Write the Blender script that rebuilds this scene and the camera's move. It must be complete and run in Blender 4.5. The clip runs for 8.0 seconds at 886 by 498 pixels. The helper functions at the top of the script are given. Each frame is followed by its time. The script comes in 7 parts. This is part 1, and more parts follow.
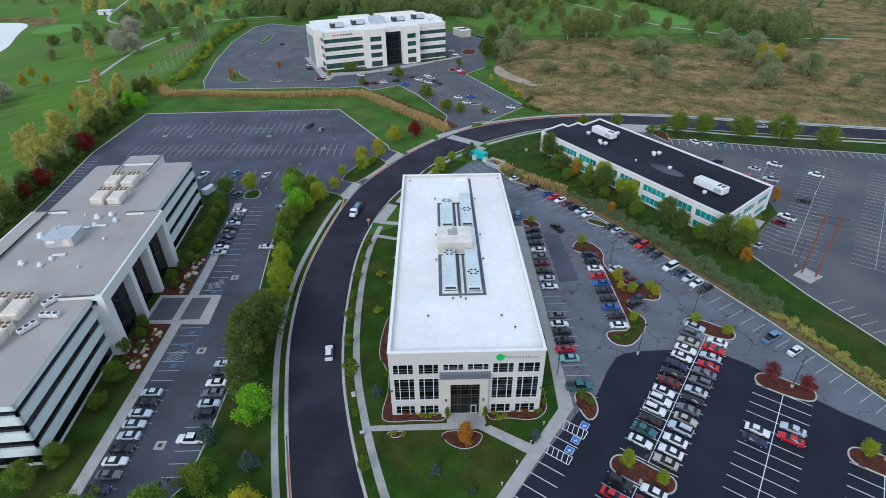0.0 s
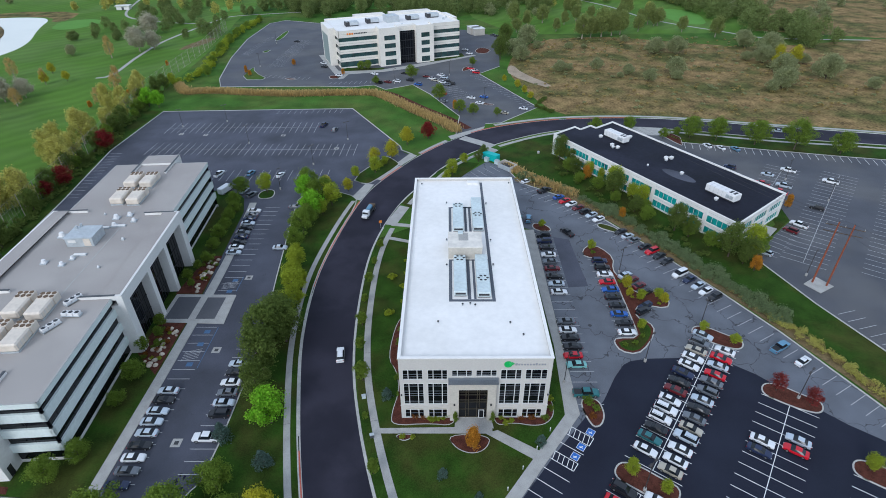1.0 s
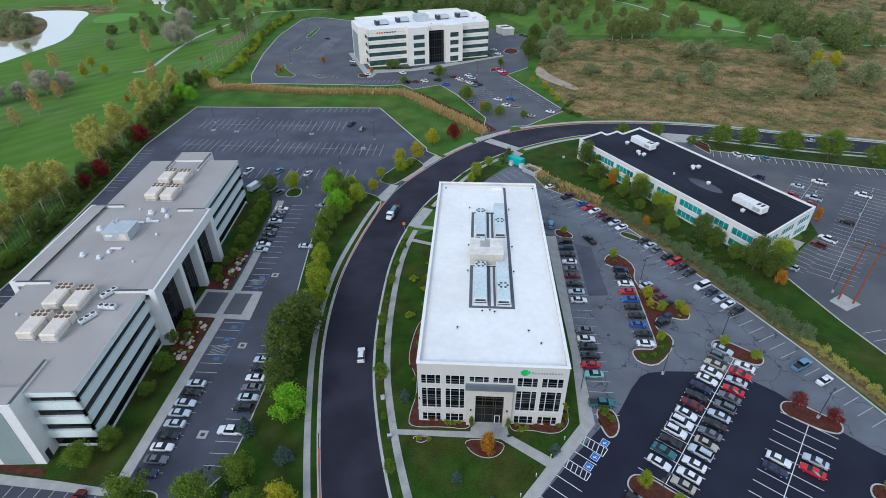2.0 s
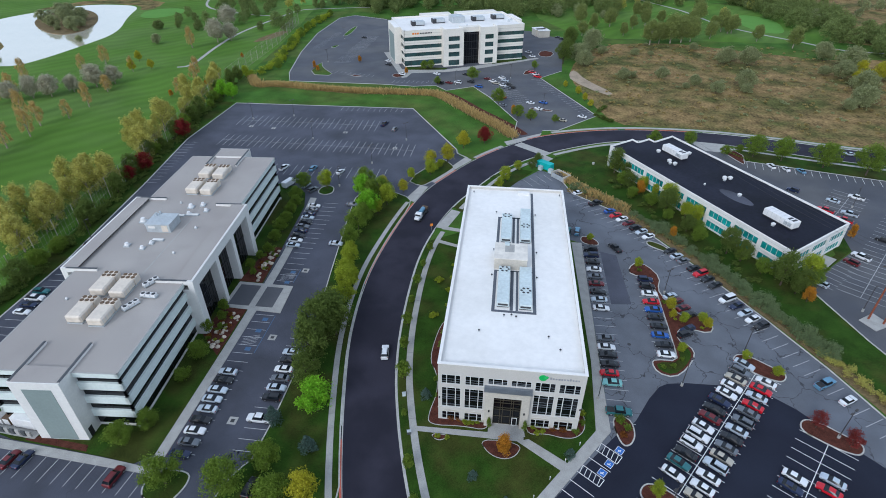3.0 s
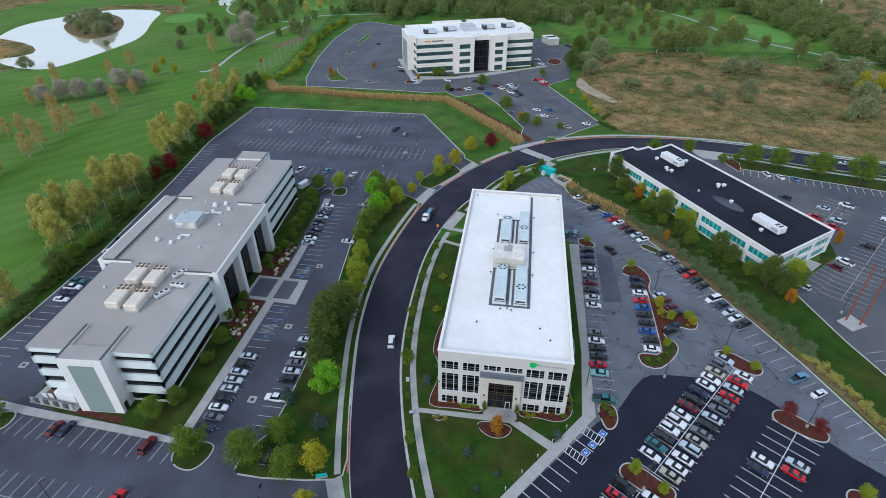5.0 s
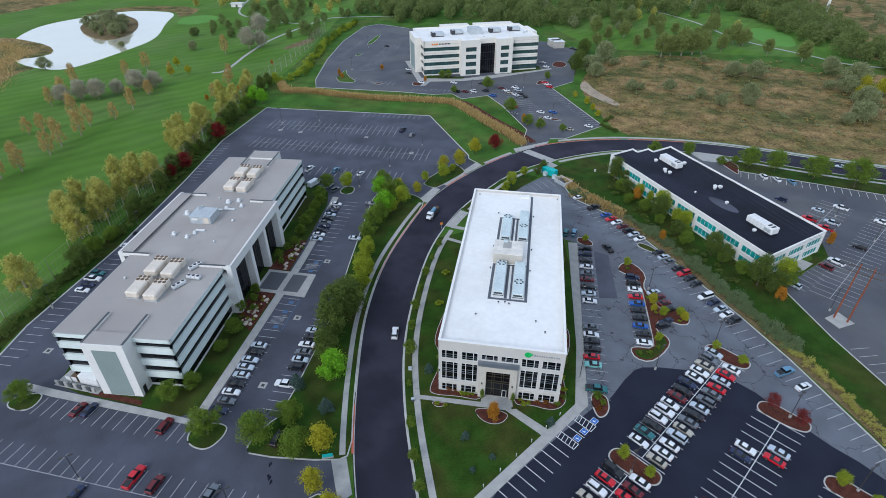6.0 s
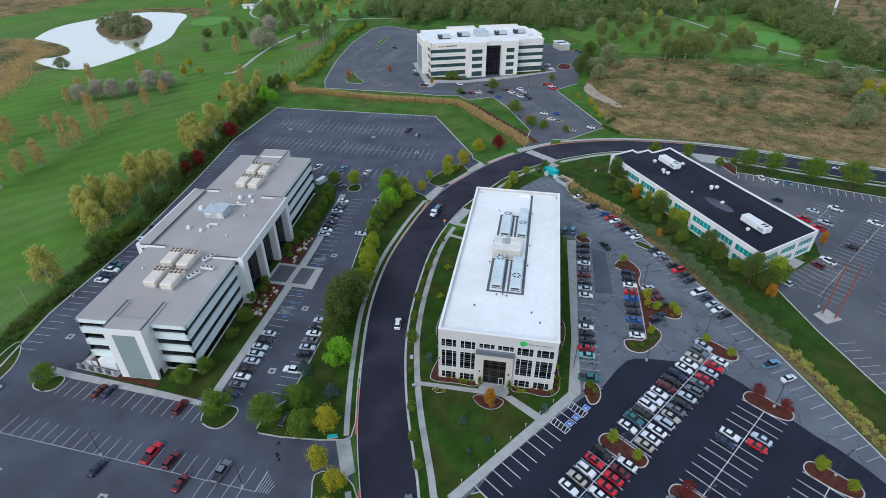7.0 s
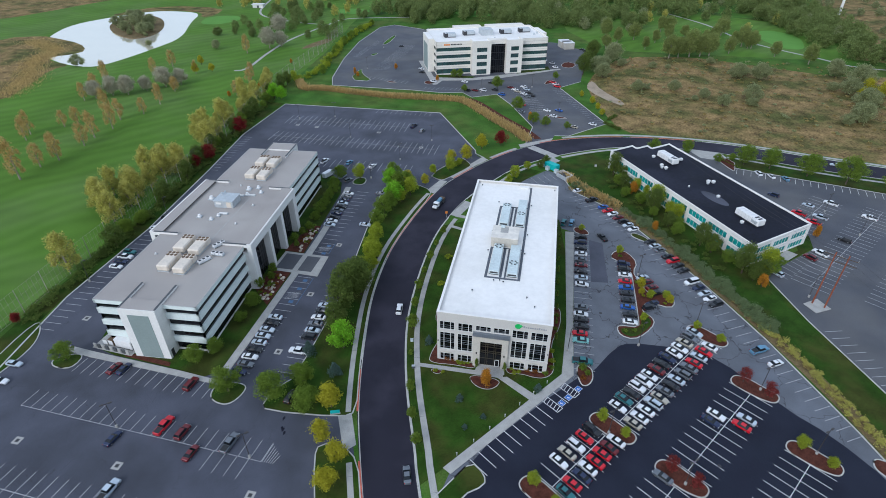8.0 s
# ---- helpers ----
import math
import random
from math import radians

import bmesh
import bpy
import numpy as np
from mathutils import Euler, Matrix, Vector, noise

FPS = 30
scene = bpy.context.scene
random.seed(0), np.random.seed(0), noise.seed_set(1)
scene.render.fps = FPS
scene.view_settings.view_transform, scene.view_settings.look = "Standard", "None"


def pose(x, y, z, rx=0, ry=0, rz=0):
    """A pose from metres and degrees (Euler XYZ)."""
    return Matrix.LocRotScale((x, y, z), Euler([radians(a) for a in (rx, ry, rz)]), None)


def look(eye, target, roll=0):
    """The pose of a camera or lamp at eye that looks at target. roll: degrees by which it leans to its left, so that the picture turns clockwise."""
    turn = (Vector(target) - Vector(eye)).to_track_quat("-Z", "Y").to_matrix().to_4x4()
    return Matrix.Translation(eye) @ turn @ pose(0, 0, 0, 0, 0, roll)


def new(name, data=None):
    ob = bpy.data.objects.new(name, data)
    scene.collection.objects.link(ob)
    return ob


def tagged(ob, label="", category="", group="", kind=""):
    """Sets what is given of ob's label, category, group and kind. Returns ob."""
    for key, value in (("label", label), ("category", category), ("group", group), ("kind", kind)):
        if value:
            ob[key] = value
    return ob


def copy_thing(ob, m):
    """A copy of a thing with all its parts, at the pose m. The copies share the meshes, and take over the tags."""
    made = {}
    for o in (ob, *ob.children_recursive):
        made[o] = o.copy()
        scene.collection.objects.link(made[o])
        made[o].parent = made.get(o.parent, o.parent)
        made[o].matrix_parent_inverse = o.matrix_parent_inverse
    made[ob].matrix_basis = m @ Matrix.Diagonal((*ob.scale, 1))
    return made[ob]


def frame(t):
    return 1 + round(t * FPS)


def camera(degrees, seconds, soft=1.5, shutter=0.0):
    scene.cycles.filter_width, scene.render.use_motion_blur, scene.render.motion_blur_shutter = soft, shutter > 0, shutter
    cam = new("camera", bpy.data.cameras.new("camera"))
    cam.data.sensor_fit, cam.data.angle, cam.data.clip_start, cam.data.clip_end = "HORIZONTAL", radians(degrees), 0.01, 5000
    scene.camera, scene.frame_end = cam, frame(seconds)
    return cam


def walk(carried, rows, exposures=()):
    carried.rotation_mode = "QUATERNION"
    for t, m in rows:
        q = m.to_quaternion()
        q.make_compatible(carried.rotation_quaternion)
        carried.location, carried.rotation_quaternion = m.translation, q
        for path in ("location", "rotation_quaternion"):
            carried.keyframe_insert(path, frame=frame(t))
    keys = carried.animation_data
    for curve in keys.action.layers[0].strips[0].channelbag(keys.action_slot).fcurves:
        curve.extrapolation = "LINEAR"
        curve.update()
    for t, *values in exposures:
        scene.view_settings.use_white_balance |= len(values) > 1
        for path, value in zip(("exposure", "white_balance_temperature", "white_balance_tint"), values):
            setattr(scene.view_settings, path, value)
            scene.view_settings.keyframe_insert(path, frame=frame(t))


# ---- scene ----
cam = camera(78.6, 8.0, soft=0.9)
PATH = [
    (0, (9.006, -72.514, 84.0), (9.027, -70.833, 82.917), -0.6),
    (0.5, (8.962, -72.646, 85.382), (8.966, -70.97, 84.291), -0.5),
    (1, (9.038, -72.639, 86.987), (9.019, -70.969, 85.888), -0.5),
    (1.5, (9.064, -72.731, 88.511), (9.015, -71.066, 87.405), -0.4),
    (3, (9.85, -74.85, 92.914), (9.647, -73.206, 91.794), 0.0),
    (3.5, (10.394, -76.679, 94.277), (10.177, -75.034, 93.159), 0.1),
    (4, (11.188, -78.759, 95.608), (10.958, -77.116, 94.492), 0.1),
    (4.5, (12.17, -81.329, 96.987), (11.934, -79.686, 95.872), 0.1),
    (6, (15.495, -90.095, 101.08), (15.223, -88.455, 99.968), 0.1),
    (6.5, (16.746, -93.186, 102.483), (16.465, -91.547, 101.371), 0.2),
    (7, (18.185, -96.207, 103.411), (17.886, -94.57, 102.301), 0.1),
    (7.5, (19.589, -99.366, 103.743), (19.271, -97.732, 102.635), 0.1),
    (8, (21.427, -102.458, 103.746), (21.102, -100.826, 102.637), -0.0),
]
walk(cam, [(t, look(eye, target, roll)) for t, eye, target, roll in PATH], [(0, 0.15, 5450, 9), (8, 0.15, 5450, 9)])

from mathutils.geometry import tessellate_polygon

# ---- world, sun ----
SUN_UP, SUN_ROT = 32.0, 205.0
world = bpy.data.worlds.new("overcast_sky")
scene.world = world
world.use_nodes = True
wn = world.node_tree
sky = wn.nodes.new("ShaderNodeTexSky")
sky.sky_type = "NISHITA"
sky.sun_disc = False
sky.sun_elevation = radians(SUN_UP)
sky.sun_rotation = radians(SUN_ROT)
sky.dust_density = 3.0
cloud = wn.nodes.new("ShaderNodeMix")
cloud.data_type = "RGBA"
cloud.inputs[0].default_value = 0.55
cloud.inputs[7].default_value = (7.6, 8.0, 8.4, 1)
wn.links.new(sky.outputs[0], cloud.inputs[6])
wn.links.new(cloud.outputs[2], wn.nodes["Background"].inputs[0])
wn.nodes["Background"].inputs[1].default_value = 0.12
sun = new("sun", bpy.data.lights.new("sun", "SUN"))
sun.data.energy, sun.data.angle, sun.data.color = 1.1, radians(24), (1.0, 0.97, 0.93)
_a = radians(SUN_ROT)
sun.matrix_world = look((0, 0, 300), (-math.sin(_a) * 100, -math.cos(_a) * 100, 300 - 100 * math.tan(radians(SUN_UP))))

# ---- materials ----


def lin(c):
    return tuple((v / 12.92 if v <= 0.04045 else ((v + 0.055) / 1.055) ** 2.4) for v in c)


def material(name, base, rough=0.8, metal=0.0, var=0.25, fine=6.0, coarse=0.25, bump=0.0, alt=None, alt_scale=0.05, alt_lo=0.45, alt_hi=0.6,
             rand=0.0, island=0.0, spec=0.5, coat=0.0, world_space=False):
    """A procedural surface: base colour with grain and stains, a second tone in patches, relief, and a shift for each object or island."""
    m = bpy.data.materials.new(name)
    m.use_nodes = True
    t = m.node_tree
    b = t.nodes["Principled BSDF"]
    b.inputs["Roughness"].default_value, b.inputs["Metallic"].default_value = rough, metal
    b.inputs["Specular IOR Level"].default_value = spec
    b.inputs["Coat Weight"].default_value = coat
    co = t.nodes.new("ShaderNodeNewGeometry").outputs["Position"] if world_space else t.nodes.new("ShaderNodeTexCoord").outputs["Object"]

    def noise_node(scale, detail=4.0):
        n = t.nodes.new("ShaderNodeTexNoise")
        n.inputs["Scale"].default_value, n.inputs["Detail"].default_value = scale, detail
        t.links.new(co, n.inputs["Vector"])
        return n.outputs[0]

    def mix(kind, fac, a, c):
        n = t.nodes.new("ShaderNodeMix")
        n.data_type, n.blend_type = "RGBA", kind
        for sock, val in ((n.inputs[0], fac), (n.inputs[6], a), (n.inputs[7], c)):
            if hasattr(val, "links"):
                t.links.new(val, sock)
            elif isinstance(val, (int, float)):
                sock.default_value = val
            else:
                sock.default_value = (*val, 1)
        return n.outputs[2]

    def ramp(src, lo, hi, a, c):
        n = t.nodes.new("ShaderNodeMapRange")
        for i, v in ((1, lo), (2, hi), (3, a), (4, c)):
            n.inputs[i].default_value = v
        t.links.new(src, n.inputs[0])
        return n.outputs[0]

    col = base
    if alt:
        col = mix("MIX", ramp(noise_node(alt_scale, 6.0), alt_lo, alt_hi, 0, 1), base, alt)
    g = t.nodes.new("ShaderNodeMath")
    g.operation = "ADD"
    grain = noise_node(fine, 5.0)
    t.links.new(ramp(grain, 0.25, 0.75, -var, var), g.inputs[0])
    t.links.new(ramp(noise_node(coarse, 5.0), 0.3, 0.7, 1 - var * 0.7, 1 + var * 0.7), g.inputs[1])
    last = g.outputs[0]
    if rand or island:
        src = t.nodes.new("ShaderNodeObjectInfo").outputs["Random"] if rand else t.nodes.new("ShaderNodeNewGeometry").outputs["Random Per Island"]
        k = t.nodes.new("ShaderNodeMath")
        k.operation = "MULTIPLY"
        amt = rand or island
        t.links.new(ramp(src, 0, 1, 1 - amt, 1 + amt), k.inputs[0])
        t.links.new(last, k.inputs[1])
        last = k.outputs[0]
    comb = t.nodes.new("ShaderNodeCombineColor")
    for i in range(3):
        t.links.new(last, comb.inputs[i])
    t.links.new(mix("MULTIPLY", 1.0, col, comb.outputs[0]), b.inputs["Base Color"])
    if bump:
        bn = t.nodes.new("ShaderNodeBump")
        bn.inputs["Strength"].default_value, bn.inputs["Distance"].default_value = min(1.0, bump * 10), bump
        t.links.new(grain, bn.inputs["Height"])
        t.links.new(bn.outputs[0], b.inputs["Normal"])
    return m


def cracked(m, scale, width, depth_col):
    """Adds thin sealed cracks to an asphalt material."""
    t = m.node_tree
    b = t.nodes["Principled BSDF"]
    co = t.nodes.new("ShaderNodeTexCoord").outputs["Object"]
    wob = t.nodes.new("ShaderNodeTexNoise")
    wob.inputs["Scale"].default_value = 0.35
    t.links.new(co, wob.inputs["Vector"])
    add = t.nodes.new("ShaderNodeVectorMath")
    add.operation = "MULTIPLY_ADD"
    t.links.new(wob.outputs[1], add.inputs[0])
    add.inputs[1].default_value = (6, 6, 0)
    t.links.new(co, add.inputs[2])
    v = t.nodes.new("ShaderNodeTexVoronoi")
    v.feature, v.voronoi_dimensions = "DISTANCE_TO_EDGE", "2D"
    v.inputs["Scale"].default_value = scale
    t.links.new(add.outputs[0], v.inputs["Vector"])
    r = t.nodes.new("ShaderNodeMapRange")
    r.inputs[1].default_value, r.inputs[2].default_value, r.inputs[3].default_value, r.inputs[4].default_value = 0.0, width * scale, 1, 0
    t.links.new(v.outputs["Distance"], r.inputs[0])
    n = t.nodes.new("ShaderNodeMix")
    n.data_type = "RGBA"
    old = b.inputs["Base Color"].links[0].from_socket
    t.links.new(r.outputs[0], n.inputs[0])
    t.links.new(old, n.inputs[6])
    n.inputs[7].default_value = (*depth_col, 1)
    t.links.new(n.outputs[2], b.inputs["Base Color"])
    return m


M = {}
M["road"] = material("road_asphalt", (0.022, 0.021, 0.032), 0.85, spec=0.2, var=0.2, fine=9, coarse=0.12, bump=0.004, alt=(0.033, 0.031, 0.045), alt_scale=0.06)
M["lot_new"] = material("sealed_asphalt", (0.020, 0.023, 0.037), 0.85, spec=0.15, var=0.2, fine=8, coarse=0.1, bump=0.004, alt=(0.018, 0.020, 0.033), alt_scale=0.08)
M["lot_old"] = cracked(material("worn_asphalt", (0.126, 0.135, 0.156), 0.85, var=0.2, fine=7, coarse=0.15, bump=0.005, alt=(0.106, 0.113, 0.130), alt_scale=0.07), 0.10, 0.16, (0.03, 0.03, 0.034))
M["lot_b"] = cracked(material("grey_asphalt", (0.066, 0.070, 0.093), 0.85, var=0.26, fine=7, coarse=0.12, bump=0.005, alt=(0.048, 0.051, 0.067), alt_scale=0.05), 0.06, 0.05, (0.03, 0.03, 0.034))
M["lot_far"] = material("far_asphalt", (0.072, 0.076, 0.090), 0.85, var=0.2, fine=4, coarse=0.1, alt=(0.10, 0.10, 0.105), alt_scale=0.03)
M["concrete"] = material("pale_concrete", (0.37, 0.36, 0.335), 0.85, var=0.16, fine=5, coarse=0.5, bump=0.003)
M["kerb"] = material("kerb_concrete", (0.44, 0.43, 0.40), 0.85, var=0.2, fine=5, coarse=0.6)
M["kerb_red"] = material("red_kerb_paint", (0.45, 0.10, 0.06), 0.7, var=0.3, fine=5, coarse=0.8)
M["lawn"] = material("lawn_grass", (0.028, 0.062, 0.007), 0.95, var=0.4, fine=5, coarse=0.2, bump=0.03, alt=(0.046, 0.056, 0.011), alt_scale=0.08, spec=0.1)
M["rough"] = material("rough_grass", (0.056, 0.125, 0.018), 0.95, var=0.4, fine=3, coarse=0.1, bump=0.04, alt=(0.080, 0.118, 0.024), alt_scale=0.03, spec=0.1)
M["golf"] = material("golf_grass", (0.088, 0.172, 0.023), 0.95, var=0.2, fine=3, coarse=0.03, bump=0.02, alt=(0.105, 0.180, 0.038), alt_scale=0.02, spec=0.1)
M["green"] = material("putting_green", (0.12, 0.26, 0.05), 0.95, var=0.08, fine=3, coarse=0.1, spec=0.1)
M["field"] = material("dry_field", (0.225, 0.155, 0.066), 0.95, var=0.6, fine=0.9, coarse=0.16, bump=0.10, alt=(0.090, 0.092, 0.028), alt_scale=0.045, alt_lo=0.42, alt_hi=0.62, spec=0.1)
M["reed_ground"] = material("reed_bed", (0.16, 0.12, 0.06), 0.95, var=0.4, fine=2, coarse=0.3, spec=0.1)
M["mulch"] = material("red_mulch", (0.088, 0.032, 0.022), 0.95, var=0.4, fine=5, coarse=0.8, bump=0.03, spec=0.1)
M["paint"] = material("line_paint", (0.78, 0.78, 0.76), 0.7, var=0.25, fine=3, coarse=0.5)
M["paint_old"] = material("worn_line_paint", (0.48, 0.48, 0.48), 0.8, var=0.4, fine=3, coarse=0.5)
M["paint_blue"] = material("blue_marking", (0.03, 0.14, 0.48), 0.7, var=0.2)
M["paint_blue_old"] = material("worn_blue_marking", (0.07, 0.14, 0.26), 0.8, var=0.3)
M["stucco"] = material("white_stucco", (0.53, 0.505, 0.465), 0.9, var=0.06, fine=3, coarse=0.15, bump=0.003)
M["stone"] = material("beige_stone", (0.50, 0.465, 0.40), 0.9, var=0.10, fine=2.5, coarse=0.3, bump=0.004)
M["membrane"] = material("white_roof_membrane", (0.83, 0.805, 0.765), 0.6, var=0.05, fine=0.8, coarse=0.09, alt=(0.77, 0.745, 0.70), alt_scale=0.06)
M["gravel"] = material("tan_roof_gravel", (0.37, 0.34, 0.31), 0.95, var=0.12, fine=6, coarse=0.12, bump=0.01, alt=(0.33, 0.30, 0.275), alt_scale=0.06)
M["bitumen"] = material("black_roof", (0.007, 0.008, 0.017), 0.7, spec=0.2, var=0.4, fine=1.2, coarse=0.08, alt=(0.013, 0.014, 0.025), alt_scale=0.07)
M["cap"] = material("parapet_cap", (0.72, 0.72, 0.70), 0.6, var=0.05)
M["dark_cap"] = material("dark_parapet_cap", (0.07, 0.075, 0.08), 0.6, var=0.15)
M["panel"] = material("pale_green_panel", (0.70, 0.76, 0.72), 0.55, var=0.06, fine=2, coarse=0.2)
M["sage"] = material("sage_panel", (0.235, 0.285, 0.27), 0.7, var=0.06, fine=2, coarse=0.2)
M["white"] = material("white_cladding", (0.74, 0.72, 0.68), 0.7, var=0.05, fine=2, coarse=0.15)
M["glass"] = material("dark_tinted_glass", (0.006, 0.007, 0.009), 0.04, var=0.2, fine=0.3, coarse=0.2, spec=0.4)
M["glass_teal"] = material("teal_glass", (0.03, 0.30, 0.28), 0.05, var=0.3, fine=0.35, coarse=0.15, spec=0.8, alt=(0.01, 0.06, 0.07), alt_scale=0.3, alt_lo=0.5, alt_hi=0.7)
M["glass_green"] = material("green_grey_glass", (0.035, 0.075, 0.075), 0.05, var=0.3, fine=0.35, coarse=0.15, spec=0.8)
M["mullion"] = material("white_mullion", (0.62, 0.62, 0.60), 0.5, var=0.05)
M["bronze"] = material("bronze_frame", (0.10, 0.085, 0.055), 0.4, metal=0.4, var=0.1)
M["metal"] = material("galvanised_metal", (0.50, 0.53, 0.54), 0.5, metal=0.35, var=0.12, fine=2, coarse=0.6)
M["hvac"] = material("pale_green_hvac", (0.55, 0.62, 0.62), 0.55, var=0.10, fine=1.5, coarse=0.4)
M["beige_hvac"] = material("beige_hvac", (0.66, 0.58, 0.48), 0.6, var=0.08, fine=1.5, coarse=0.4)
M["white_hvac"] = material("white_hvac", (0.74, 0.73, 0.71), 0.6, var=0.06, fine=1.5, coarse=0.4)
M["grille"] = material("dark_grille", (0.035, 0.035, 0.038), 0.6, var=0.2)
M["rust"] = material("brown_grille", (0.12, 0.075, 0.04), 0.7, var=0.3)
M["walkpad"] = material("grey_walk_pad", (0.10, 0.11, 0.13), 0.85, var=0.15)
M["awning"] = material("ribbed_metal", (0.23, 0.25, 0.27), 0.4, metal=0.5, var=0.1)
M["logo_green"] = material("green_sign", (0.03, 0.42, 0.09), 0.5, var=0.05)
M["sign_grey"] = material("grey_sign_letters", (0.30, 0.31, 0.33), 0.5, var=0.05)
M["orange"] = material("orange_sign", (0.75, 0.25, 0.03), 0.6, var=0.05)
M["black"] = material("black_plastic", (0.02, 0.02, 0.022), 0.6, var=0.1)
M["pole"] = material("rusty_steel_pole", (0.24, 0.065, 0.03), 0.7, var=0.25, fine=2, coarse=0.5)
M["dark_pole"] = material("dark_bronze_pole", (0.045, 0.04, 0.038), 0.5, var=0.1)
M["wire"] = material("net_cable", (0.36, 0.33, 0.27), 0.8, var=0.2)
# warm white base and metal share stand in for bright sky mirrored in the pond
M["water"] = material("pond_water_sky_glare", (0.92, 0.85, 0.70), 0.05, metal=0.6, var=0.04, fine=0.4, coarse=0.05, spec=1.0)
M["teal_box"] = material("teal_container", (0.03, 0.42, 0.40), 0.6, var=0.1)
M["rock"] = material("pale_boulder", (0.50, 0.43, 0.34), 0.9, var=0.2, rand=0.2)
M["bark"] = material("brown_bark", (0.085, 0.062, 0.045), 0.95, var=0.3, fine=4, bump=0.02)
M["pale_bark"] = material("pale_bark", (0.34, 0.29, 0.23), 0.95, var=0.3, fine=4, bump=0.02)
LEAF = {
    "green": (0.190, 0.270, 0.036), "deep": (0.145, 0.195, 0.042), "bright": (0.260, 0.500, 0.028), "lime": (0.360, 0.420, 0.036),
    "yellow": (0.470, 0.440, 0.033), "orange": (0.540, 0.265, 0.030), "red": (0.240, 0.030, 0.028), "gold": (0.520, 0.490, 0.130),
    "tan": (0.540, 0.390, 0.150), "olive": (0.325, 0.350, 0.170), "sage": (0.215, 0.275, 0.130), "grey": (0.480, 0.450, 0.330), "blue": (0.130, 0.195, 0.160), "rust": (0.300, 0.120, 0.03),
    "reed": (0.55, 0.41, 0.17), "straw": (0.42, 0.33, 0.13), "maroon": (0.26, 0.050, 0.042), "wood": (0.215, 0.265, 0.085), "grove": (0.280, 0.320, 0.100)}
for _k, _c in LEAF.items():
    M["leaf_" + _k] = material(_k + "_foliage", _c, 0.85, var=0.2, fine=2, coarse=0.4, island=0.3, spec=0.15)


def leafy(m):
    """Lets part of the light through the leaves."""
    t = m.node_tree
    b = t.nodes["Principled BSDF"]
    tr = t.nodes.new("ShaderNodeBsdfTranslucent")
    mx = t.nodes.new("ShaderNodeMixShader")
    mx.inputs[0].default_value = 0.55
    t.links.new(b.inputs["Base Color"].links[0].from_socket, tr.inputs[0])
    t.links.new(b.outputs[0], mx.inputs[1])
    t.links.new(tr.outputs[0], mx.inputs[2])
    t.links.new(mx.outputs[0], t.nodes["Material Output"].inputs[0])


def mown(m, scale, turn, amount):
    """Adds mowing stripes to a grass material."""
    t = m.node_tree
    b = t.nodes["Principled BSDF"]
    mp = t.nodes.new("ShaderNodeMapping")
    mp.inputs["Rotation"].default_value = (0, 0, radians(turn))
    t.links.new(t.nodes.new("ShaderNodeTexCoord").outputs["Object"], mp.inputs[0])
    wv = t.nodes.new("ShaderNodeTexWave")
    wv.inputs["Scale"].default_value, wv.inputs["Distortion"].default_value, wv.inputs["Detail Scale"].default_value = scale, 9.0, 0.6
    t.links.new(mp.outputs[0], wv.inputs["Vector"])
    r = t.nodes.new("ShaderNodeMapRange")
    r.inputs[3].default_value, r.inputs[4].default_value = 1 - amount, 1 + amount
    t.links.new(wv.outputs["Fac"], r.inputs[0])
    n = t.nodes.new("ShaderNodeMix")
    n.data_type, n.blend_type = "RGBA", "MULTIPLY"
    n.inputs[0].default_value = 1
    c = t.nodes.new("ShaderNodeCombineColor")
    for i in range(3):
        t.links.new(r.outputs[0], c.inputs[i])
    t.links.new(b.inputs["Base Color"].links[0].from_socket, n.inputs[6])
    t.links.new(c.outputs[0], n.inputs[7])
    t.links.new(n.outputs[2], b.inputs["Base Color"])


for _k in LEAF:
    leafy(M["leaf_" + _k])
mown(M["golf"], 0.035, 35, 0.07)
M["cream"] = material("cream_membrane", (0.70, 0.655, 0.58), 0.7, var=0.14, fine=0.8, coarse=0.3)
M["cream_wall"] = material("cream_cladding", (0.74, 0.70, 0.62), 0.75, var=0.07, fine=1.5, coarse=0.12)
M["dirt"] = material("pale_dirt", (0.34, 0.27, 0.19), 0.95, var=0.3, fine=2, coarse=0.2)
PAINT = {"w": ("white", (0.72, 0.73, 0.74), 0.0), "s": ("silver", (0.50, 0.56, 0.62), 0.2), "g": ("grey", (0.15, 0.165, 0.185), 0.2), "k": ("black", (0.014, 0.015, 0.018), 0.0),
         "n": ("navy", (0.02, 0.03, 0.075), 0.2), "b": ("blue", (0.03, 0.11, 0.40), 0.2), "r": ("red", (0.50, 0.006, 0.018), 0.0), "d": ("maroon", (0.14, 0.015, 0.02), 0.2),
         "t": ("tan", (0.46, 0.42, 0.34), 0.2), "e": ("teal", (0.04, 0.16, 0.17), 0.3), "c": ("light blue", (0.14, 0.29, 0.42), 0.3), "a": ("aqua", (0.22, 0.47, 0.45), 0.2)}
for _k, (_n, _c, _m) in PAINT.items():
    M["car_" + _k] = material(_n.replace(" ", "_") + "_car_paint", _c, 0.28, metal=_m, var=0.04, coat=0.2)
M["tyre"] = material("tyre_rubber", (0.012, 0.012, 0.013), 0.9, var=0.1)
M["rim"] = material("alloy_rim", (0.45, 0.45, 0.46), 0.35, metal=0.8, var=0.05)
M["car_glass"] = material("car_glass", (0.010, 0.013, 0.017), 0.06, var=0.05, spec=0.35)
M["headlight"] = material("headlight_lens", (0.60, 0.62, 0.62), 0.15, var=0.05)
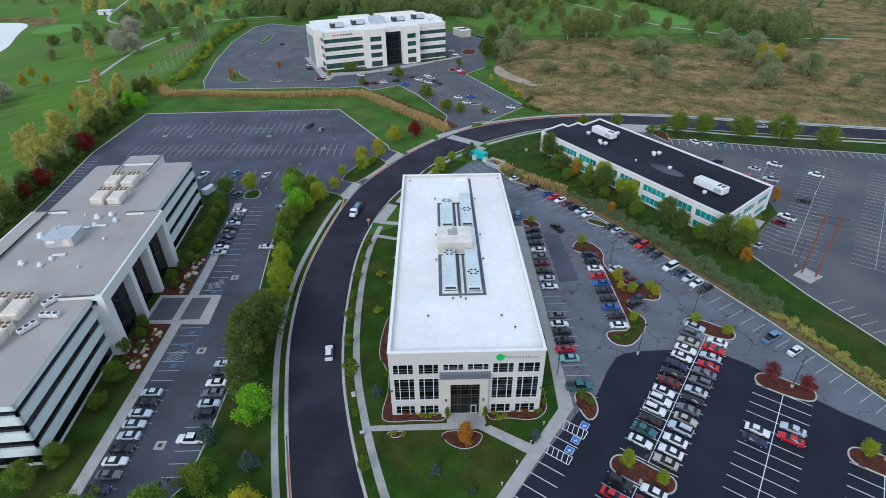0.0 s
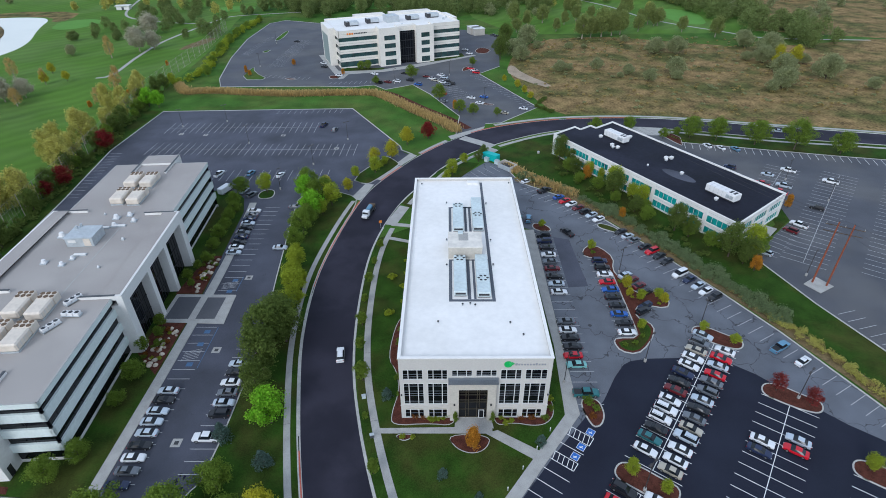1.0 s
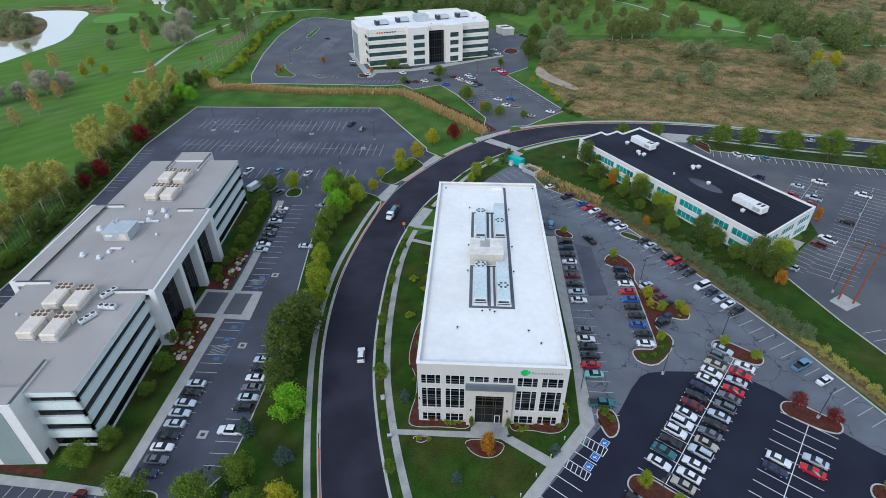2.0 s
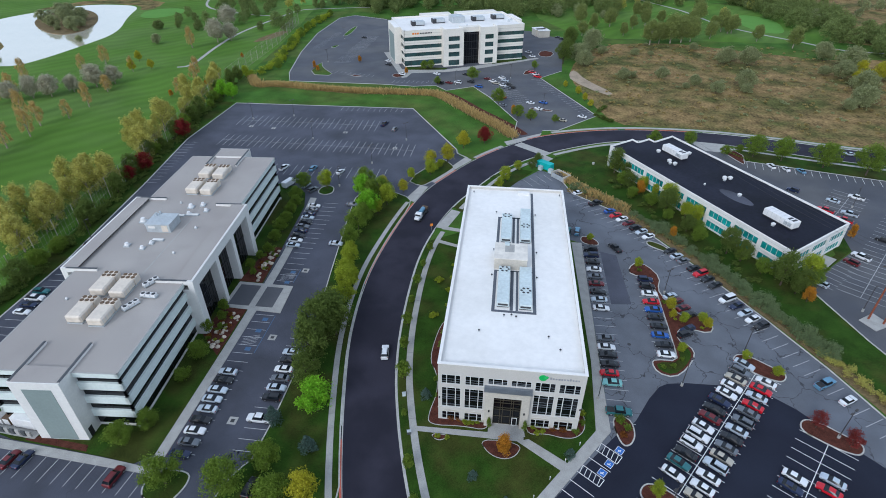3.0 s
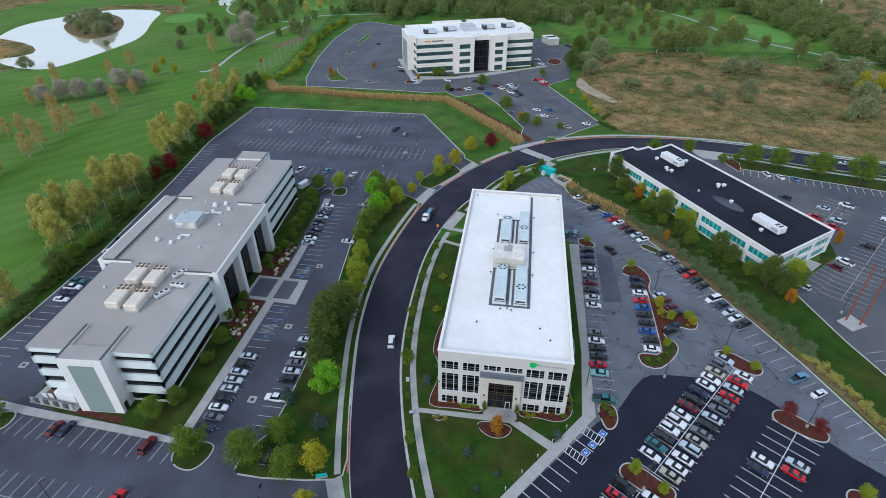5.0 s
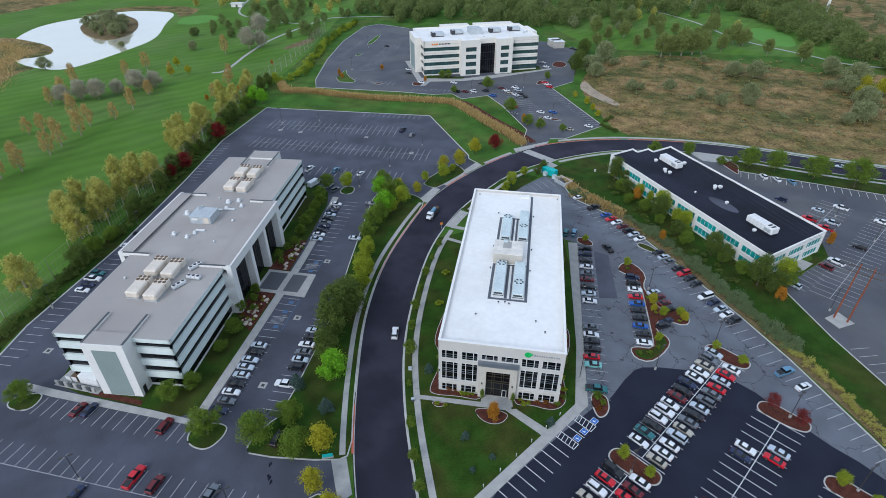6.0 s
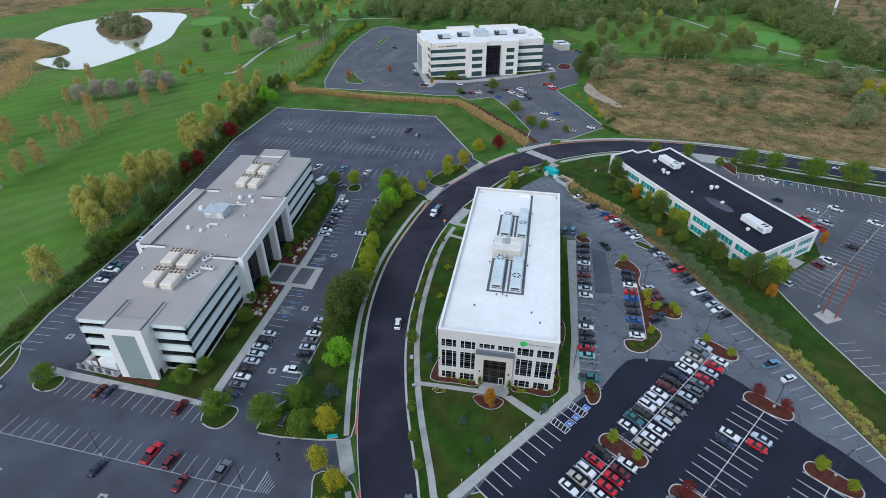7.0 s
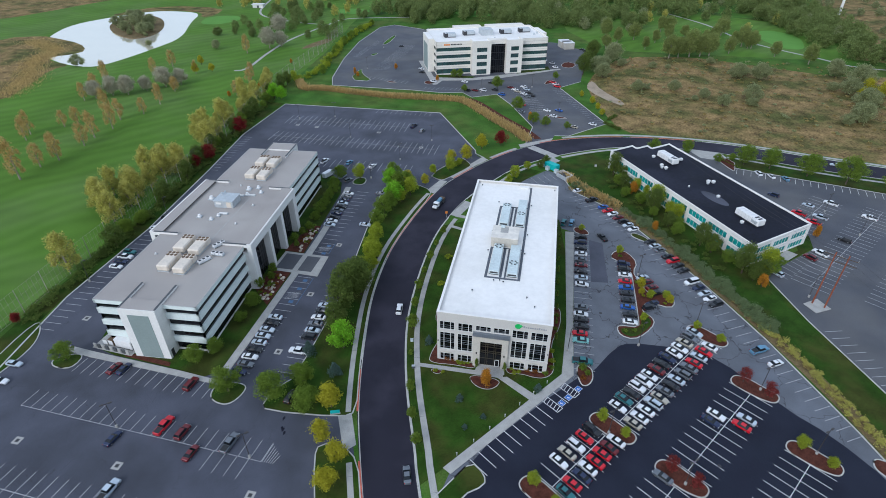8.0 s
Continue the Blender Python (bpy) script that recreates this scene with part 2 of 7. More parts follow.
M["taillight"] = material("taillight_lens", (0.30, 0.01, 0.01), 0.25, var=0.05)

# ---- mesh helpers ----


def mesh_of(bm, name):
    me = bpy.data.meshes.new(name)
    bm.to_mesh(me)
    bm.free()
    return me


def part(name, bm, mat, parent=None, label=""):
    me = mesh_of(bm, name) if isinstance(bm, bmesh.types.BMesh) else bm
    if mat and not me.materials:
        me.materials.append(M[mat])
    ob = new(name, me)
    ob.parent = parent
    return tagged(ob, label)


def thing(name, label, category, m=None, group="", kind=""):
    ob = tagged(new(name), label, category, group, kind)
    ob.empty_display_size = 0.3
    if m is not None:
        ob.matrix_basis = m
    return ob


def structure(name, bm, mat, label="", category=""):
    return tagged(part(name, bm, mat), label, category, kind="structure")


def box(x0, x1, y0, y1, z0, z1, bm=None, bevel=0.0, m=None):
    own = bmesh.new()
    bmesh.ops.create_cube(own, size=1)
    bmesh.ops.transform(own, matrix=Matrix.LocRotScale(((x0 + x1) / 2, (y0 + y1) / 2, (z0 + z1) / 2), None, (x1 - x0, y1 - y0, z1 - z0)), verts=own.verts)
    if bevel:
        bmesh.ops.bevel(own, geom=own.edges[:], offset=bevel, segments=1, affect="EDGES")
    if m is not None:
        bmesh.ops.transform(own, matrix=m, verts=own.verts)
    return own if bm is None else join(bm, own)


def join(bm, other):
    me = bpy.data.meshes.new("tmp")
    other.to_mesh(me)
    other.free()
    bm.from_mesh(me)
    bpy.data.meshes.remove(me)
    return bm


def cyl(x, y, z0, z1, r0, r1=None, n=10, bm=None, m=None):
    own = bmesh.new()
    r1 = r0 if r1 is None else r1
    bmesh.ops.create_cone(own, cap_ends=True, segments=n, radius1=r0, radius2=r1, depth=z1 - z0)
    bmesh.ops.translate(own, vec=(x, y, (z0 + z1) / 2), verts=own.verts)
    if m is not None:
        bmesh.ops.transform(own, matrix=m, verts=own.verts)
    return own if bm is None else join(bm, own)


def rod(p, q, r, n=6, bm=None, r1=None):
    p, q = Vector(p), Vector(q)
    own = bmesh.new()
    bmesh.ops.create_cone(own, cap_ends=True, segments=n, radius1=r, radius2=r if r1 is None else r1, depth=(q - p).length)
    turn = (q - p).to_track_quat("Z", "Y").to_matrix().to_4x4()
    bmesh.ops.transform(own, matrix=Matrix.Translation((p + q) / 2) @ turn, verts=own.verts)
    return own if bm is None else join(bm, own)


def prism(pts, z0, z1, bm=None):
    own = bmesh.new()
    area = sum(a[0] * b[1] - b[0] * a[1] for a, b in zip(pts, pts[1:] + pts[:1]))
    if area < 0:
        pts = pts[::-1]
    top = [own.verts.new((x, y, z1)) for x, y in pts]
    low = [own.verts.new((x, y, z0)) for x, y in pts]
    for tri in tessellate_polygon([[(x, y, 0) for x, y in pts]]):
        own.faces.new([top[i] for i in tri])
    n = len(pts)
    for i in range(n):
        own.faces.new((low[i], low[(i + 1) % n], top[(i + 1) % n], top[i]))
    bmesh.ops.recalc_face_normals(own, faces=own.faces)
    return own if bm is None else join(bm, own)


def chaikin(pts, times=2, closed=True):
    for _ in range(times):
        out = []
        n = len(pts)
        for i in range(n if closed else n - 1):
            (ax, ay), (bx, by) = pts[i], pts[(i + 1) % n]
            out += [(0.75 * ax + 0.25 * bx, 0.75 * ay + 0.25 * by), (0.25 * ax + 0.75 * bx, 0.25 * ay + 0.75 * by)]
        pts = out if closed else [pts[0]] + out + [pts[-1]]
    return pts


def spline(pts, step=3.0):
    """An open Catmull-Rom curve through pts."""
    out = []
    p = [pts[0]] + list(pts) + [pts[-1]]
    for i in range(1, len(p) - 2):
        a, b, c, d = (np.array(v, float) for v in p[i - 1:i + 3])
        n = max(2, int(np.linalg.norm(c - b) / step))
        for k in range(n):
            s = k / n
            out.append(tuple(0.5 * (2 * b + (c - a) * s + (2 * a - 5 * b + 4 * c - d) * s * s + (3 * b - a - 3 * c + d) * s ** 3)))
    return out + [tuple(map(float, pts[-1]))]


def offset(pts, d, closed=False):
    """pts moved d metres to the left of their way."""
    n, out = len(pts), []
    for i in range(n):
        a = pts[(i - 1) % n] if closed or i else pts[0]
        c = pts[(i + 1) % n] if closed or i < n - 1 else pts[-1]
        t = Vector((c[0] - a[0], c[1] - a[1]))
        t = t.normalized() if t.length > 1e-6 else Vector((1, 0))
        out.append((pts[i][0] - t.y * d, pts[i][1] + t.x * d))
    return out


def ribbon(a, b, z, bm=None, thick=0.0):
    """A strip between two lines of as many points, with side faces where it is thick."""
    own = bmesh.new()
    va, vb = [own.verts.new((*p, z)) for p in a], [own.verts.new((*p, z)) for p in b]
    rows = [(va, vb)]
    if thick:
        la, lb = [own.verts.new((*p, z - thick)) for p in a], [own.verts.new((*p, z - thick)) for p in b]
        rows += [(la, va), (vb, lb)]
    for r0, r1 in rows:
        for i in range(len(r0) - 1):
            own.faces.new((r0[i], r1[i], r1[i + 1], r0[i + 1]))
    bmesh.ops.recalc_face_normals(own, faces=own.faces)
    return own if bm is None else join(bm, own)


def resample(pts, n):
    p = np.array(pts, float)
    d = np.concatenate([[0], np.cumsum(np.linalg.norm(np.diff(p, axis=0), axis=1))])
    s = np.linspace(0, d[-1], n)
    return [(float(np.interp(v, d, p[:, 0])), float(np.interp(v, d, p[:, 1]))) for v in s]


def kerb_line(pts, closed=False, mat="kerb", name="kerb", width=0.2, z=0.15, parent=None):
    if closed:
        pts = list(pts) + [pts[0], pts[1]]
    a, b = offset(pts, width / 2), offset(pts, -width / 2)
    ob = part(name, ribbon(a, b, z, thick=z), mat, parent)
    return ob if parent else tagged(ob, kind="structure")


def island(pts, mat="lawn", name="lawn", soft=2, kerb=True, z=0.13, label="", kw=0.28):
    p = chaikin(pts, soft) if soft else list(pts)
    ob = structure(name, prism(p, 0.0, z), mat, label)
    if kerb:
        kerb_line(p, True, parent=ob, width=kw, z=z + 0.03)
    return ob


LINE = {}


def line(parent, p, q, mat="paint", width=0.13, z=0.03, name="stall_line"):
    key = (mat, name)
    if key not in LINE:
        bm = box(-0.5, 0.5, -0.5, 0.5, -0.5, 0.5)
        LINE[key] = mesh_of(bm, name)
        LINE[key].materials.append(M[mat])
    ob = new(name, LINE[key])
    ob.parent = parent
    d = Vector((q[0] - p[0], q[1] - p[1]))
    ob.matrix_basis = Matrix.Translation(((p[0] + q[0]) / 2, (p[1] + q[1]) / 2, z)) @ Matrix.Rotation(math.atan2(d.y, d.x), 4, "Z") @ Matrix.Diagonal((d.length, width, 0.006, 1))
    return ob


def stalls(parent, p, q, n, depth, mat="paint", both=False, spine=False, width=0.13, z=0.03):
    """n + 1 stall lines from p to q, each reaching along depth (and back where both)."""
    p, q, d = Vector(p), Vector(q), Vector(depth)
    for i in range(n + 1):
        c = p.lerp(q, i / n)
        line(parent, c - d if both else c, c + d, mat, width, z)
    if spine:
        line(parent, p, q, mat, width, z)


# ---- ground, roads, pavements ----
structure("ground", prism([(-2500, -1200), (2500, -1200), (2500, 3500), (-2500, 3500)], -0.6, 0.0), "rough", "wide rough grass ground", "ground")
ROAD_L = spline([(14, -95), (-7.3, -43.3), (-11.4, -33), (-14.7, -24.2), (-17.2, -15.9), (-21.1, -0.3), (-25.3, 21.7), (-26.6, 45.2), (-24.6, 67), (-21.2, 87), (-17.2, 100.5), (-8.6, 117),
                 (-2.5, 127), (9.7, 142), (25.6, 155.5), (49.9, 165), (74, 168.5), (101, 168), (126, 163.5), (149, 157.5), (172, 152.5), (230, 139), (320, 118)])
ROAD_R = spline([(26, -95), (4.6, -41), (0.9, -30.5), (-4.7, -15.2), (-8.6, -2), (-11.6, 12), (-13.3, 30), (-13.5, 53.4), (-11.2, 71), (-6.5, 88), (-1, 100), (9.8, 119.5),
                 (26.2, 136), (48, 149.5), (66, 155), (87, 157), (108, 154), (129, 148), (150, 142.5), (172, 138.5), (230, 126), (320, 106)])
ROAD_L, ROAD_R = resample(ROAD_L, 170), resample(ROAD_R, 170)
road = structure("road", ribbon(ROAD_L, ROAD_R, 0.030), "road", "dark smooth asphalt road in a long bend", "road")


# west and north kerb with red no-parking lengths and driveway gaps
WEST = [p for p in ROAD_L if p[0] < 60]
for lo, hi, red in ((-95, -33, True), (-24, -8, True), (-8, 40, False), (40, 89.5, True), (102, 117, True), (128, 140, True), (150, 172, True)):
    seg = [p for p in WEST if lo <= p[1] <= hi]
    if len(seg) > 1:
        kerb_line(seg, mat="kerb_red" if red else "kerb", name="kerb", width=0.45 if red else 0.3)
kerb_line([p for p in ROAD_L if 60 <= p[0] <= 95], mat="kerb_red", name="kerb", width=0.45)
kerb_line([p for p in ROAD_L if p[0] > 95], width=0.3)
for lo, hi in ((-95, 73), (86, 112), (114, 136)):
    kerb_line([p for p in ROAD_R if p[0] < 27 and lo <= p[1] <= hi], width=0.3)
kerb_line([p for p in ROAD_R if 27 < p[0] < 90], width=0.3)
kerb_line([p for p in ROAD_R if p[0] > 104], width=0.3)
# gutters and sidewalks beside the road
structure("gutter", ribbon(offset(ROAD_L, -0.15), offset(ROAD_L, -0.4), 0.036), "kerb")
structure("gutter", ribbon(offset(ROAD_R, 0.15), offset(ROAD_R, 0.4), 0.036), "kerb")


def sidewalk(pts, d0, d1, label="pale concrete sidewalk beside the road"):
    ob = structure("sidewalk", ribbon(offset(pts, d0), offset(pts, d1), 0.15, thick=0.15), "concrete", label, "sidewalk")
    a, b = offset(pts, d0), offset(pts, d1)
    for i in range(0, len(a), 6):
        line(ob, a[i], b[i], "walkpad", 0.05, 0.153, "expansion_joint")


for lo, hi in ((-95, -33), (-24, 90)):
    sidewalk([p for p in WEST if lo <= p[1] <= hi], 1.5, 2.8)
sidewalk([p for p in WEST if 102 <= p[1] <= 117], 0.2, 1.7)
sidewalk([p for p in WEST if 128 <= p[1] <= 143], 0.2, 1.7)
sidewalk([p for p in ROAD_L if 30 < p[0]], 1.2, 2.9)
sidewalk([p for p in ROAD_R if p[1] <= 74 and p[0] < 27], -2.1, -3.6)
sidewalk([p for p in ROAD_R if 86 <= p[1] <= 132 and p[0] < 27], -2.1, -3.6)
sidewalk([p for p in ROAD_R if 28 < p[0] < 88], -1.6, -3.1)
sidewalk([p for p in ROAD_R if 105 < p[0]], -3.0, -4.5)
# concrete driveway aprons
for pts in ([(-16.4, -23.2), (-12.6, -31.2), (-14.8, -33.5), (-19.5, -24.2)], [(-20.6, 89.6), (-17.4, 101.6), (-20.5, 102.2), (-24.2, 91.3)], [(-8.9, 117.5), (-3.2, 126.8), (-6, 129.5), (-11.3, 118.6)],
            [(-10.9, 73.8), (-7, 86), (-3.8, 84.6), (-7.4, 73)], [(10.5, 143.5), (24.5, 155), (25.5, 158.8), (9.2, 147.2)], [(19.5, 127), (26.3, 135), (29.5, 132), (22.5, 123.5)],
            [(88, 158), (103, 155.8), (105, 150), (98, 147), (93, 148)]):
    structure("driveway_apron", prism(pts, 0.0, 0.042), "concrete", "pale concrete driveway apron", "driveway")
structure("crosswalk", prism([(13.5, 144), (16.5, 147.3), (29, 137.5), (26, 134.2)], 0.0, 0.045), "concrete", "pale concrete strip crossing the road", "crossing")

# ---- parking lots ----
lot_b = structure("parking_lot", prism([(-106, -95), (-110, -33), (-116.3, 2), (-117.2, 42), (-122.8, 92), (-128.6, 133), (-127.8, 180.5), (-37, 183.3), (-10.4, 136.2), (-8.6, 130), (-3.5, 126.5), (-8.8, 117.5), (-20, 95),
                                         (-29, 70), (-31, 40), (-28, 5), (-18, -24), (-13, -32), (0, -60), (8, -95)], 0.0, 0.022), "lot_b", "grey weathered asphalt parking lot with worn lines", "parking lot")
lot_a = structure("parking_lot", prism([(35.2, -0.5), (9.3, -33.5), (4, -60), (8, -95), (150, -95), (113, -45), (101.8, -13), (99.1, -5.3), (87.4, 23.1), (79.8, 38.4), (67.7, 60.8), (59.2, 75.2), (46.6, 92.9), (35, 102.5),
                                         (30.5, 116), (24, 121), (15.5, 110), (5, 92), (0, 85), (29, 80), (31, 72), (35.3, 70)], 0.0, 0.018), "lot_old", "pale cracked asphalt parking lot with sealed cracks", "parking lot")
lot_n = structure("parking_lot", prism(chaikin([(35.6, -1.2), (39, 0), (46.5, 12.4), (50.5, 14.8), (63.5, 15.2), (72, 14), (84.9, -1.5), (93, -8), (100.6, -18.4), (113, -45), (150, -95), (10, -95), (5, -60), (9.6, -33.6)], 1), 0.0, 0.026),
                  "lot_new", "freshly sealed black asphalt parking lot with white lines", "parking lot")
lot_c = structure("parking_lot", prism([(90.5, 156), (102, 154), (105.3, 139.3), (160.2, 124.9), (320, 88), (320, -95), (150, -95), (112, 5), (101.5, 34), (96, 54), (99.4, 59.3), (116.5, 75), (118, 84), (80, 138)], 0.0, 0.018), "lot_far",
                  "grey asphalt parking lot with long stall rows", "parking lot")
lot_d = structure("parking_lot", prism([(-114, 219.8), (-61, 220), (-42.5, 218.5), (-31, 221.5), (-24, 213.5), (-10, 222), (0, 205), (14.5, 172), (12.6, 150), (23.5, 152), (26, 162), (33, 163), (52.5, 184), (27, 242.5), (40, 258),
                                         (46, 338), (22, 362), (-94, 390), (-124, 403), (-134, 391), (-135, 335), (-129, 282), (-120, 235)], 0.0, 0.018), "lot_far", "grey asphalt parking lot round an office block", "parking lot")
# outer kerbs of the lots
kerb_line([(-106, -95), (-110, -33), (-116.3, 2), (-117.2, 42), (-122.8, 92), (-128.6, 133), (-127.8, 180.5), (-37, 183.3), (-10.4, 136.2), (-9.8, 132.5), (-5.2, 128.5)], width=0.45)
kerb_line([(101.8, -13), (99.1, -5.3), (87.4, 23.1), (79.8, 38.4), (67.7, 60.8), (59.2, 75.2), (46.6, 92.9), (35, 102.5), (30.5, 116)], width=0.35)
kerb_line([(150, -95), (112, 5), (101.5, 34), (96, 54)], width=0.3)
kerb_line([(105.3, 139.3), (160.2, 124.9), (320, 88)], width=0.3)
kerb_line([(-61, 220), (-114, 219.8), (-120, 235), (-129, 282), (-135, 335), (-134, 391), (-124, 403), (-94, 390)], width=0.45)
kerb_line([(26, 162), (33, 163), (52.5, 184), (27, 242.5), (40, 258)], width=0.4)
kerb_line([(12.6, 150), (14.5, 172), (0, 205), (-10, 222), (-24, 213.5), (-31, 221.5), (-42.5, 218.5), (-61, 220)], width=0.4)

# lot frame east of the white building: S along the rows, N across them
LO, LS, LN = Vector((51.4, -5.4)), Vector((0.598, 0.802)), Vector((0.802, -0.598))


def lot(s, n):
    p = LO + LS * s + LN * n
    return (p.x, p.y)


def lot_v(s, n):
    p = LS * s + LN * n
    return (p.x, p.y)


stalls(lot_n, lot(31.8, 0), lot(-9.5, 0), 15, lot_v(0, 5.2), both=True, spine=True)
stalls(lot_n, lot(-15.4, 0), lot(-34.5, 0), 7, lot_v(0, 5.2), both=True, spine=True)
stalls(lot_n, lot(21.5, 17), lot(-9.8, 17), 11, lot_v(0, 5.2), both=True, spine=True)
stalls(lot_n, lot(-15.5, 17), lot(-62, 17), 16, lot_v(0, 5.2), both=True, spine=True)
stalls(lot_n, lot(11, 34), lot(-62, 34), 26, lot_v(0, 5.2), both=True, spine=True)
stalls(lot_n, lot(-20.6, -16.2), lot(-42.6, -16.2), 8, lot_v(0, 5.3))
for s0 in (-9.5, -11.6, -14.0, -16.3, -18.2):
    line(lot_n, lot(s0, -16.4), lot(s0, -11.3))
for s0, s1 in ((-9.5, -11.6), (-16.3, -18.2)):
    line(lot_n, lot(s0, -11.3), lot(s1, -11.3))
    for k in range(5):
        line(lot_n, lot(s0, -15.9 + k * 0.95), lot(s1, -15.5 + k * 0.95), width=0.12)
for s0 in (-8.5, -12.6, -15.2):
    line(lot_n, lot(s0 - 0.78, -12.4), lot(s0 + 0.78, -12.4), "paint", 1.5, 0.031, "white_square")
    line(lot_n, lot(s0 - 0.7, -12.4), lot(s0 + 0.7, -12.4), "paint_blue", 1.35, 0.034, "blue_square")
    line(lot_n, lot(s0 - 0.4, -12.55), lot(s0 + 0.25, -12.2), "paint", 0.16, 0.038, "symbol_bar")
    line(lot_n, lot(s0 - 0.1, -12.75), lot(s0 - 0.15, -12.0), "paint", 0.14, 0.038, "symbol_bar")
stalls(lot_a, (35.4, 68), (35.4, 2), 22, (5.2, 0), "paint_old")
stalls(lot_a, (53.6, 54), (53.6, 21.8), 11, (-5.0, 0), "paint_old")
stalls(lot_a, (38.4, 99.5), (58.5, 75.2), 11, (-4.5, -2.7), "paint_old")
stalls(lot_a, (61.3, 70.8), (100.2, -6.2), 29, (-4.6, -2.6), "paint_old")
stalls(lot_a, (17.5, 111.5), (27.5, 118.5), 4, (3.4, -5.0), "paint_old")
stalls(lot_c, (106.5, 138.3), (200, 114.3), 34, (-1.4, -5.2))
stalls(lot_c, (134.5, 114), (111, 84), 13, (4.6, -3.4), "paint_old", both=True, spine=True)
stalls(lot_c, (152, 108), (108, 52), 25, (4.6, -3.4), "paint_old", both=True, spine=True)
stalls(lot_c, (116.5, 74.6), (98.5, 58.5), 9, (3.6, -4.0), "paint_old")
stalls(lot_c, (170, 100), (126, 44), 25, (4.6, -3.4), "paint_old", both=True, spine=True)
stalls(lot_c, (104.5, 30), (113.5, 3), 10, (5, 1.4), "paint_old")
stalls(lot_b, (-115, 158.2), (-49.5, 158.6), 24, (-0.1, 6.2), "paint_old", both=True, spine=True)
stalls(lot_b, (-113, 134.8), (-28.5, 133), 31, (0.1, 5.9), "paint_old", both=True, spine=True)
stalls(lot_b, (-80, 109.2), (-35.5, 109.6), 16, (0, 4.4), "paint_old", both=True)
stalls(lot_b, (-72, 176.4), (-42, 177.4), 11, (0.3, 5.0), "paint_old")
stalls(lot_b, (-123.6, 92), (-127.5, 130), 14, (5, 0.3), "paint_old")
stalls(lot_b, (-113.5, -12), (-117, 60), 26, (5, 0.2), "paint_old")
stalls(lot_b, (-51.8, 85), (-51.6, 40), 16, (5, 0), "paint_old")
stalls(lot_b, (-51.6, 25.5), (-51.4, -16), 15, (5, 0), "paint_old")
stalls(lot_b, (-34.6, 18), (-34.6, -14), 12, (-5, 0), "paint_old")
stalls(lot_b, (-91.2, -19.4), (-53.4, -20.9), 14, (-0.6, -5), "paint_old")
stalls(lot_b, (-95.5, -36.3), (-31.5, -39.3), 23, (0.5, 5), "paint_old", spine=True, width=0.11)
stalls(lot_b, (-43, -38.8), (-34.4, -39.2), 3, (-0.5, -5), "paint_old", width=0.11)
stalls(lot_b, (-100, -55), (-20, -58.4), 29, (0.5, 5), "paint_old", both=True, spine=True)
for k in range(6):
    line(lot_b, (-31.3 + k * 0.5, -39.3), (-30.8 + k * 0.55, -34.6 - k * 0.5), "paint_old", 0.1)
    line(lot_b, (-50.9, 14.2 + k * 0.55), (-47.3, 15.4 + k * 0.55), "paint_old", 0.1)
    line(lot_b, (-50.9, 40.6 + k * 0.5), (-47.3, 41.4 + k * 0.5), "paint_old", 0.1)
for y in (13.2, 19.6, 23.9, 39.6, 44.4):
    line(lot_b, (-49.1, y), (-47.7, y), "paint_blue_old", 1.2, 0.031, "blue_square")
line(lot_b, (-46.3, 12), (-46.3, 25.5), "paint_blue_old", 0.15, name="blue_line")
line(lot_b, (-46.6, 39.5), (-46.6, 46), "paint_blue_old", 0.15, name="blue_line")
for a, b, n in (((-108, 240), (-70, 232), 13), ((-125, 290), (-122, 340), 17), ((-95, 260), (-92, 330), 24), ((-56, 223), (-34, 225), 8)):
    stalls(lot_d, a, b, n, (1.0, 5.0) if n < 15 else (5, 0.4), "paint_old", both=n == 24)
stalls(lot_d, (0, 238), (18, 197), 15, (-4.6, -2.2), "paint_old", both=True)
stalls(lot_d, (26.5, 241), (51, 186), 20, (-4.6, -2.2), "paint_old")


part("asphalt_patch", prism([(40.6, 66), (45.2, 64.5), (46.0, 41.5), (40.7, 41)], 0.0, 0.0205), "lot_b", lot_a, "darker patched asphalt")
STAIN = random.Random(21)
for x, y, r, n, ob, z in ((-38.8, -16, 1.2, 5, lot_b, 0.026), (-31, -29.4, 1.3, 5, lot_b, 0.026), (-5.5, -10, 0.8, 4, road, 0.034)):
    for k in range(n):
        cx, cy, q = x + STAIN.uniform(-r, r), y + STAIN.uniform(-r, r) * 1.6, STAIN.uniform(0.15, 0.5)
        pts = [(cx + q * STAIN.uniform(0.5, 1.3) * math.cos(a * 0.785), cy + q * 1.6 * STAIN.uniform(0.5, 1.3) * math.sin(a * 0.785)) for a in range(8)]
        part("tar_stain", prism(chaikin(pts, 1), 0.0, z), "bitumen", ob, "black tar stain")


def drain(x, y, lotob):
    bm = box(x - 0.95, x + 0.95, y - 0.95, y + 0.95, 0, 0.034)
    ob = part("drain_collar", bm, "concrete", lotob)
    part("drain_grate", box(x - 0.42, x + 0.42, y - 0.42, y + 0.42, 0, 0.045), "grille", ob)


for x, y in ((-45.1, 45.6), (-44, 17.7), (-42.7, -7.3), (-103.2, -5.5), (-88, -45), (-61.5, -46.3), (-30, -47), (-96, 150), (-62, 149), (-36.5, 134.5), (-107, 151)):
    drain(x, y, lot_b)
for x, y in ((51, -2), (66, -21), (43, 26)):
    part("manhole", cyl(x, y, 0, 0.035, 0.45, n=16), "grille", lot_a)

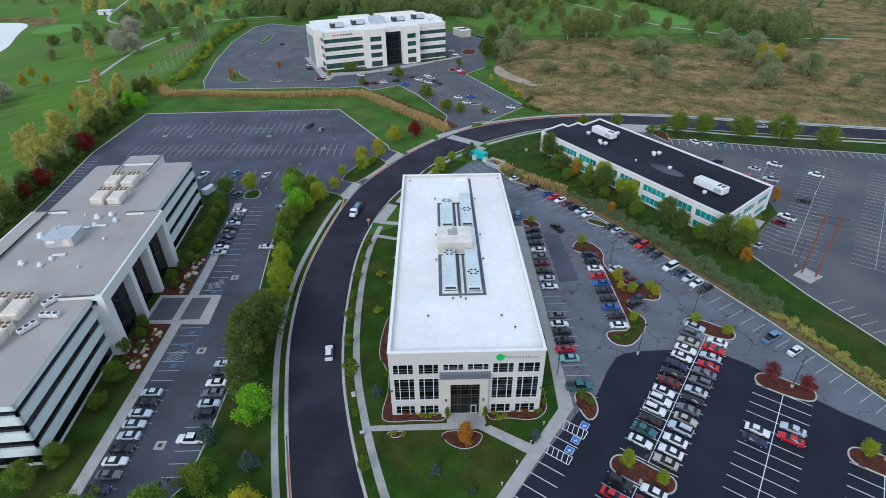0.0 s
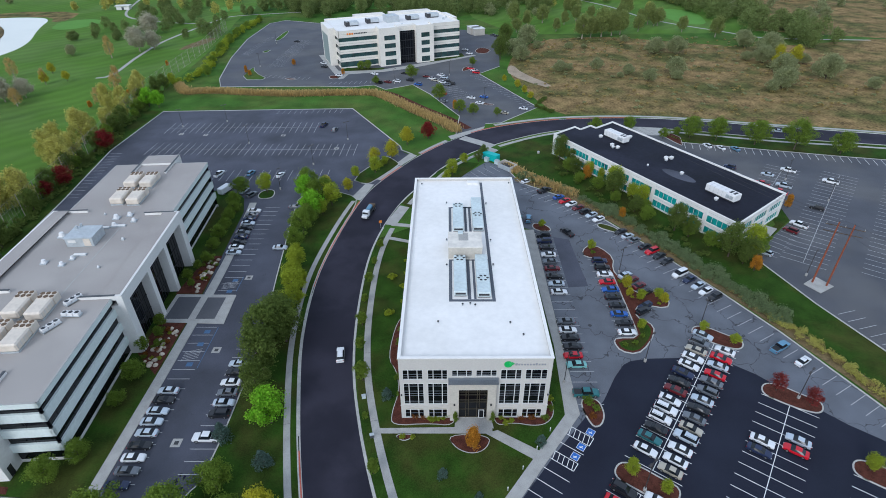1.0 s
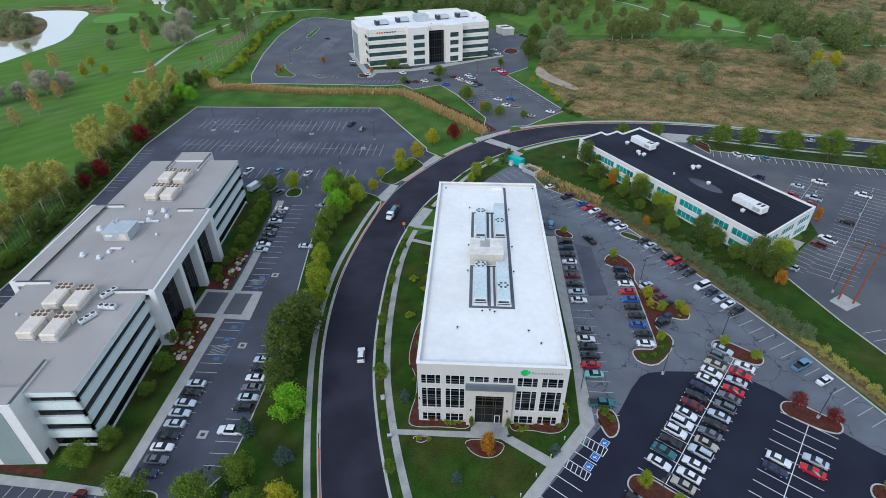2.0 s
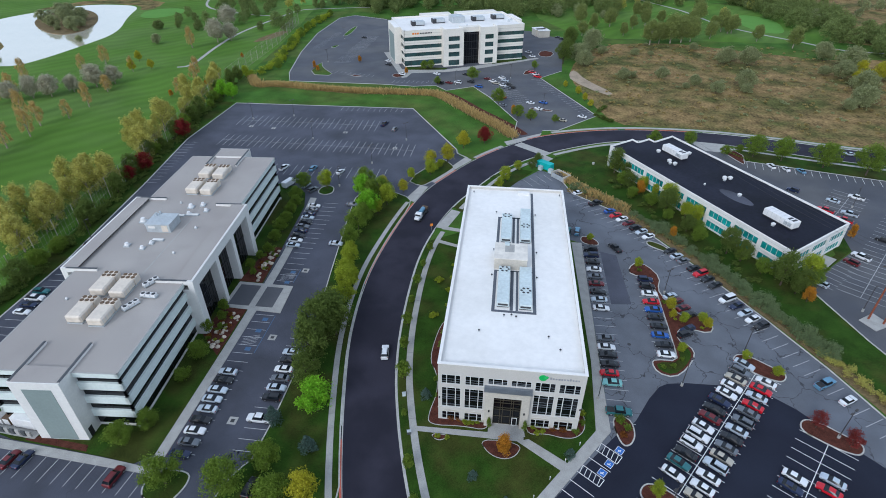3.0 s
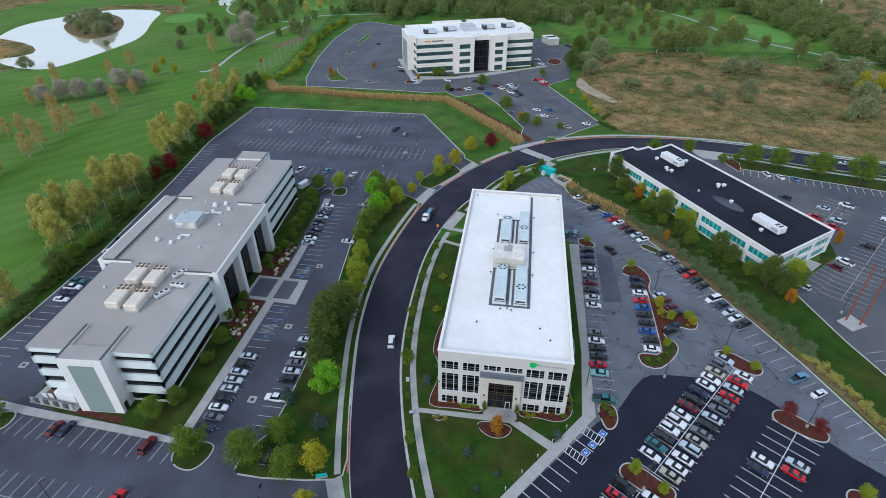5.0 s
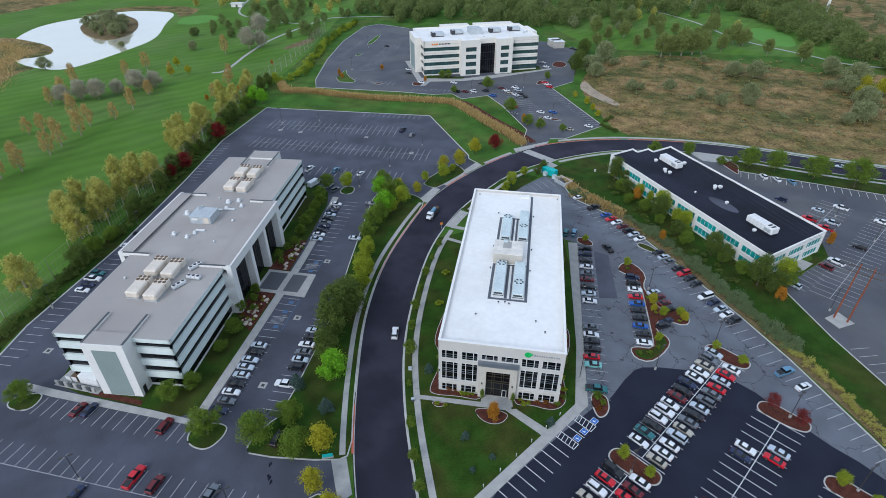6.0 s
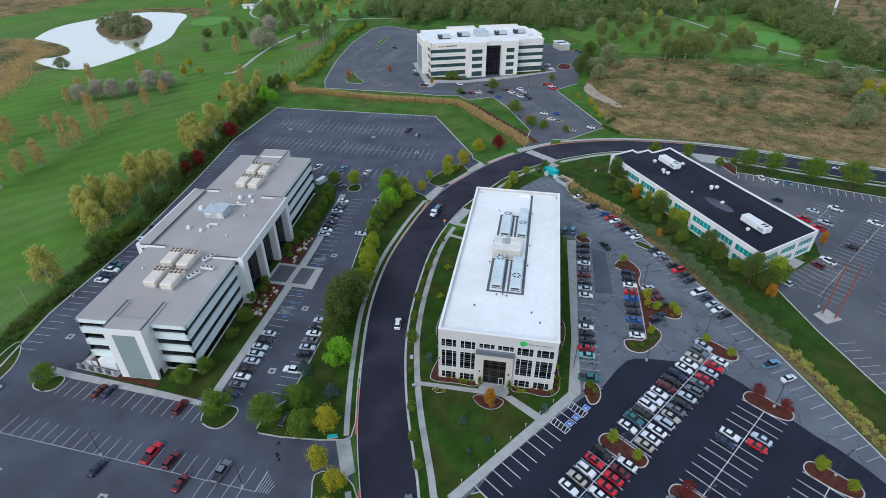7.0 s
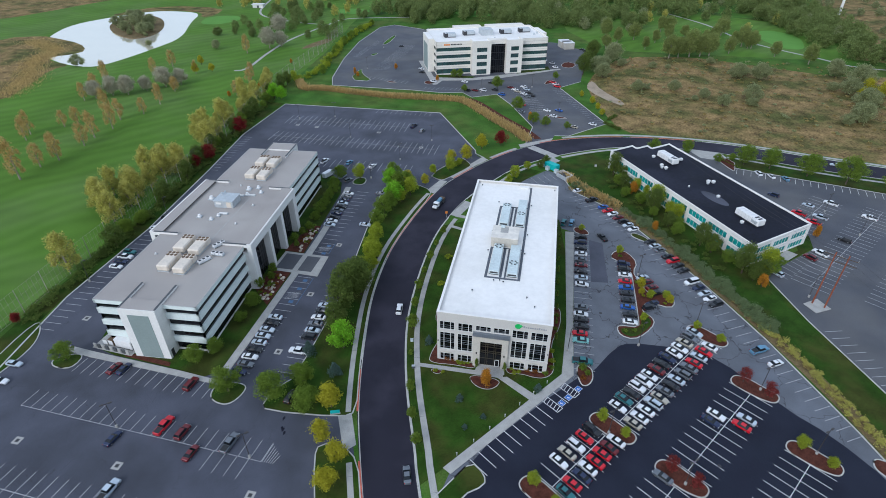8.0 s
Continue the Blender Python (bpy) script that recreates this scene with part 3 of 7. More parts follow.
# ---- lawns, islands, walks ----
# lawn between the west lot and the road
_e = [p for p in offset(ROAD_L, 0.25) if -23.5 <= p[1] <= 89]
island([(-38.8, -24.2), (-36.8, -26.3), (-18.5, -24.6)] + _e[::4] + [(-22.3, 92), (-29.6, 96.1), (-36, 98.5), (-42, 93), (-41.3, 80), (-39.7, 65.4), (-37, 40), (-34.4, 20), (-34.4, -15), (-36.6, -18)],
       soft=1, label="mown lawn strip beside the road")
_e = [p for p in offset(ROAD_L, 0.25) if -95 <= p[1] <= -33]
island([(-8, -95)] + _e[::3] + [(-15.5, -31.8), (-20.8, -32.6), (-20.6, -36), (-15.5, -48)], soft=1, label="narrow lawn beside the road with kerb")
island([(-26.3, 105.9), (-20.6, 101.7), (-18.2, 103.3), (-10, 117.6), (-10, 120), (-14.8, 126.4), (-16.3, 125.2)], soft=1, label="lawn island between lot and road")
island([(-56.5, 91), (-50.8, 91.2), (-51.8, 98), (-56.5, 97)], soft=2, label="small kerbed lawn island")
island([(-98.5, -24), (-92.3, -23.8), (-93, -17.6), (-100, -21)], soft=2, label="small kerbed lawn island")
island([(-52.8, -24.4), (-50.3, -26.4), (-46.4, -26.6), (-44.6, -22.5), (-45.4, -19.4), (-52.5, -20.2)], soft=2, label="small kerbed lawn island")
island([(-117, -8), (-111.5, -13), (-108.5, -20), (-110, -33), (-114, -33)], soft=2, label="kerbed planted corner of the lot")
# ground round the west office block
island([(-91, -16.7), (-66, -18.4), (-54.3, -19.6), (-53.6, -8), (-54.2, 10), (-54.5, 27), (-55, 40), (-56.4, 60), (-58.4, 89), (-68, 98), (-100, 96), (-104, 88), (-101, 16), (-93, -12)], soft=1, kerb=False,
       label="lawn round the office block")
structure("sidewalk", ribbon(spline([(-52, -20.5), (-51.9, 10), (-52.1, 40), (-53, 60), (-55.5, 88)]), spline([(-54.2, -20.5), (-54.2, 10), (-54.5, 40), (-55.3, 60), (-57.8, 88)]), 0.16, thick=0.15), "concrete",
          "pale concrete walk along the parked cars", "sidewalk")
structure("sidewalk", prism([(-100, -16.2), (-91, -17), (-65, -18.7), (-52, -19.9), (-52, -21.2), (-91, -19), (-98, -18.2)], 0, 0.165), "concrete", "pale concrete walk along the lot", "sidewalk")
plaza = structure("plaza", prism([(-61.6, 27.2), (-61.6, 38.2), (-46, 37.9), (-45.4, 26.6)], 0, 0.17), "concrete", "concrete entrance plaza with grey panels", "plaza")
part("plaza_panel", box(-60.6, -54.8, 28.4, 37, 0, 0.18), "lot_far", plaza, "grey paved panel")
part("plaza_panel", box(-53, -48.3, 28.4, 36.8, 0, 0.18), "lot_far", plaza, "grey paved panel")
for pts in ([(-61.5, 16.5), (-54.6, 10), (-54.7, 27), (-61.4, 27)], [(-62, 38.4), (-55.2, 38.4), (-56, 56), (-60, 56)], [(-82, -17), (-68, -18), (-68.5, -16.6), (-82, -15.6)]):
    structure("mulch_bed", prism(pts, 0, 0.16), "mulch", "reddish bark mulch bed with stones", "planting bed")
# lawns by the white building
_r = offset(ROAD_R, -0.2)
island([p for p in _r if -40 <= p[1] <= 73][::4] + [(-2, 72), (0, 79), (30, 78), (32.3, 58), (33.2, 18), (32, -0.8), (7.6, -33.2), (3.3, -38.5)], soft=0, kerb=False, label="mown lawn round the white office block")
island([p for p in _r if 86.5 <= p[1] <= 124 and p[0] < 20][::3] + [(21, 119), (14.5, 108.5), (5.5, 93.5), (-3.4, 84.5)], soft=0, kerb=False, label="lawn behind the white office block")
island([(9.4, -36.5), (13.3, -30.3), (16.6, -33), (17, -35.4), (12.6, -38.6), (10, -46), (2, -60), (1, -50)], soft=1, label="lawn corner with kerb")
walk_e = structure("sidewalk", prism([(32.3, 70), (33.2, 18.9), (32.2, -0.7), (7.6, -33.1), (9.5, -34.2), (35.2, -0.6), (35.1, 19), (35.4, 70)], 0, 0.17), "concrete", "wide pale concrete walk along the parking stalls", "sidewalk")
structure("sidewalk", prism([(-4.9, -4.0), (17.5, -3.6), (17.5, -5.2), (-4.6, -5.2)], 0, 0.165), "concrete", "concrete walk to the entrance", "sidewalk")
structure("sidewalk", prism([(16.2, -5.2), (18.5, -4.4), (26.4, -9.3), (25, -11.1)], 0, 0.168), "concrete", "diagonal concrete walk to the entrance", "sidewalk")
structure("entrance_pad", prism([(10.2, -4.0), (10.4, -1.0), (17.4, -1.0), (17.8, -4.0)], 0, 0.16), "concrete", "concrete pad before the entrance", "pavement")
structure("sidewalk", prism([(-9.3, 66.5), (-0.6, 63.5), (-0.6, 62), (-9.6, 65)], 0, 0.165), "concrete", "short concrete walk to a side door", "sidewalk")
structure("sidewalk", prism([(-8.3, 74.5), (-2.6, 73.5), (-2.6, 71.8), (-8.8, 72.9)], 0, 0.165), "concrete", "short concrete walk", "sidewalk")
for pts in ([(-4.6, 15), (-2.2, 11.2), (-1.2, 5.5), (-2.4, -0.5), (-2, -3.4), (5, -2.8), (10.2, -3.4), (10.2, 0.3), (-0.8, 0.3), (-0.8, 30), (-3.4, 28)], [(-1.6, -5.4), (0.5, -7.2), (2.9, -5.4)],
            [(8.6, -5.4), (10.4, -8.6), (13.5, -9.8), (16.2, -8.6), (17.2, -5.6)], [(18.2, -3.4), (22, -2.6), (25.5, -3.4), (28.3, -2.9), (30.2, -0.4), (30, 4), (29, 10), (31.6, 18), (31.4, 26), (28.7, 26), (28.7, 0.4), (18, 0.4)]):
    p = chaikin(pts, 2)
    bed = structure("mulch_bed", prism(p, 0, 0.145), "mulch", "reddish mulch planting bed with pale edging", "planting bed")
    kerb_line(p, True, parent=bed, width=0.16, z=0.165, name="edging")
island([(35.6, 3.6), (36.8, -3.6), (38.8, -3.4), (40.2, -0.5), (39.6, 3.6)], "mulch", "planted_island", label="kerbed mulch island at the end of a row")
island([(35.4, 70), (40.2, 68.8), (40.8, 71), (38.5, 73.8), (35.4, 74)], "mulch", "planted_island", label="kerbed mulch island at the end of a row")
island([(47.8, 55), (47.9, 58.5), (50.5, 61.4), (53.6, 60), (56, 54.5), (54.2, 49), (55, 45.2), (58.2, 37.4), (61, 39), (64.2, 39), (65.2, 35), (63.5, 32.2), (58.5, 33.6), (56, 33), (54.9, 28.8), (57.6, 27), (58, 24), (55, 19.3),
        (51.5, 16.2), (48, 17.2), (47.2, 20.2), (48.2, 21.5), (53.4, 21.5), (53.7, 26), (53.7, 54)], "mulch", "planted_island", soft=1, label="long kerbed mulch island between parked cars")
structure("lawn", prism(chaikin([(48.2, 20.6), (48.6, 18), (51.5, 17), (54.8, 20), (57.2, 24), (56.8, 26.4), (54.4, 27.8), (54.2, 21.2)], 1), 0, 0.145), "lawn", "green planted end of the long island")
for s, n in ((33.8, 0), (-12.4, 0), (-37.2, 0), (24, 17), (-12.6, 17), (13.6, 34)):
    island([lot(s - 2.6, n - 1.5), lot(s - 2.4, n - 5.3), lot(s + 1, n - 5.6), lot(s + 2.3, n - 2.5), lot(s + 2.1, n + 1.5), lot(s + 2.4, n + 5.2), lot(s - 1, n + 5.6), lot(s - 2.3, n + 2.4)], "mulch", "planted_island", soft=2,
           label="kerbed mulch island between stall rows")
island([(99.8, -12), (98.4, -14.8), (100, -17), (103, -20), (104, -14)], "mulch", "planted_island", label="kerbed mulch island at the lot's edge")
island([(56.2, 74.2), (55.2, 71.6), (59.2, 68.8), (62, 67.8), (60.6, 71.6)], "lawn", "planted_island", label="kerbed island at the lot's edge")
structure("mulch_bed", ribbon(spline([(-111.5, -33), (-116.8, 2), (-117.8, 42), (-123.4, 92), (-129, 133), (-129, 182)]), spline([(-119, -33), (-122.5, 2), (-124.5, 42), (-130, 92), (-136, 133), (-139.5, 182)]), 0.03), "lawn", "dark grass strip at the foot of the golf net", "lawn")
# strip of shrubs, lawn and ditch between the two eastern lots
structure("mulch_bed", ribbon(spline([(33, 104), (46.9, 93.2), (59.6, 75.6), (68.1, 61), (80.2, 38.6), (87.8, 23.3), (99.5, -5), (112, -45)]), spline([(36, 108), (50, 97.5), (63.3, 79.5), (71.9, 63), (83.6, 41), (91.3, 25), (103.2, -3), (117, -45)]), 0.1),
          "reed_ground", "bare soil strip under shrubs", "planting bed")
structure("lawn", prism([(46, 120), (36, 109), (50, 98), (63.5, 79.8), (72, 63.2), (83.8, 41), (91.5, 25), (103.4, -3), (117, -45), (131, -45), (111.6, 5), (101.2, 34), (95.6, 54), (100, 60), (97, 62), (57, 124)], 0, 0.08), "lawn", "mown lawn behind the shrubs")
structure("lawn", prism([(97, 57.4), (116.6, 75.6), (118, 84), (112.5, 82), (111, 73), (90, 55)], 0, 0.12), "lawn", "small lawn by the dark-roofed block")
structure("sidewalk", prism([(107, 72.6), (110, 70.2), (103, 63), (99.6, 61), (98.6, 62.4)], 0, 0.14), "concrete", "concrete walk by the dark-roofed block", "sidewalk")
island([(98.5, 151.4), (107.5, 147.4), (105.4, 137.2), (104.2, 135.6)], "mulch", "planted_island", soft=1, label="kerbed mulch corner by a driveway")
structure("lawn", prism([(106, 152.3), (129, 147), (150, 141.5), (172, 137.5), (230, 125), (320, 105), (320, 88.6), (160.2, 125.5), (105.6, 139.9)], 0, 0.09), "lawn", "mown verge between road and lot")
structure("lawn", prism([(27.5, 128.5), (30.5, 133.5), (48, 148.3), (66, 153.8), (84, 155.8), (80, 138), (70, 124), (56, 116), (46, 120.4), (36.5, 110), (32, 117.5)], 0, 0.075), "lawn", "mown lawn before the dark-roofed block")
# dry field, golf course, putting greens, path, pond
structure("dry_field", prism(chaikin([(43, 247), (50, 283), (70.7, 327), (117.6, 337), (147, 327), (178, 313), (215, 300), (330, 330), (420, 300), (420, 104), (322, 123), (230, 143), (172, 156.6), (149, 161.6), (127, 167.6), (101, 172.2), (76, 172.8), (60, 174), (52, 200)], 1), 0, 0.02), "field",
          "dry brown weedy field with green patches", "field")
structure("dry_field", prism(chaikin([(230, 330), (260, 420), (300, 640), (420, 900), (700, 800), (600, 300)], 1), 0, 0.03), "field", "dry brown scrubland far off", "field")
structure("golf_course", prism(chaikin([(-122, -60), (-127, 60), (-134, 90), (-140, 190), (-152, 330), (-168, 420), (-175, 560), (-330, 640), (-620, 500), (-620, 100), (-300, -60)], 1), 0, 0.012), "golf", "bright mown golf fairway", "golf course")
structure("golf_course", prism(chaikin([(60, 345), (130, 345), (210, 345), (260, 350), (240, 470), (150, 520), (40, 520), (20, 430)], 1), 0, 0.012), "golf", "bright mown golf fairway", "golf course")
for x, y, rx, ry in ((-292, 393, 17, 21), (-184, 458, 17, 14), (203, 410, 16, 34), (-60, 470, 20, 16)):
    structure("putting_green", prism([(x + rx * math.cos(a) * (1 + 0.1 * math.sin(3 * a)), y + ry * math.sin(a)) for a in np.linspace(0, 2 * math.pi, 28)[:-1]], 0, 0.03), "green", "pale smooth putting green", "putting green")
_p = spline([(-192, 238), (-186, 245), (-191, 286), (-193, 330), (-185.5, 384), (-179, 416), (-164, 427), (-120, 440)])
structure("cart_path", ribbon(offset(_p, 1.1), offset(_p, -1.1), 0.035), "concrete", "pale concrete cart path", "path")
_p = spline([(120, 520), (154, 460), (174, 397), (212, 350), (234, 329), (300, 320)])
structure("cart_path", ribbon(offset(_p, 1.2), offset(_p, -1.2), 0.035), "concrete", "pale concrete cart path", "path")
_p = spline([(-330, 640), (-300, 520), (-270, 430), (-225, 400), (-190, 392)])
structure("cart_path", ribbon(offset(_p, 1.1), offset(_p, -1.1), 0.035), "concrete", "pale concrete cart path", "path")
POND = [(-398, 303), (-414, 347), (-401, 386), (-383, 419), (-356, 424), (-328, 419), (-313, 376), (-284, 319), (-284, 280), (-287, 240), (-294, 224), (-329, 232), (-371, 262)]
# pale from its painted sky glare, not from the water's own colour
structure("pond", prism(chaikin(POND, 2), 0, 0.05), "water", "still pale pond with the sky's glare put into its colour", "pond")
structure("pond_bank", prism(chaikin([(-403, 302), (-388, 298), (-352, 285), (-331, 266), (-333, 253), (-343, 246), (-336, 234), (-312, 229), (-317, 216), (-303, 183), (-292, 152), (-330, 120), (-420, 220), (-430, 290)], 1), 0, 0.07), "field", "brown reedy pond bank", "bank")
structure("pond_island", prism(chaikin([(-372, 339), (-385, 370), (-380, 402), (-348, 387), (-321, 349), (-312, 315), (-326, 304)], 2), 0, 0.5), "reed_ground", "small overgrown island in the pond", "island")
structure("pond_bank", prism(chaikin([(-402, 388), (-384, 421), (-356, 427), (-328, 422), (-318, 400), (-308, 410), (-320, 450), (-390, 450), (-412, 400)], 1), 0, 0.04), "field", "brown reedy pond bank", "bank")
structure("dry_field", prism(chaikin([(-610, 330), (-500, 350), (-488, 384), (-478, 440), (-466, 480), (-560, 600), (-760, 560)], 1), 0, 0.03), "field", "brown wetland beyond the pond", "field")
structure("sand_bunker", prism(chaikin([(-172, 300), (-160, 318), (-158, 342), (-166, 338), (-172, 318)], 1), 0, 0.04), "reed_ground", "sandy rough patch", "bunker")
REED_A = spline([(-137, 222), (-128, 209.5), (-116, 211), (-78, 205.5), (-40, 206.5), (-26, 203.5), (-8, 181), (6, 164), (13, 153)])
structure("reed_ditch", ribbon(offset(REED_A, 3.0), offset(REED_A, -2.8), 0.06), "reed_ground", "dry reed bed along a ditch", "reed bed")
_q = offset([p for p in REED_A if p[0] > -30], 6.0)
structure("bare_strip", ribbon(offset(_q, 1.7), offset(_q, -1.7), 0.05), "mulch", "reddish bare soil strip", "soil")
structure("dirt_patch", prism(chaikin([(44, 240), (60, 216), (66, 219), (52, 243), (48, 262), (44, 255)], 1), 0, 0.035), "dirt", "bare pale dirt patch", "dirt")


# ---- office block A: white roof, three storeys ----
def frame_window(parent, x0, x1, z0, z1, cols, rows, y=0.0, depth=0.18, rz=0, mat="glass", mull="mullion", w=0.05, name="window", bar=None):
    """A window in the plane y with glass set back, a frame, and bars at the given shares."""
    g = part(name, box(x0, x1, y + depth, y + depth + 0.06, z0, z1), mat, parent)
    bm = bmesh.new()
    for a, b, c, d in ((x0 - w, x0 + 0.04, z0 - w, z1 + w), (x1 - 0.04, x1 + w, z0 - w, z1 + w)):
        box(a, b, y - 0.02, y + depth, c, d, bm)
    for c, d in ((z0 - w, z0 + 0.04), (z1 - 0.04, z1 + w)):
        box(x0 + 0.04, x1 - 0.04, y - 0.02, y + depth, c, d, bm)
    part("window_frame", bm, mull, g)
    for s in cols:
        x = x0 + s * (x1 - x0)
        part("mullion", box(x - 0.075, x + 0.075, y - 0.01, y + depth, z0, z1), mull, g)
    for s in rows:
        z = z0 + s * (z1 - z0)
        part("glazing_bar", box(x0, x1, y + 0.08, y + depth, z - 0.022, z + 0.022), bar or mull, g)
    return g


def wall_with_holes(x0, x1, z0, z1, holes, y0, y1):
    """A wall in x and z with rectangular holes through it, as a grid of solid blocks."""
    xs = sorted({x0, x1, *[h[0] for h in holes], *[h[1] for h in holes]})
    zs = sorted({z0, z1, *[h[2] for h in holes], *[h[3] for h in holes]})
    bm = bmesh.new()
    for c, d in zip(zs, zs[1:]):
        start = None
        for a, b in zip(xs, xs[1:]):
            mx, mz = (a + b) / 2, (c + d) / 2
            solid = not any(h[0] < mx < h[1] and h[2] < mz < h[3] for h in holes)
            if solid and start is None:
                start = a
            if (not solid) and start is not None:
                box(start, a, y0, y1, c, d, bm)
                start = None
        if start is not None:
            box(start, x1, y0, y1, c, d, bm)
    return bm


AH, AY, AW, AL = 16.3, -1.5, 28.4, 74.4
office_a = thing("office_building", "white three-storey office block with a flat white membrane roof", "building", pose(-0.2, AY, 0, 0, 0, 0.3))
HA = [(0.7, 4.4, 10.9, 13.4), (5.4, 9.0, 10.9, 13.4), (9.9, 13.6, 11.7, 13.3), (14.4, 18.2, 11.7, 13.3), (19.0, 22.8, 10.9, 13.4), (23.6, 27.6, 10.9, 13.4),
      (0.75, 4.5, 4.15, 9.8), (5.35, 9.05, 4.15, 9.8), (18.95, 22.85, 4.15, 9.8), (23.6, 27.6, 4.15, 9.8), (0.8, 4.4, 0.35, 2.6), (5.4, 8.95, 0.35, 2.6), (19.0, 22.7, 0.35, 2.6), (23.65, 27.4, 0.35, 2.6), (11.2, 16.7, 0.2, 8.8)]
part("wall", wall_with_holes(0, AW, 0, AH, HA, 0, 0.4), "stucco", office_a, "white stucco front wall")
for h in HA[:-1]:
    tall = h[3] - h[2] > 3
    frame_window(office_a, *h, (0.27, 0.73), (0.12, 0.4, 0.5, 0.62, 0.86) if tall else (0.25, 0.5) if h[2] > 5 else (0.5,), 0.0, bar="awning")
SIDE_A = [(1.2 + 6.2 * i, 5.2 + 6.2 * i, z0, z1) for i in range(0, 12, 2) for z0, z1 in ((10.9, 13.4), (4.3, 9.5), (0.5, 2.4))]
for sx, turn in ((AW, 90), (0, -90)):
    mt = pose(AW, 0, 0, 0, 0, 90) if turn == 90 else pose(0, AL, 0, 0, 0, -90)
    bm = wall_with_holes(0.4, AL - 0.4, 0, AH, SIDE_A, 0, 0.4)
    bmesh.ops.transform(bm, matrix=mt, verts=bm.verts)
    part("wall", bm, "stucco", office_a)
    for h in SIDE_A:
        bm = box(h[0], h[1], 0.2, 0.26, h[2], h[3], m=mt)
        g = part("window", bm, "glass", office_a)
        part("mullion", box(h[0] + 1.9, h[0] + 2.1, 0, 0.2, h[2], h[3], m=mt), "mullion", g)
part("wall", box(0, AW, AL - 0.4, AL, 0, AH), "stucco", office_a)
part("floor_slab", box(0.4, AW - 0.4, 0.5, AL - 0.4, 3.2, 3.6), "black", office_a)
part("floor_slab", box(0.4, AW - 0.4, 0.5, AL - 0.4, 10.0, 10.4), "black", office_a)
part("roof", box(0.4, AW - 0.4, 0.4, AL - 0.4, AH - 1.1, AH - 0.75), "membrane", office_a, "white membrane roof with faint stains")
for a, b, c, d in ((-0.12, 0.5, -0.12, AL + 0.12), (AW - 0.5, AW + 0.12, -0.12, AL + 0.12), (0.5, AW - 0.5, -0.12, 0.5), (0.5, AW - 0.5, AL - 0.5, AL + 0.12)):
    part("parapet_cap", box(a, b, c, d, AH, AH + 0.14), "membrane", office_a)
for h in (3.75,):
    part("cornice", box(-0.08, 9.4, -0.14, 0.0, h, h + 0.22), "stucco", office_a)
    part("cornice", box(18.4, AW + 0.08, -0.14, 0.0, h, h + 0.22), "stucco", office_a)
for x in (0.75, 5.25, 19.0, 23.7):
    bm = bmesh.new()
    for k in range(8):
        a = -1 + 2 * (k + 0.5) / 8
        z = 2.6 + 0.35 * (1 - a * a)
        box(x + 1.8 + a * 1.75 - 0.24, x + 1.8 + a * 1.75 + 0.24, -0.12, 0.0, z, z + 0.2, bm)
    part("arched_lintel", bm, "stone", office_a)
# entrance portal
part("portal", wall_with_holes(9.5, 18.3, 0, 10.5, [(11.2, 16.7, -1, 8.8)], -0.75, -0.001), "stone", office_a, "beige stone entrance portal")
aw = part("awning", box(9.2, 18.6, -1.25, 0.0, 10.7, 10.82, m=Matrix.Translation((0, 0, 0.05))), "awning", office_a, "grey ribbed metal awning")
for k in range(22):
    part("awning_rib", box(9.3 + k * 0.42, 9.42 + k * 0.42, -1.24, 0, 10.87, 10.98), "awning", aw)
part("awning_back", box(9.2, 18.6, -0.2, 0.0, 10.87, 11.4), "awning", office_a)
g = part("entrance_glass", box(11.2, 16.7, 0.15, 0.22, 0.2, 8.8), "glass", office_a)
for x in (11.25, 12.6, 13.1, 14.75, 15.2, 16.65):
    part("mullion", box(x - 0.05, x + 0.05, 0.0, 0.15, 0.2, 8.8), "bronze", g)
for z in (0.3, 2.6, 4.6, 5.2, 6.6, 7.4, 8.7):
    part("glazing_bar", box(11.2, 16.7, 0.03, 0.15, z - 0.05, z + 0.05), "bronze", g)
dr = part("door", box(15.1, 16.2, -0.06, 0.0, 0.2, 2.5), "mullion", office_a, "white-framed glass door")
part("door_pane", box(15.25, 16.05, -0.09, -0.06, 0.4, 2.35), "glass", dr)
for x in (10.35, 17.4):
    part("wall_lamp", box(x - 0.15, x + 0.15, -0.95, -0.75, 4.6, 5.1, bevel=0.03), "black", office_a)
for x in (0.25, 28.2):
    part("wall_lamp", box(x - 0.13, x + 0.13, -0.2, 0, 6.6, 7.0, bevel=0.03), "black", office_a)
# sign on the front: a green disc with leaves cut out and grey letters
sg = part("sign_emblem", cyl(0, 0, -0.06, 0.06, 0.75, n=24, m=pose(20.2, -0.08, 14.85, 90)), "logo_green", office_a, "green round emblem")
for k, (dx, dz) in enumerate(((0.5, 0.35), (0.72, 0.12), (0.55, -0.12))):
    part("emblem_leaf", box(-0.4, 0.4, -0.08, 0.08, -0.12, 0.12, bevel=0.06, m=pose(20.2 + dx, -0.1, 14.85 + dz, 0, -20, 0)), "logo_green", sg)
for k in range(11):
    wd = 0.42 if k % 3 else 0.5
    hh = 0.62 if k in (0, 7) else 0.42
    part("sign_letter", box(21.5 + k * 0.53, 21.5 + k * 0.53 + wd * 0.8, -0.12, 0.0, 14.55, 14.55 + hh, bevel=0.05), "sign_grey", office_a)
RA = AH - 0.75


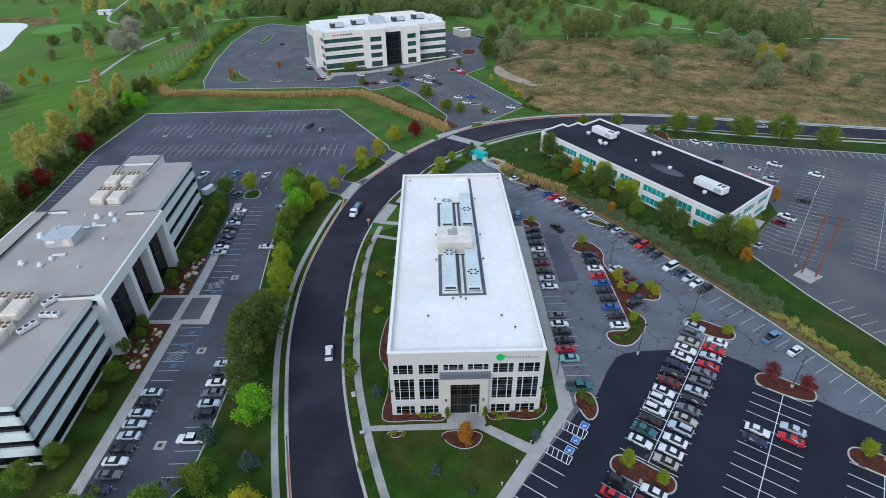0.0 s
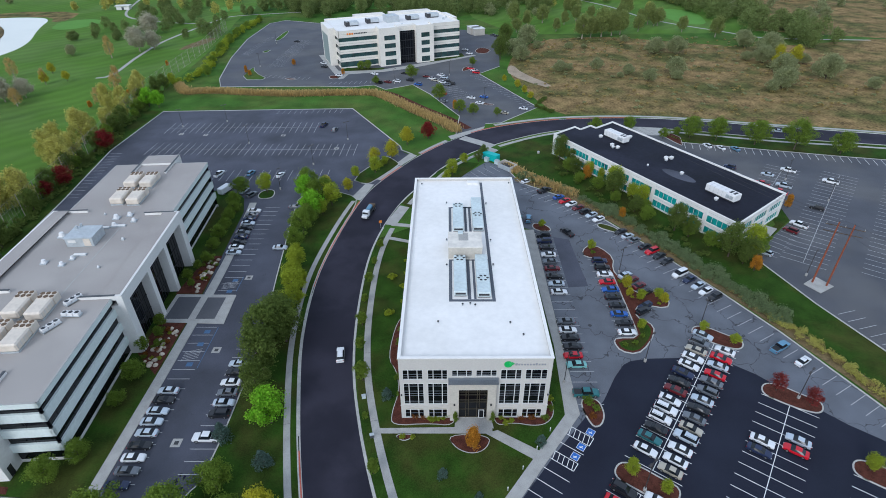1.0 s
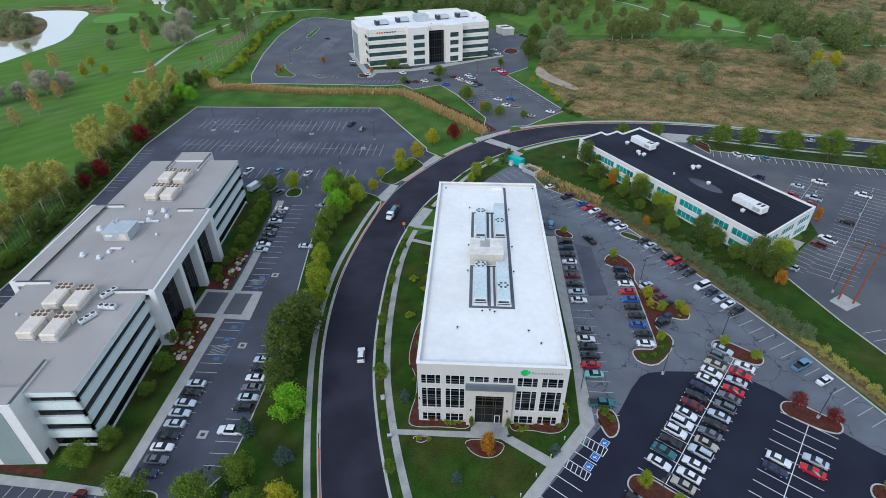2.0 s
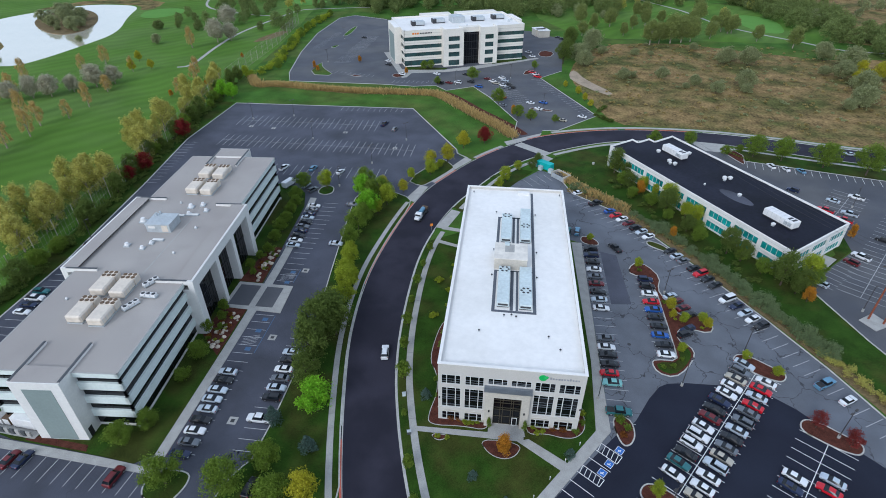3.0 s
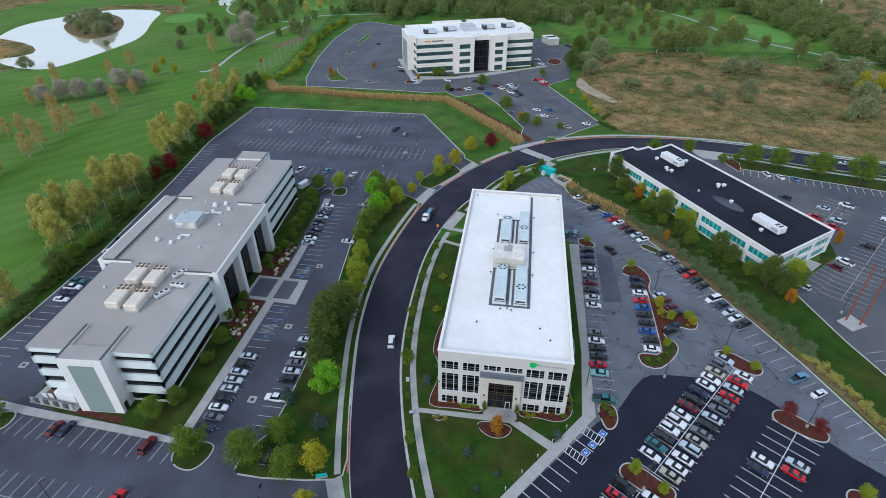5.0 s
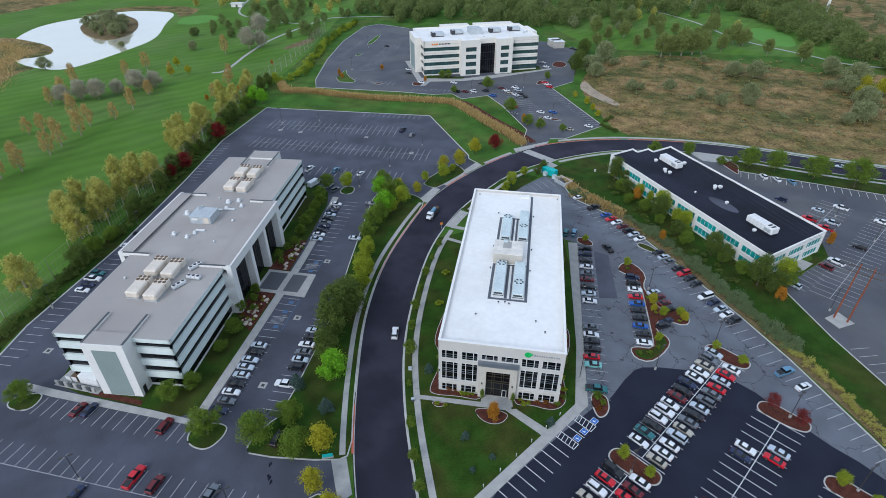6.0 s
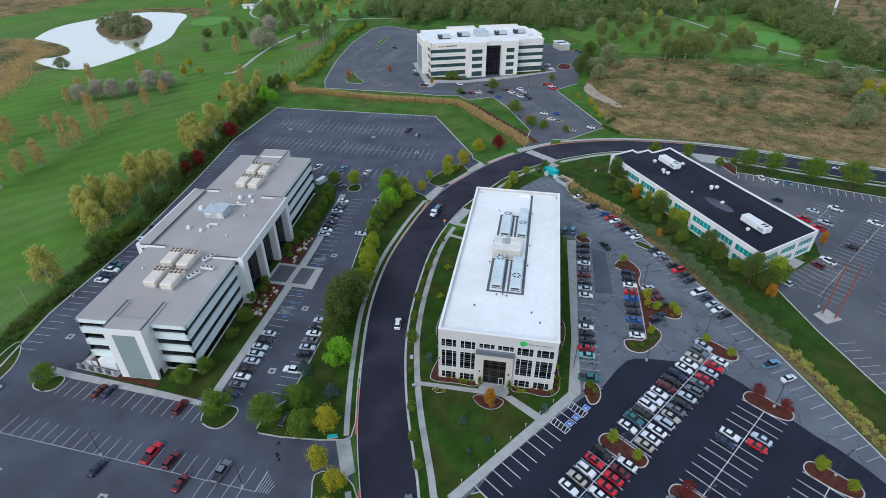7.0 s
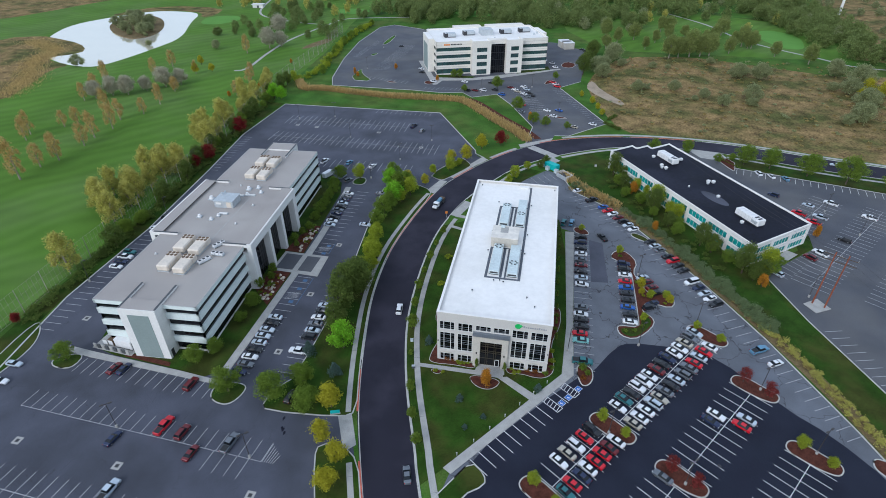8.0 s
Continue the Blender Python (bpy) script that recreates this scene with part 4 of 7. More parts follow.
def fan_unit(name, label, x0, x1, y0, y1, z0, h, fans, mat="hvac", m=None, cat="air conditioner"):
    """A long rooftop air unit: base rail, panelled body, fans in a ring with dark grilles, end louvres."""
    u = thing(name, label, cat, pose((x0 + x1) / 2, (y0 + y1) / 2, z0) if m is None else m)
    hx, hy = (x1 - x0) / 2, (y1 - y0) / 2
    part("base_rail", box(-hx * 0.96, hx * 0.96, -hy * 0.98, hy * 0.98, 0, 0.3), "grille", u)
    part("body", box(-hx, hx, -hy, hy, 0.3, h, bevel=0.05), mat, u)
    n = max(3, int(hy * 2 / 1.4))
    for k in range(1, n):
        y = -hy + 2 * hy * k / n
        part("panel_seam", box(-hx - 0.03, hx + 0.03, y - 0.035, y + 0.035, 0.35, h + 0.035), mat, u)
    for fx, fy, r in fans:
        f = part("fan", cyl(fx, fy, h, h + 0.16, r, r * 0.94, 14), mat, u)
        part("fan_grille", cyl(fx, fy, h + 0.16, h + 0.175, r * 0.82, n=12), "grille", f)
    for s in (-1, 1):
        part("louvre", box(-hx * 0.8, hx * 0.8, s * hy - 0.03, s * hy + 0.03, 0.6, h - 0.4), "grille", u)
    return u


def ring(cx, cy, r, n, size):
    return [(cx + r * math.cos(2 * math.pi * k / n), cy + r * 0.9 * math.sin(2 * math.pi * k / n), size) for k in range(n)]


for x0, x1, y0, y1, fy in ((10.3, 13.0, 43.6, 56.2, 5.0), (15.3, 18.0, 43.8, 59.5, -1.6), (10.3, 13.0, 17.5, 31.2, 5.4), (15.2, 18.0, 17.1, 31.4, -2.2)):
    fan_unit("rooftop_air_unit", "long pale rooftop air unit with a ring of fans", x0, x1, y0, y1, RA, 1.5, ring(0, fy, 0.95, 6, 0.36))
pent = thing("roof_penthouse", "white box housing on the roof walls pale grey", "roof housing", pose(13.0, 35.2, RA))
part("wall", box(-3.9, 3.9, -3.4, 3.4, 0, 3.0), "stone", pent)
part("roof", box(-4.0, 4.0, -3.5, 3.5, 3.0, 3.18), "cream", pent, "cream stained top")
part("roof_stain", box(-1.5, 0.8, -0.5, 2.9, 3.18, 3.19), "concrete", pent)
part("hatch", box(-1.6, -0.4, 2.2, 3.2, 3.18, 3.6, bevel=0.05), "hvac", pent)
pads = structure("roof_walk_pads", box(9.2, 19.0, 15.9, 16.6, RA, RA + 0.04), "walkpad", "grey rubber walk pads on the white roof", "walk pad")
for a, b, c, d in ((18.3, 19.0, 16.6, 71.4), (9.2, 9.9, 16.6, 31.4), (9.2, 9.9, 42.2, 56.5), (13.3, 13.9, 42.2, 56.5), (14.4, 15.0, 42.2, 56.5), (13.2, 13.9, 16.7, 31.4), (14.5, 15.0, 16.7, 31.4), (9.9, 18.3, 56, 56.6), (9.9, 18.3, 31.0, 31.4)):
    part("walk_pad", box(a, b, c, d, RA, RA + 0.045), "walkpad", pads)
for k, (x, y) in enumerate(((8.6, 58.5), (19.4, 58), (8.7, 39.6), (19.4, 39.3), (8.7, 28.8), (19.3, 28.9), (7, 9.2), (21.3, 8.9), (1.4, 70), (26.8, 70.6), (23.5, 5.4), (12, 14.6), (13.6, 14.9), (14.6, 14.4))):
    v = thing("roof_vent", "small dark vent pipe on the white roof", "vent", pose(x, y, RA), "roof vents")
    part("pipe", cyl(0, 0, 0, 0.45, 0.12, n=8), "metal", v)
    part("cap", cyl(0, 0, 0.45, 0.62, 0.24, 0.14, n=8), "black", v)
hood = thing("roof_hatch", "low white roof hatch box", "hatch", pose(16.3, 70.8, RA))
part("curb", box(-1.6, 1.6, -0.7, 0.7, 0, 0.5), "white_hvac", hood)
part("lid", box(-1.7, 1.7, -0.8, 0.8, 0.5, 0.62, bevel=0.03), "membrane", hood)


# ---- office block B: four storeys, gravel roof ----
BO, BA = (-62.0, 17.0), 4.3
office_b = thing("office_building", "four-storey office block with white bands and dark strip windows", "building", pose(BO[0], BO[1], 0, 0, 0, BA))
BH = 15.7
# local x: east positive from the entrance bay, local y: north
E0, W0, S0, N0 = -0.4, -28.6, -28.4, 69.4
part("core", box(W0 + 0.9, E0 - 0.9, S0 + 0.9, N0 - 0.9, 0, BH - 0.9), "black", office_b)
part("roof", box(W0 + 0.12, E0 - 0.12, S0 + 0.12, N0 - 0.12, BH - 0.6, BH + 0.11), "gravel", office_b, "flat roof of tan gravel")


def band_side(length, m, bay=3.1):
    """A facade of white spandrels and set-back dark strip windows with thin bars; local x runs along it, y points in."""
    for z0, _, hgt in ((0.0, 0, 0.9), (3.3, 0, 2.0), (7.2, 0, 2.0), (11.1, 0, 2.0), (14.55, 0, 1.25)):
        part("spandrel", box(0, length, 0.0 if z0 else 0.5, 0.7, z0, z0 + hgt, bevel=0.03, m=m), "panel" if z0 else "white", office_b)
    for z0, z1 in ((0.9, 3.3), (5.3, 7.2), (9.2, 11.1), (13.1, 14.55)):
        g = part("strip_window", box(0.15, length - 0.15, 0.5, 0.58, z0, z1, m=m), "glass", office_b)
        n = int(length / bay)
        for k in range(1, n):
            part("glazing_bar", box(length * k / n - 0.03, length * k / n + 0.03, 0.44, 0.5, z0, z1, m=m), "black", g)
    part("parapet_cap", box(0, length, -0.05, 0.25, BH + 0.1, BH + 0.14, m=m), "concrete", office_b)


band_side(-S0, pose(E0, S0, 0, 0, 0, 90))
band_side(N0 - 36.6, pose(E0, 36.6, 0, 0, 0, 90))
band_side(E0 + 9.4, pose(-9.4, S0, 0))
band_side(-19.4 - W0, pose(W0, S0, 0))
band_side(N0 - 39, pose(W0, N0, 0, 0, 0, -90), 12)
band_side(3.2 - S0, pose(W0, 3.2, 0, 0, 0, -90), 12)
band_side(E0 + 10.6, pose(E0, N0, 0, 0, 0, 180))
band_side(-21 - W0, pose(-21, N0, 0, 0, 0, 180))


def entry_bay(m, w=36.6, depth=9.0):
    """A projecting bay: white frame with fins, dark glass behind."""
    part("bay_beam", box(0, w, 0, 1.4, 13.9, 16.5, m=m), "white", office_b, "white entrance frame")
    for x0, x1 in ((0, 2.4), (12.3, 13.9), (22.7, 24.3), (w - 2.4, w)):
        part("bay_pier", box(x0, x1, 0, 3.2, 0, 13.9, m=m), "white", office_b)
    for s, e in ((0, 0.45), (w - 0.45, w)):
        part("bay_return", box(s, e, 1.4, depth, BH - 0.4, 16.5, m=m), "white", office_b)
        part("return_cap", box(s - 0.05, e + 0.05, 1.4, depth + 0.1, 16.5, 16.58, m=m), "dark_cap", office_b)
    part("bay_roof", box(0.45, w - 0.45, 0.5, 4.2, BH + 0.85, BH + 0.87, m=m), "gravel", office_b)
    for x0, x1 in ((2.4, 12.3), (13.9, 22.7), (24.3, w - 2.4)):
        g = part("bay_glass", box(x0, x1, 2.2, 2.3, 0.2, 13.9, m=m), "glass", office_b, "tall dark glass wall")
        for k in range(1, 7):
            part("glazing_bar", box(x0 + (x1 - x0) * k / 7 - 0.04, x0 + (x1 - x0) * k / 7 + 0.04, 2.12, 2.2, 0.2, 13.9, m=m), "black", g)
        for z in (3.7, 7.4, 11.0):
            part("glazing_bar", box(x0, x1, 2.1, 2.2, z - 0.08, z + 0.08, m=m), "black", g)
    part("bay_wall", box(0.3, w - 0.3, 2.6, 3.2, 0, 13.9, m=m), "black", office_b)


entry_bay(pose(2.0, -0.3, 0, 0, 0, 90))
entry_bay(pose(-32.0, 39, 0, 0, 0, -90), w=35.6)


def end_bay(m, w=10.4, out=3.2, back=7.5):
    part("stair_tower", box(0, w, 0, out + 0.9, 0, 16.4, m=m), "white", office_b, "white stair tower wall")
    part("tower_panel", box(2.1, w - 2.1, -0.06, 0.0, 0.3, 14.6, m=m), "sage", office_b, "grey-green recessed panel")
    for s, e in ((0, 0.45), (w - 0.45, w)):
        part("bay_return", box(s, e, out + 0.9, out + back, BH - 0.4, 16.4, m=m), "white", office_b)
        part("return_cap", box(s - 0.05, e + 0.05, 0.4, out + back, 16.4, 16.47, m=m), "dark_cap", office_b)
    part("tower_roof", box(0.2, w - 0.2, 0.2, out + 0.9, 16.4, 16.42, m=m), "gravel", office_b)
    part("door", box(w, w + 0.05, 0.8, 1.9, 0.2, 2.6, m=m), "black", office_b)


end_bay(pose(-19.4, S0 - 3.4, 0), w=10.0, out=3.4)
end_bay(pose(-10.6, N0 + 5.4, 0, 0, 0, 180), out=5.4)


def b_pose(x, y, z=BH + 0.11, rz=0.0):
    """A pose on the gravel roof from world x and y."""
    return pose(x, y, z, 0, 0, BA + rz)


def beige_unit(x, y):
    u = thing("rooftop_air_unit", "beige rooftop air unit with brown fan grilles", "air conditioner", b_pose(x, y), "beige roof units")
    part("base_rail", box(-1.65, 1.65, -3.5, 3.5, 0, 0.35), "metal", u)
    part("body", box(-1.75, 1.75, -3.6, 1.4, 0.35, 2.2, bevel=0.3), "beige_hvac", u)
    part("condenser", box(-1.75, 1.75, 1.4, 3.6, 0.35, 2.1, bevel=0.08), "beige_hvac", u)
    for fx in (-1.15, 0, 1.15):
        for fy in (1.95, 3.05):
            part("fan", cyl(fx, fy, 2.1, 2.2, 0.45, n=12), "rust", u)
    for s in (-1, 1):
        for k in range(5):
            part("seam", box(s * 1.75 - 0.02, s * 1.75 + 0.02, -3.2 + k * 1.0, -3.12 + k * 1.0, 0.5, 1.9), "metal", u)
    part("louvre", box(-1.5, 1.5, 3.6, 3.63, 0.6, 1.8), "rust", u)


for x, y in ((-78.9, 13.2), (-74.0, 12.9), (-77.9, 4.2), (-72.9, 3.9), (-82.2, 61.2), (-77.6, 61.0), (-83.4, 71.3), (-78.8, 71.2)):
    beige_unit(x, y)
pb = thing("roof_penthouse", "grey metal plant housing with a pale blue top", "roof housing", b_pose(-80.3, 39.8))
part("wall", box(-3.2, 3.2, -2.9, 2.9, 0, 2.3), "metal", pb)
part("roof", box(-3.35, 3.35, -3.05, 3.05, 2.3, 2.5), "metal", pb, "pale blue-green metal top")
part("door", box(1.0, 2.6, -2.96, -2.9, 0.2, 2.1), "beige_hvac", pb)
part("sign_plate", box(-2.6, -0.8, -2.94, -2.9, 1.2, 1.9), "white", pb)
for x, y in ((-2.2, 1.6), (-1.6, 2.6)):
    part("vent", cyl(x, y, 2.5, 3.3, 0.3, n=10), "metal", pb)


def condenser_row(x, y, rz):
    u = thing("condenser_row", "low grey frame with three small condensers", "air conditioner", b_pose(x, y, rz=rz), "roof condensers")
    part("frame", box(-1.9, 1.9, -0.7, 0.7, 0.25, 0.4), "metal", u)
    for k in (-1.25, 0, 1.25):
        c = part("condenser", box(k - 0.55, k + 0.55, -0.55, 0.55, 0.4, 1.0, bevel=0.04), "white_hvac", u)
        part("fan", cyl(k, 0, 1.0, 1.04, 0.42, n=12), "grille", c)
    for k in (-1.8, 1.8):
        part("leg", box(k - 0.06, k + 0.06, -0.6, 0.6, 0, 0.25), "metal", u)


for x, y, rz in ((-69.6, 15.8, 60), (-67.3, 11.2, -5), (-69.3, 7.5, 60)):
    condenser_row(x, y, rz)
for x, y, s in ((-87.3, 41.5, 1.3), (-84.6, 29.8, 1.0), (-80, 29, 0.9), (-79, 31.5, 0.8), (-78.3, 50.5, 1.2), (-76.9, 46.6, 1.0), (-71.4, 40, 0.5), (-75.5, 52, 1.0), (-73, 49, 0.9), (-85, 8, 0.4), (-71, 28, 0.4), (-82.5, 52.5, 0.35)):
    v = thing("roof_ventilator", "squat pale metal roof ventilator", "vent", b_pose(x, y), "roof ventilators")
    part("curb", box(-s * 0.7, s * 0.7, -s * 0.7, s * 0.7, 0, 0.35), "metal", v)
    part("hood", cyl(0, 0, 0.35, 0.35 + s * 0.7, s * 0.62, s * 0.4, n=12), "white_hvac", v)
for x, y in ((-78.2, 33.2), (-79.2, 45.6), (-75.5, 46.5)):
    v = thing("skylight", "long flat white skylight curb", "skylight", b_pose(x, y))
    part("curb", box(-1.5, 1.5, -0.45, 0.45, 0, 0.3), "metal", v)
    part("lens", box(-1.4, 1.4, -0.38, 0.38, 0.3, 0.42, bevel=0.04), "white", v)
structure("roof_seam", prism([(-73.0, 3), (-72.75, 3), (-75.55, 55), (-75.8, 55)], BH, BH + 0.125), "concrete", "pale gas pipe line across the gravel roof", "pipe")
# generators and bins in the yard at the south end
yard = thing("yard_enclosure", "low concrete yard wall with dark bays", "enclosure", pose(-86.5, -13.6, 0.15, 0, 0, -4))
part("pad", box(-6, 6.5, -2.6, 3, 0, 0.12), "concrete", yard)
for k in range(9):
    part("bollard_wall", box(-5.6 + k * 1.3, -4.7 + k * 1.3, -2.4, -2.1, 0.12, 1.5), "dark_cap" if k % 2 else "concrete", yard)
gen = thing("generator", "white generator housing with dark louvres", "generator", pose(-83.6, -13.4, 0.27, 0, 0, -4))
part("housing", box(-2.7, 2.7, -1.3, 1.3, 0.2, 2.9, bevel=0.1), "white_hvac", gen)
part("louvre", box(2.7, 2.74, -1.0, 1.0, 0.5, 2.4), "grille", gen)
part("skid", box(-2.6, 2.6, -1.2, 1.2, 0, 0.2), "grille", gen)
for x, mat, h in ((-89.6, "concrete", 1.9), (-87.9, "rust", 2.0)):
    tr = thing("transformer_box", "weathered metal cabinet in the yard", "cabinet", pose(x, -13.2, 0.27, 0, 0, -4))
    part("body", box(-0.8, 0.8, -1.0, 1.0, 0, h, bevel=0.08), mat, tr)
    part("door", box(-0.7, 0.7, -1.03, -1.0, 0.2, h - 0.2), "white_hvac", tr)


# ---- office block C: two storeys, black roof, on a slightly skewed plan ----
CO, CU, CV, SKEW = Vector((50.4, 128.5)), Vector((0.5084, -0.8611)), Vector((0.8611, 0.5084)), 0.15
CANG = math.degrees(math.atan2(CU.y, CU.x))
CH, CL, CW = 8.2, 80.2, 29.2
office_c = thing("office_building", "long two-storey white office block with teal glass and black roof", "building", pose(CO.x, CO.y, 0, 0, 0, CANG))
part("roof", box(6.5, CL - 0.3, 0.3, CW - 0.3, CH - 0.6, CH - 0.3), "bitumen", office_c, "black bitumen roof with dusty patches")
part("notch_roof", box(0.3, 6.5, 0.3, 12.2, CH - 0.6, CH - 0.305), "bitumen", office_c)
part("notch_roof", box(3.5, 6.5, 12.2, 18.5, CH - 0.6, CH - 0.31), "bitumen", office_c)
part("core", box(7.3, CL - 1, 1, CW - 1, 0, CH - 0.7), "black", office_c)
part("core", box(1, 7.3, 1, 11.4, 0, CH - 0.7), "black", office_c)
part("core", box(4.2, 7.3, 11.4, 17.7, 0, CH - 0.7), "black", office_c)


def c_side(length, m, bays, bar=1.5):
    for z0, h in ((0, 0.5), (2.7, 1.5), (6.4, 1.75)):
        part("spandrel", box(0, length, 0, 0.5, z0, z0 + h, bevel=0.02, m=m), "white", office_c)
        part("reveal_line", box(0, length, -0.03, 0, z0 + h * 0.55, z0 + h * 0.55 + 0.09, m=m), "metal", office_c)
    for k in range(bays + 1):
        x = (length - 1.3) * k / bays
        part("pier", box(x, x + 1.3, -0.12, 0.5, 0, CH - 0.1, m=m), "white", office_c)
    for k in range(bays):
        a, b = (length - 1.3) * k / bays + 1.3, (length - 1.3) * (k + 1) / bays
        for z0, z1 in ((0.5, 2.7), (4.2, 6.4)):
            g = part("window", box(a, b, 0.25, 0.32, z0, z1, m=m), "glass_teal", office_c)
            n = max(2, round((b - a) / bar))
            for i in range(1, n):
                part("mullion", box(a + (b - a) * i / n - 0.05, a + (b - a) * i / n + 0.05, 0.15, 0.25, z0, z1, m=m), "mullion", g)


c_side(CL, pose(0, 0, 0), 8, 1.6)
c_side(CW, pose(CL, 0, 0, 0, 0, 90), 3)
c_side(CL - 6.3, pose(CL, CW, 0, 0, 0, 180), 8, 4)
c_side(12.4, pose(0, 12.4, 0, 0, 0, -90), 1)
c_side(6.3, pose(3.2, 18.7, 0, 0, 0, -90), 1)
c_side(CW - 18.7, pose(6.3, CW, 0, 0, 0, -90), 1)
part("wall", box(0.5, 3.2, 11.95, 12.4, 0, CH - 0.1), "white", office_c)
part("wall", box(3.7, 6.3, 18.25, 18.7, 0, CH - 0.1), "white", office_c)
for a, b, c, d in ((-0.15, CL + 0.15, -0.15, 0.35), (CL - 0.35, CL + 0.15, 0.35, CW - 0.35), (6.15, CL + 0.15, CW - 0.35, CW + 0.15), (-0.15, 0.35, 0.35, 12.5), (3.05, 3.55, 12.5, 18.8), (6.15, 6.65, 18.8, CW - 0.35),
                   (0.35, 3.55, 12.1, 12.5), (3.55, 6.65, 18.4, 18.8)):
    part("parapet_cap", box(a, b, c, d, CH - 0.1, CH + 0.12), "white", office_c)
for ob in office_c.children_recursive:
    for vert in ob.data.vertices:
        vert.co.x -= SKEW * vert.co.y


def c_xy(x, y):
    return CO + CU * (x - SKEW * y) + CV * y


def c_roof(x, y):
    p = c_xy(x, y)
    return pose(p.x, p.y, CH - 0.3, 0, 0, CANG)


for u, v in ((18.4, 17.3), (68.0, 11.5)):
    w = thing("rooftop_air_unit", "long white rooftop air unit on black roof", "air conditioner", c_roof(u, v), "white roof units")
    part("base_rail", box(-4.9, 4.9, -1.5, 1.5, 0, 0.35), "grille", w)
    part("body", box(-5.1, 5.1, -1.6, 1.6, 0.35, 2.5, bevel=0.12), "white_hvac", w)
    for k in range(1, 7):
        part("seam", box(-5.1 + k * 1.46 - 0.03, -5.1 + k * 1.46 + 0.03, -1.63, 1.63, 0.5, 2.52), "metal", w)
    for k in range(2):
        part("hood", box(2.2 + k * 1.3, 3.2 + k * 1.3, -1.9, -1.6, 1.0, 2.0), "metal", w)
        part("fan_grille", box(2.4 + k * 1.3, 3.1 + k * 1.3, -0.9, 0.9, 2.5, 2.56), "grille", w)
for u, v, s in ((13.6, 13.4, 0.8), (21.6, 11.0, 0.8), (23.0, 10.0, 0.6), (24.4, 11.0, 0.8), (21.2, 22.5, 0.8), (41.2, 18.6, 0.8), (42.4, 20.2, 0.8), (42.0, 17.6, 0.6), (40.4, 8.8, 0.4), (51.6, 13.2, 0.7), (68.3, 7.4, 0.7)):
    v2 = thing("roof_ventilator", "small white box fan on black roof", "vent", c_roof(u, v), "small roof fans")
    part("curb", box(-s * 0.6, s * 0.6, -s * 0.6, s * 0.6, 0, 0.4), "metal", v2)
    part("hood", box(-s * 0.75, s * 0.75, -s * 0.75, s * 0.75, 0.4, 0.4 + s * 0.8, bevel=0.1), "white_hvac", v2)
structure("roof_dust", prism(chaikin([tuple(c_xy(u, v)) for u, v in ((44.5, 10.5), (50, 9), (56.5, 10.2), (58.5, 13), (52.5, 14.6), (46.5, 13.2))], 2), CH - 0.31, CH - 0.292), "lot_b", "dusty grey patch on the black roof", "roof patch")


# ---- office block D: far white four-storey block ----
DO, DA, DH = (-54.0, 254.5), 22.0, 21.0
office_d = thing("office_building", "white four-storey office block with green-grey strip windows", "building", pose(DO[0], DO[1], 0, 0, 0, DA))
DW, DD = 76.0, 40.0
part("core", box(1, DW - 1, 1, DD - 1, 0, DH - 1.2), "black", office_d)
part("roof", box(0.4, DW - 0.4, 0.4, DD - 0.4, DH - 1.0, DH - 0.6), "membrane", office_d, "white membrane roof")


def d_side(length, m, bay=4.0):
    for z0, h in ((0, 0.7), (3.7, 2.3), (8.2, 2.3), (12.7, 2.3), (17.2, 3.8)):
        part("spandrel", box(0, length, 0, 0.6, z0, z0 + h, bevel=0.03, m=m), "cream_wall", office_d)
        if z0:
            part("reveal_line", box(0, length, -0.04, 0, z0 + h * 0.5 - 0.08, z0 + h * 0.5 + 0.08, m=m), "stone", office_d)
    for z0, z1 in ((0.7, 3.7), (6.0, 8.2), (10.5, 12.7), (15.0, 17.2)):
        g = part("strip_window", box(0.1, length - 0.1, 0.4, 0.5, z0, z1, m=m), "glass_green", office_d)
        n = max(2, int(length / bay))
        for k in range(1, n):
            part("glazing_bar", box(length * k / n - 0.07, length * k / n + 0.07, 0.3, 0.4, z0, z1, m=m), "black", g)
    part("parapet_cap", box(-0.1, length + 0.1, -0.1, 0.6, DH, DH + 0.15, m=m), "membrane", office_d)


d_side(24, pose(0, 0, 0))
d_side(DW - 56, pose(56, 0, 0))
d_side(DD, pose(DW, 0, 0, 0, 0, 90), 8)
d_side(DD, pose(0, DD, 0, 0, 0, -90), 10)
d_side(DW, pose(DW, DD, 0, 0, 0, 180), 20)
for x0, x1 in ((23, 35.5), (46, 57)):
    holes = [(x0 + 3, x1 - 2.5, z0, z1) for z0, z1 in ((0.5, 3.7), (5.7, 8.4), (10.2, 12.9), (14.7, 17.4))]
    part("portal", wall_with_holes(x0, x1, 0, DH + 0.6, holes, -5, -4.2), "cream_wall", office_d, "white projecting portal")
    part("portal_side", box(x0, x0 + 0.8, -4.2, 3, 0, DH + 0.6), "cream_wall", office_d)
    part("portal_side", box(x1 - 0.8, x1, -4.2, 3, 0, DH + 0.6), "cream_wall", office_d)
    part("portal_roof", box(x0 + 0.8, x1 - 0.8, -4.2, 3, DH - 0.5, DH - 0.2), "membrane", office_d)
    for h in holes:
        g = part("window", box(h[0], h[1], -4.4, -4.3, h[2], h[3]), "glass_green", office_d)
        for k in (1, 2, 3):
            part("mullion", box(h[0] + (h[1] - h[0]) * k / 4 - 0.06, h[0] + (h[1] - h[0]) * k / 4 + 0.06, -4.5, -4.4, h[2], h[3]), "black", g)
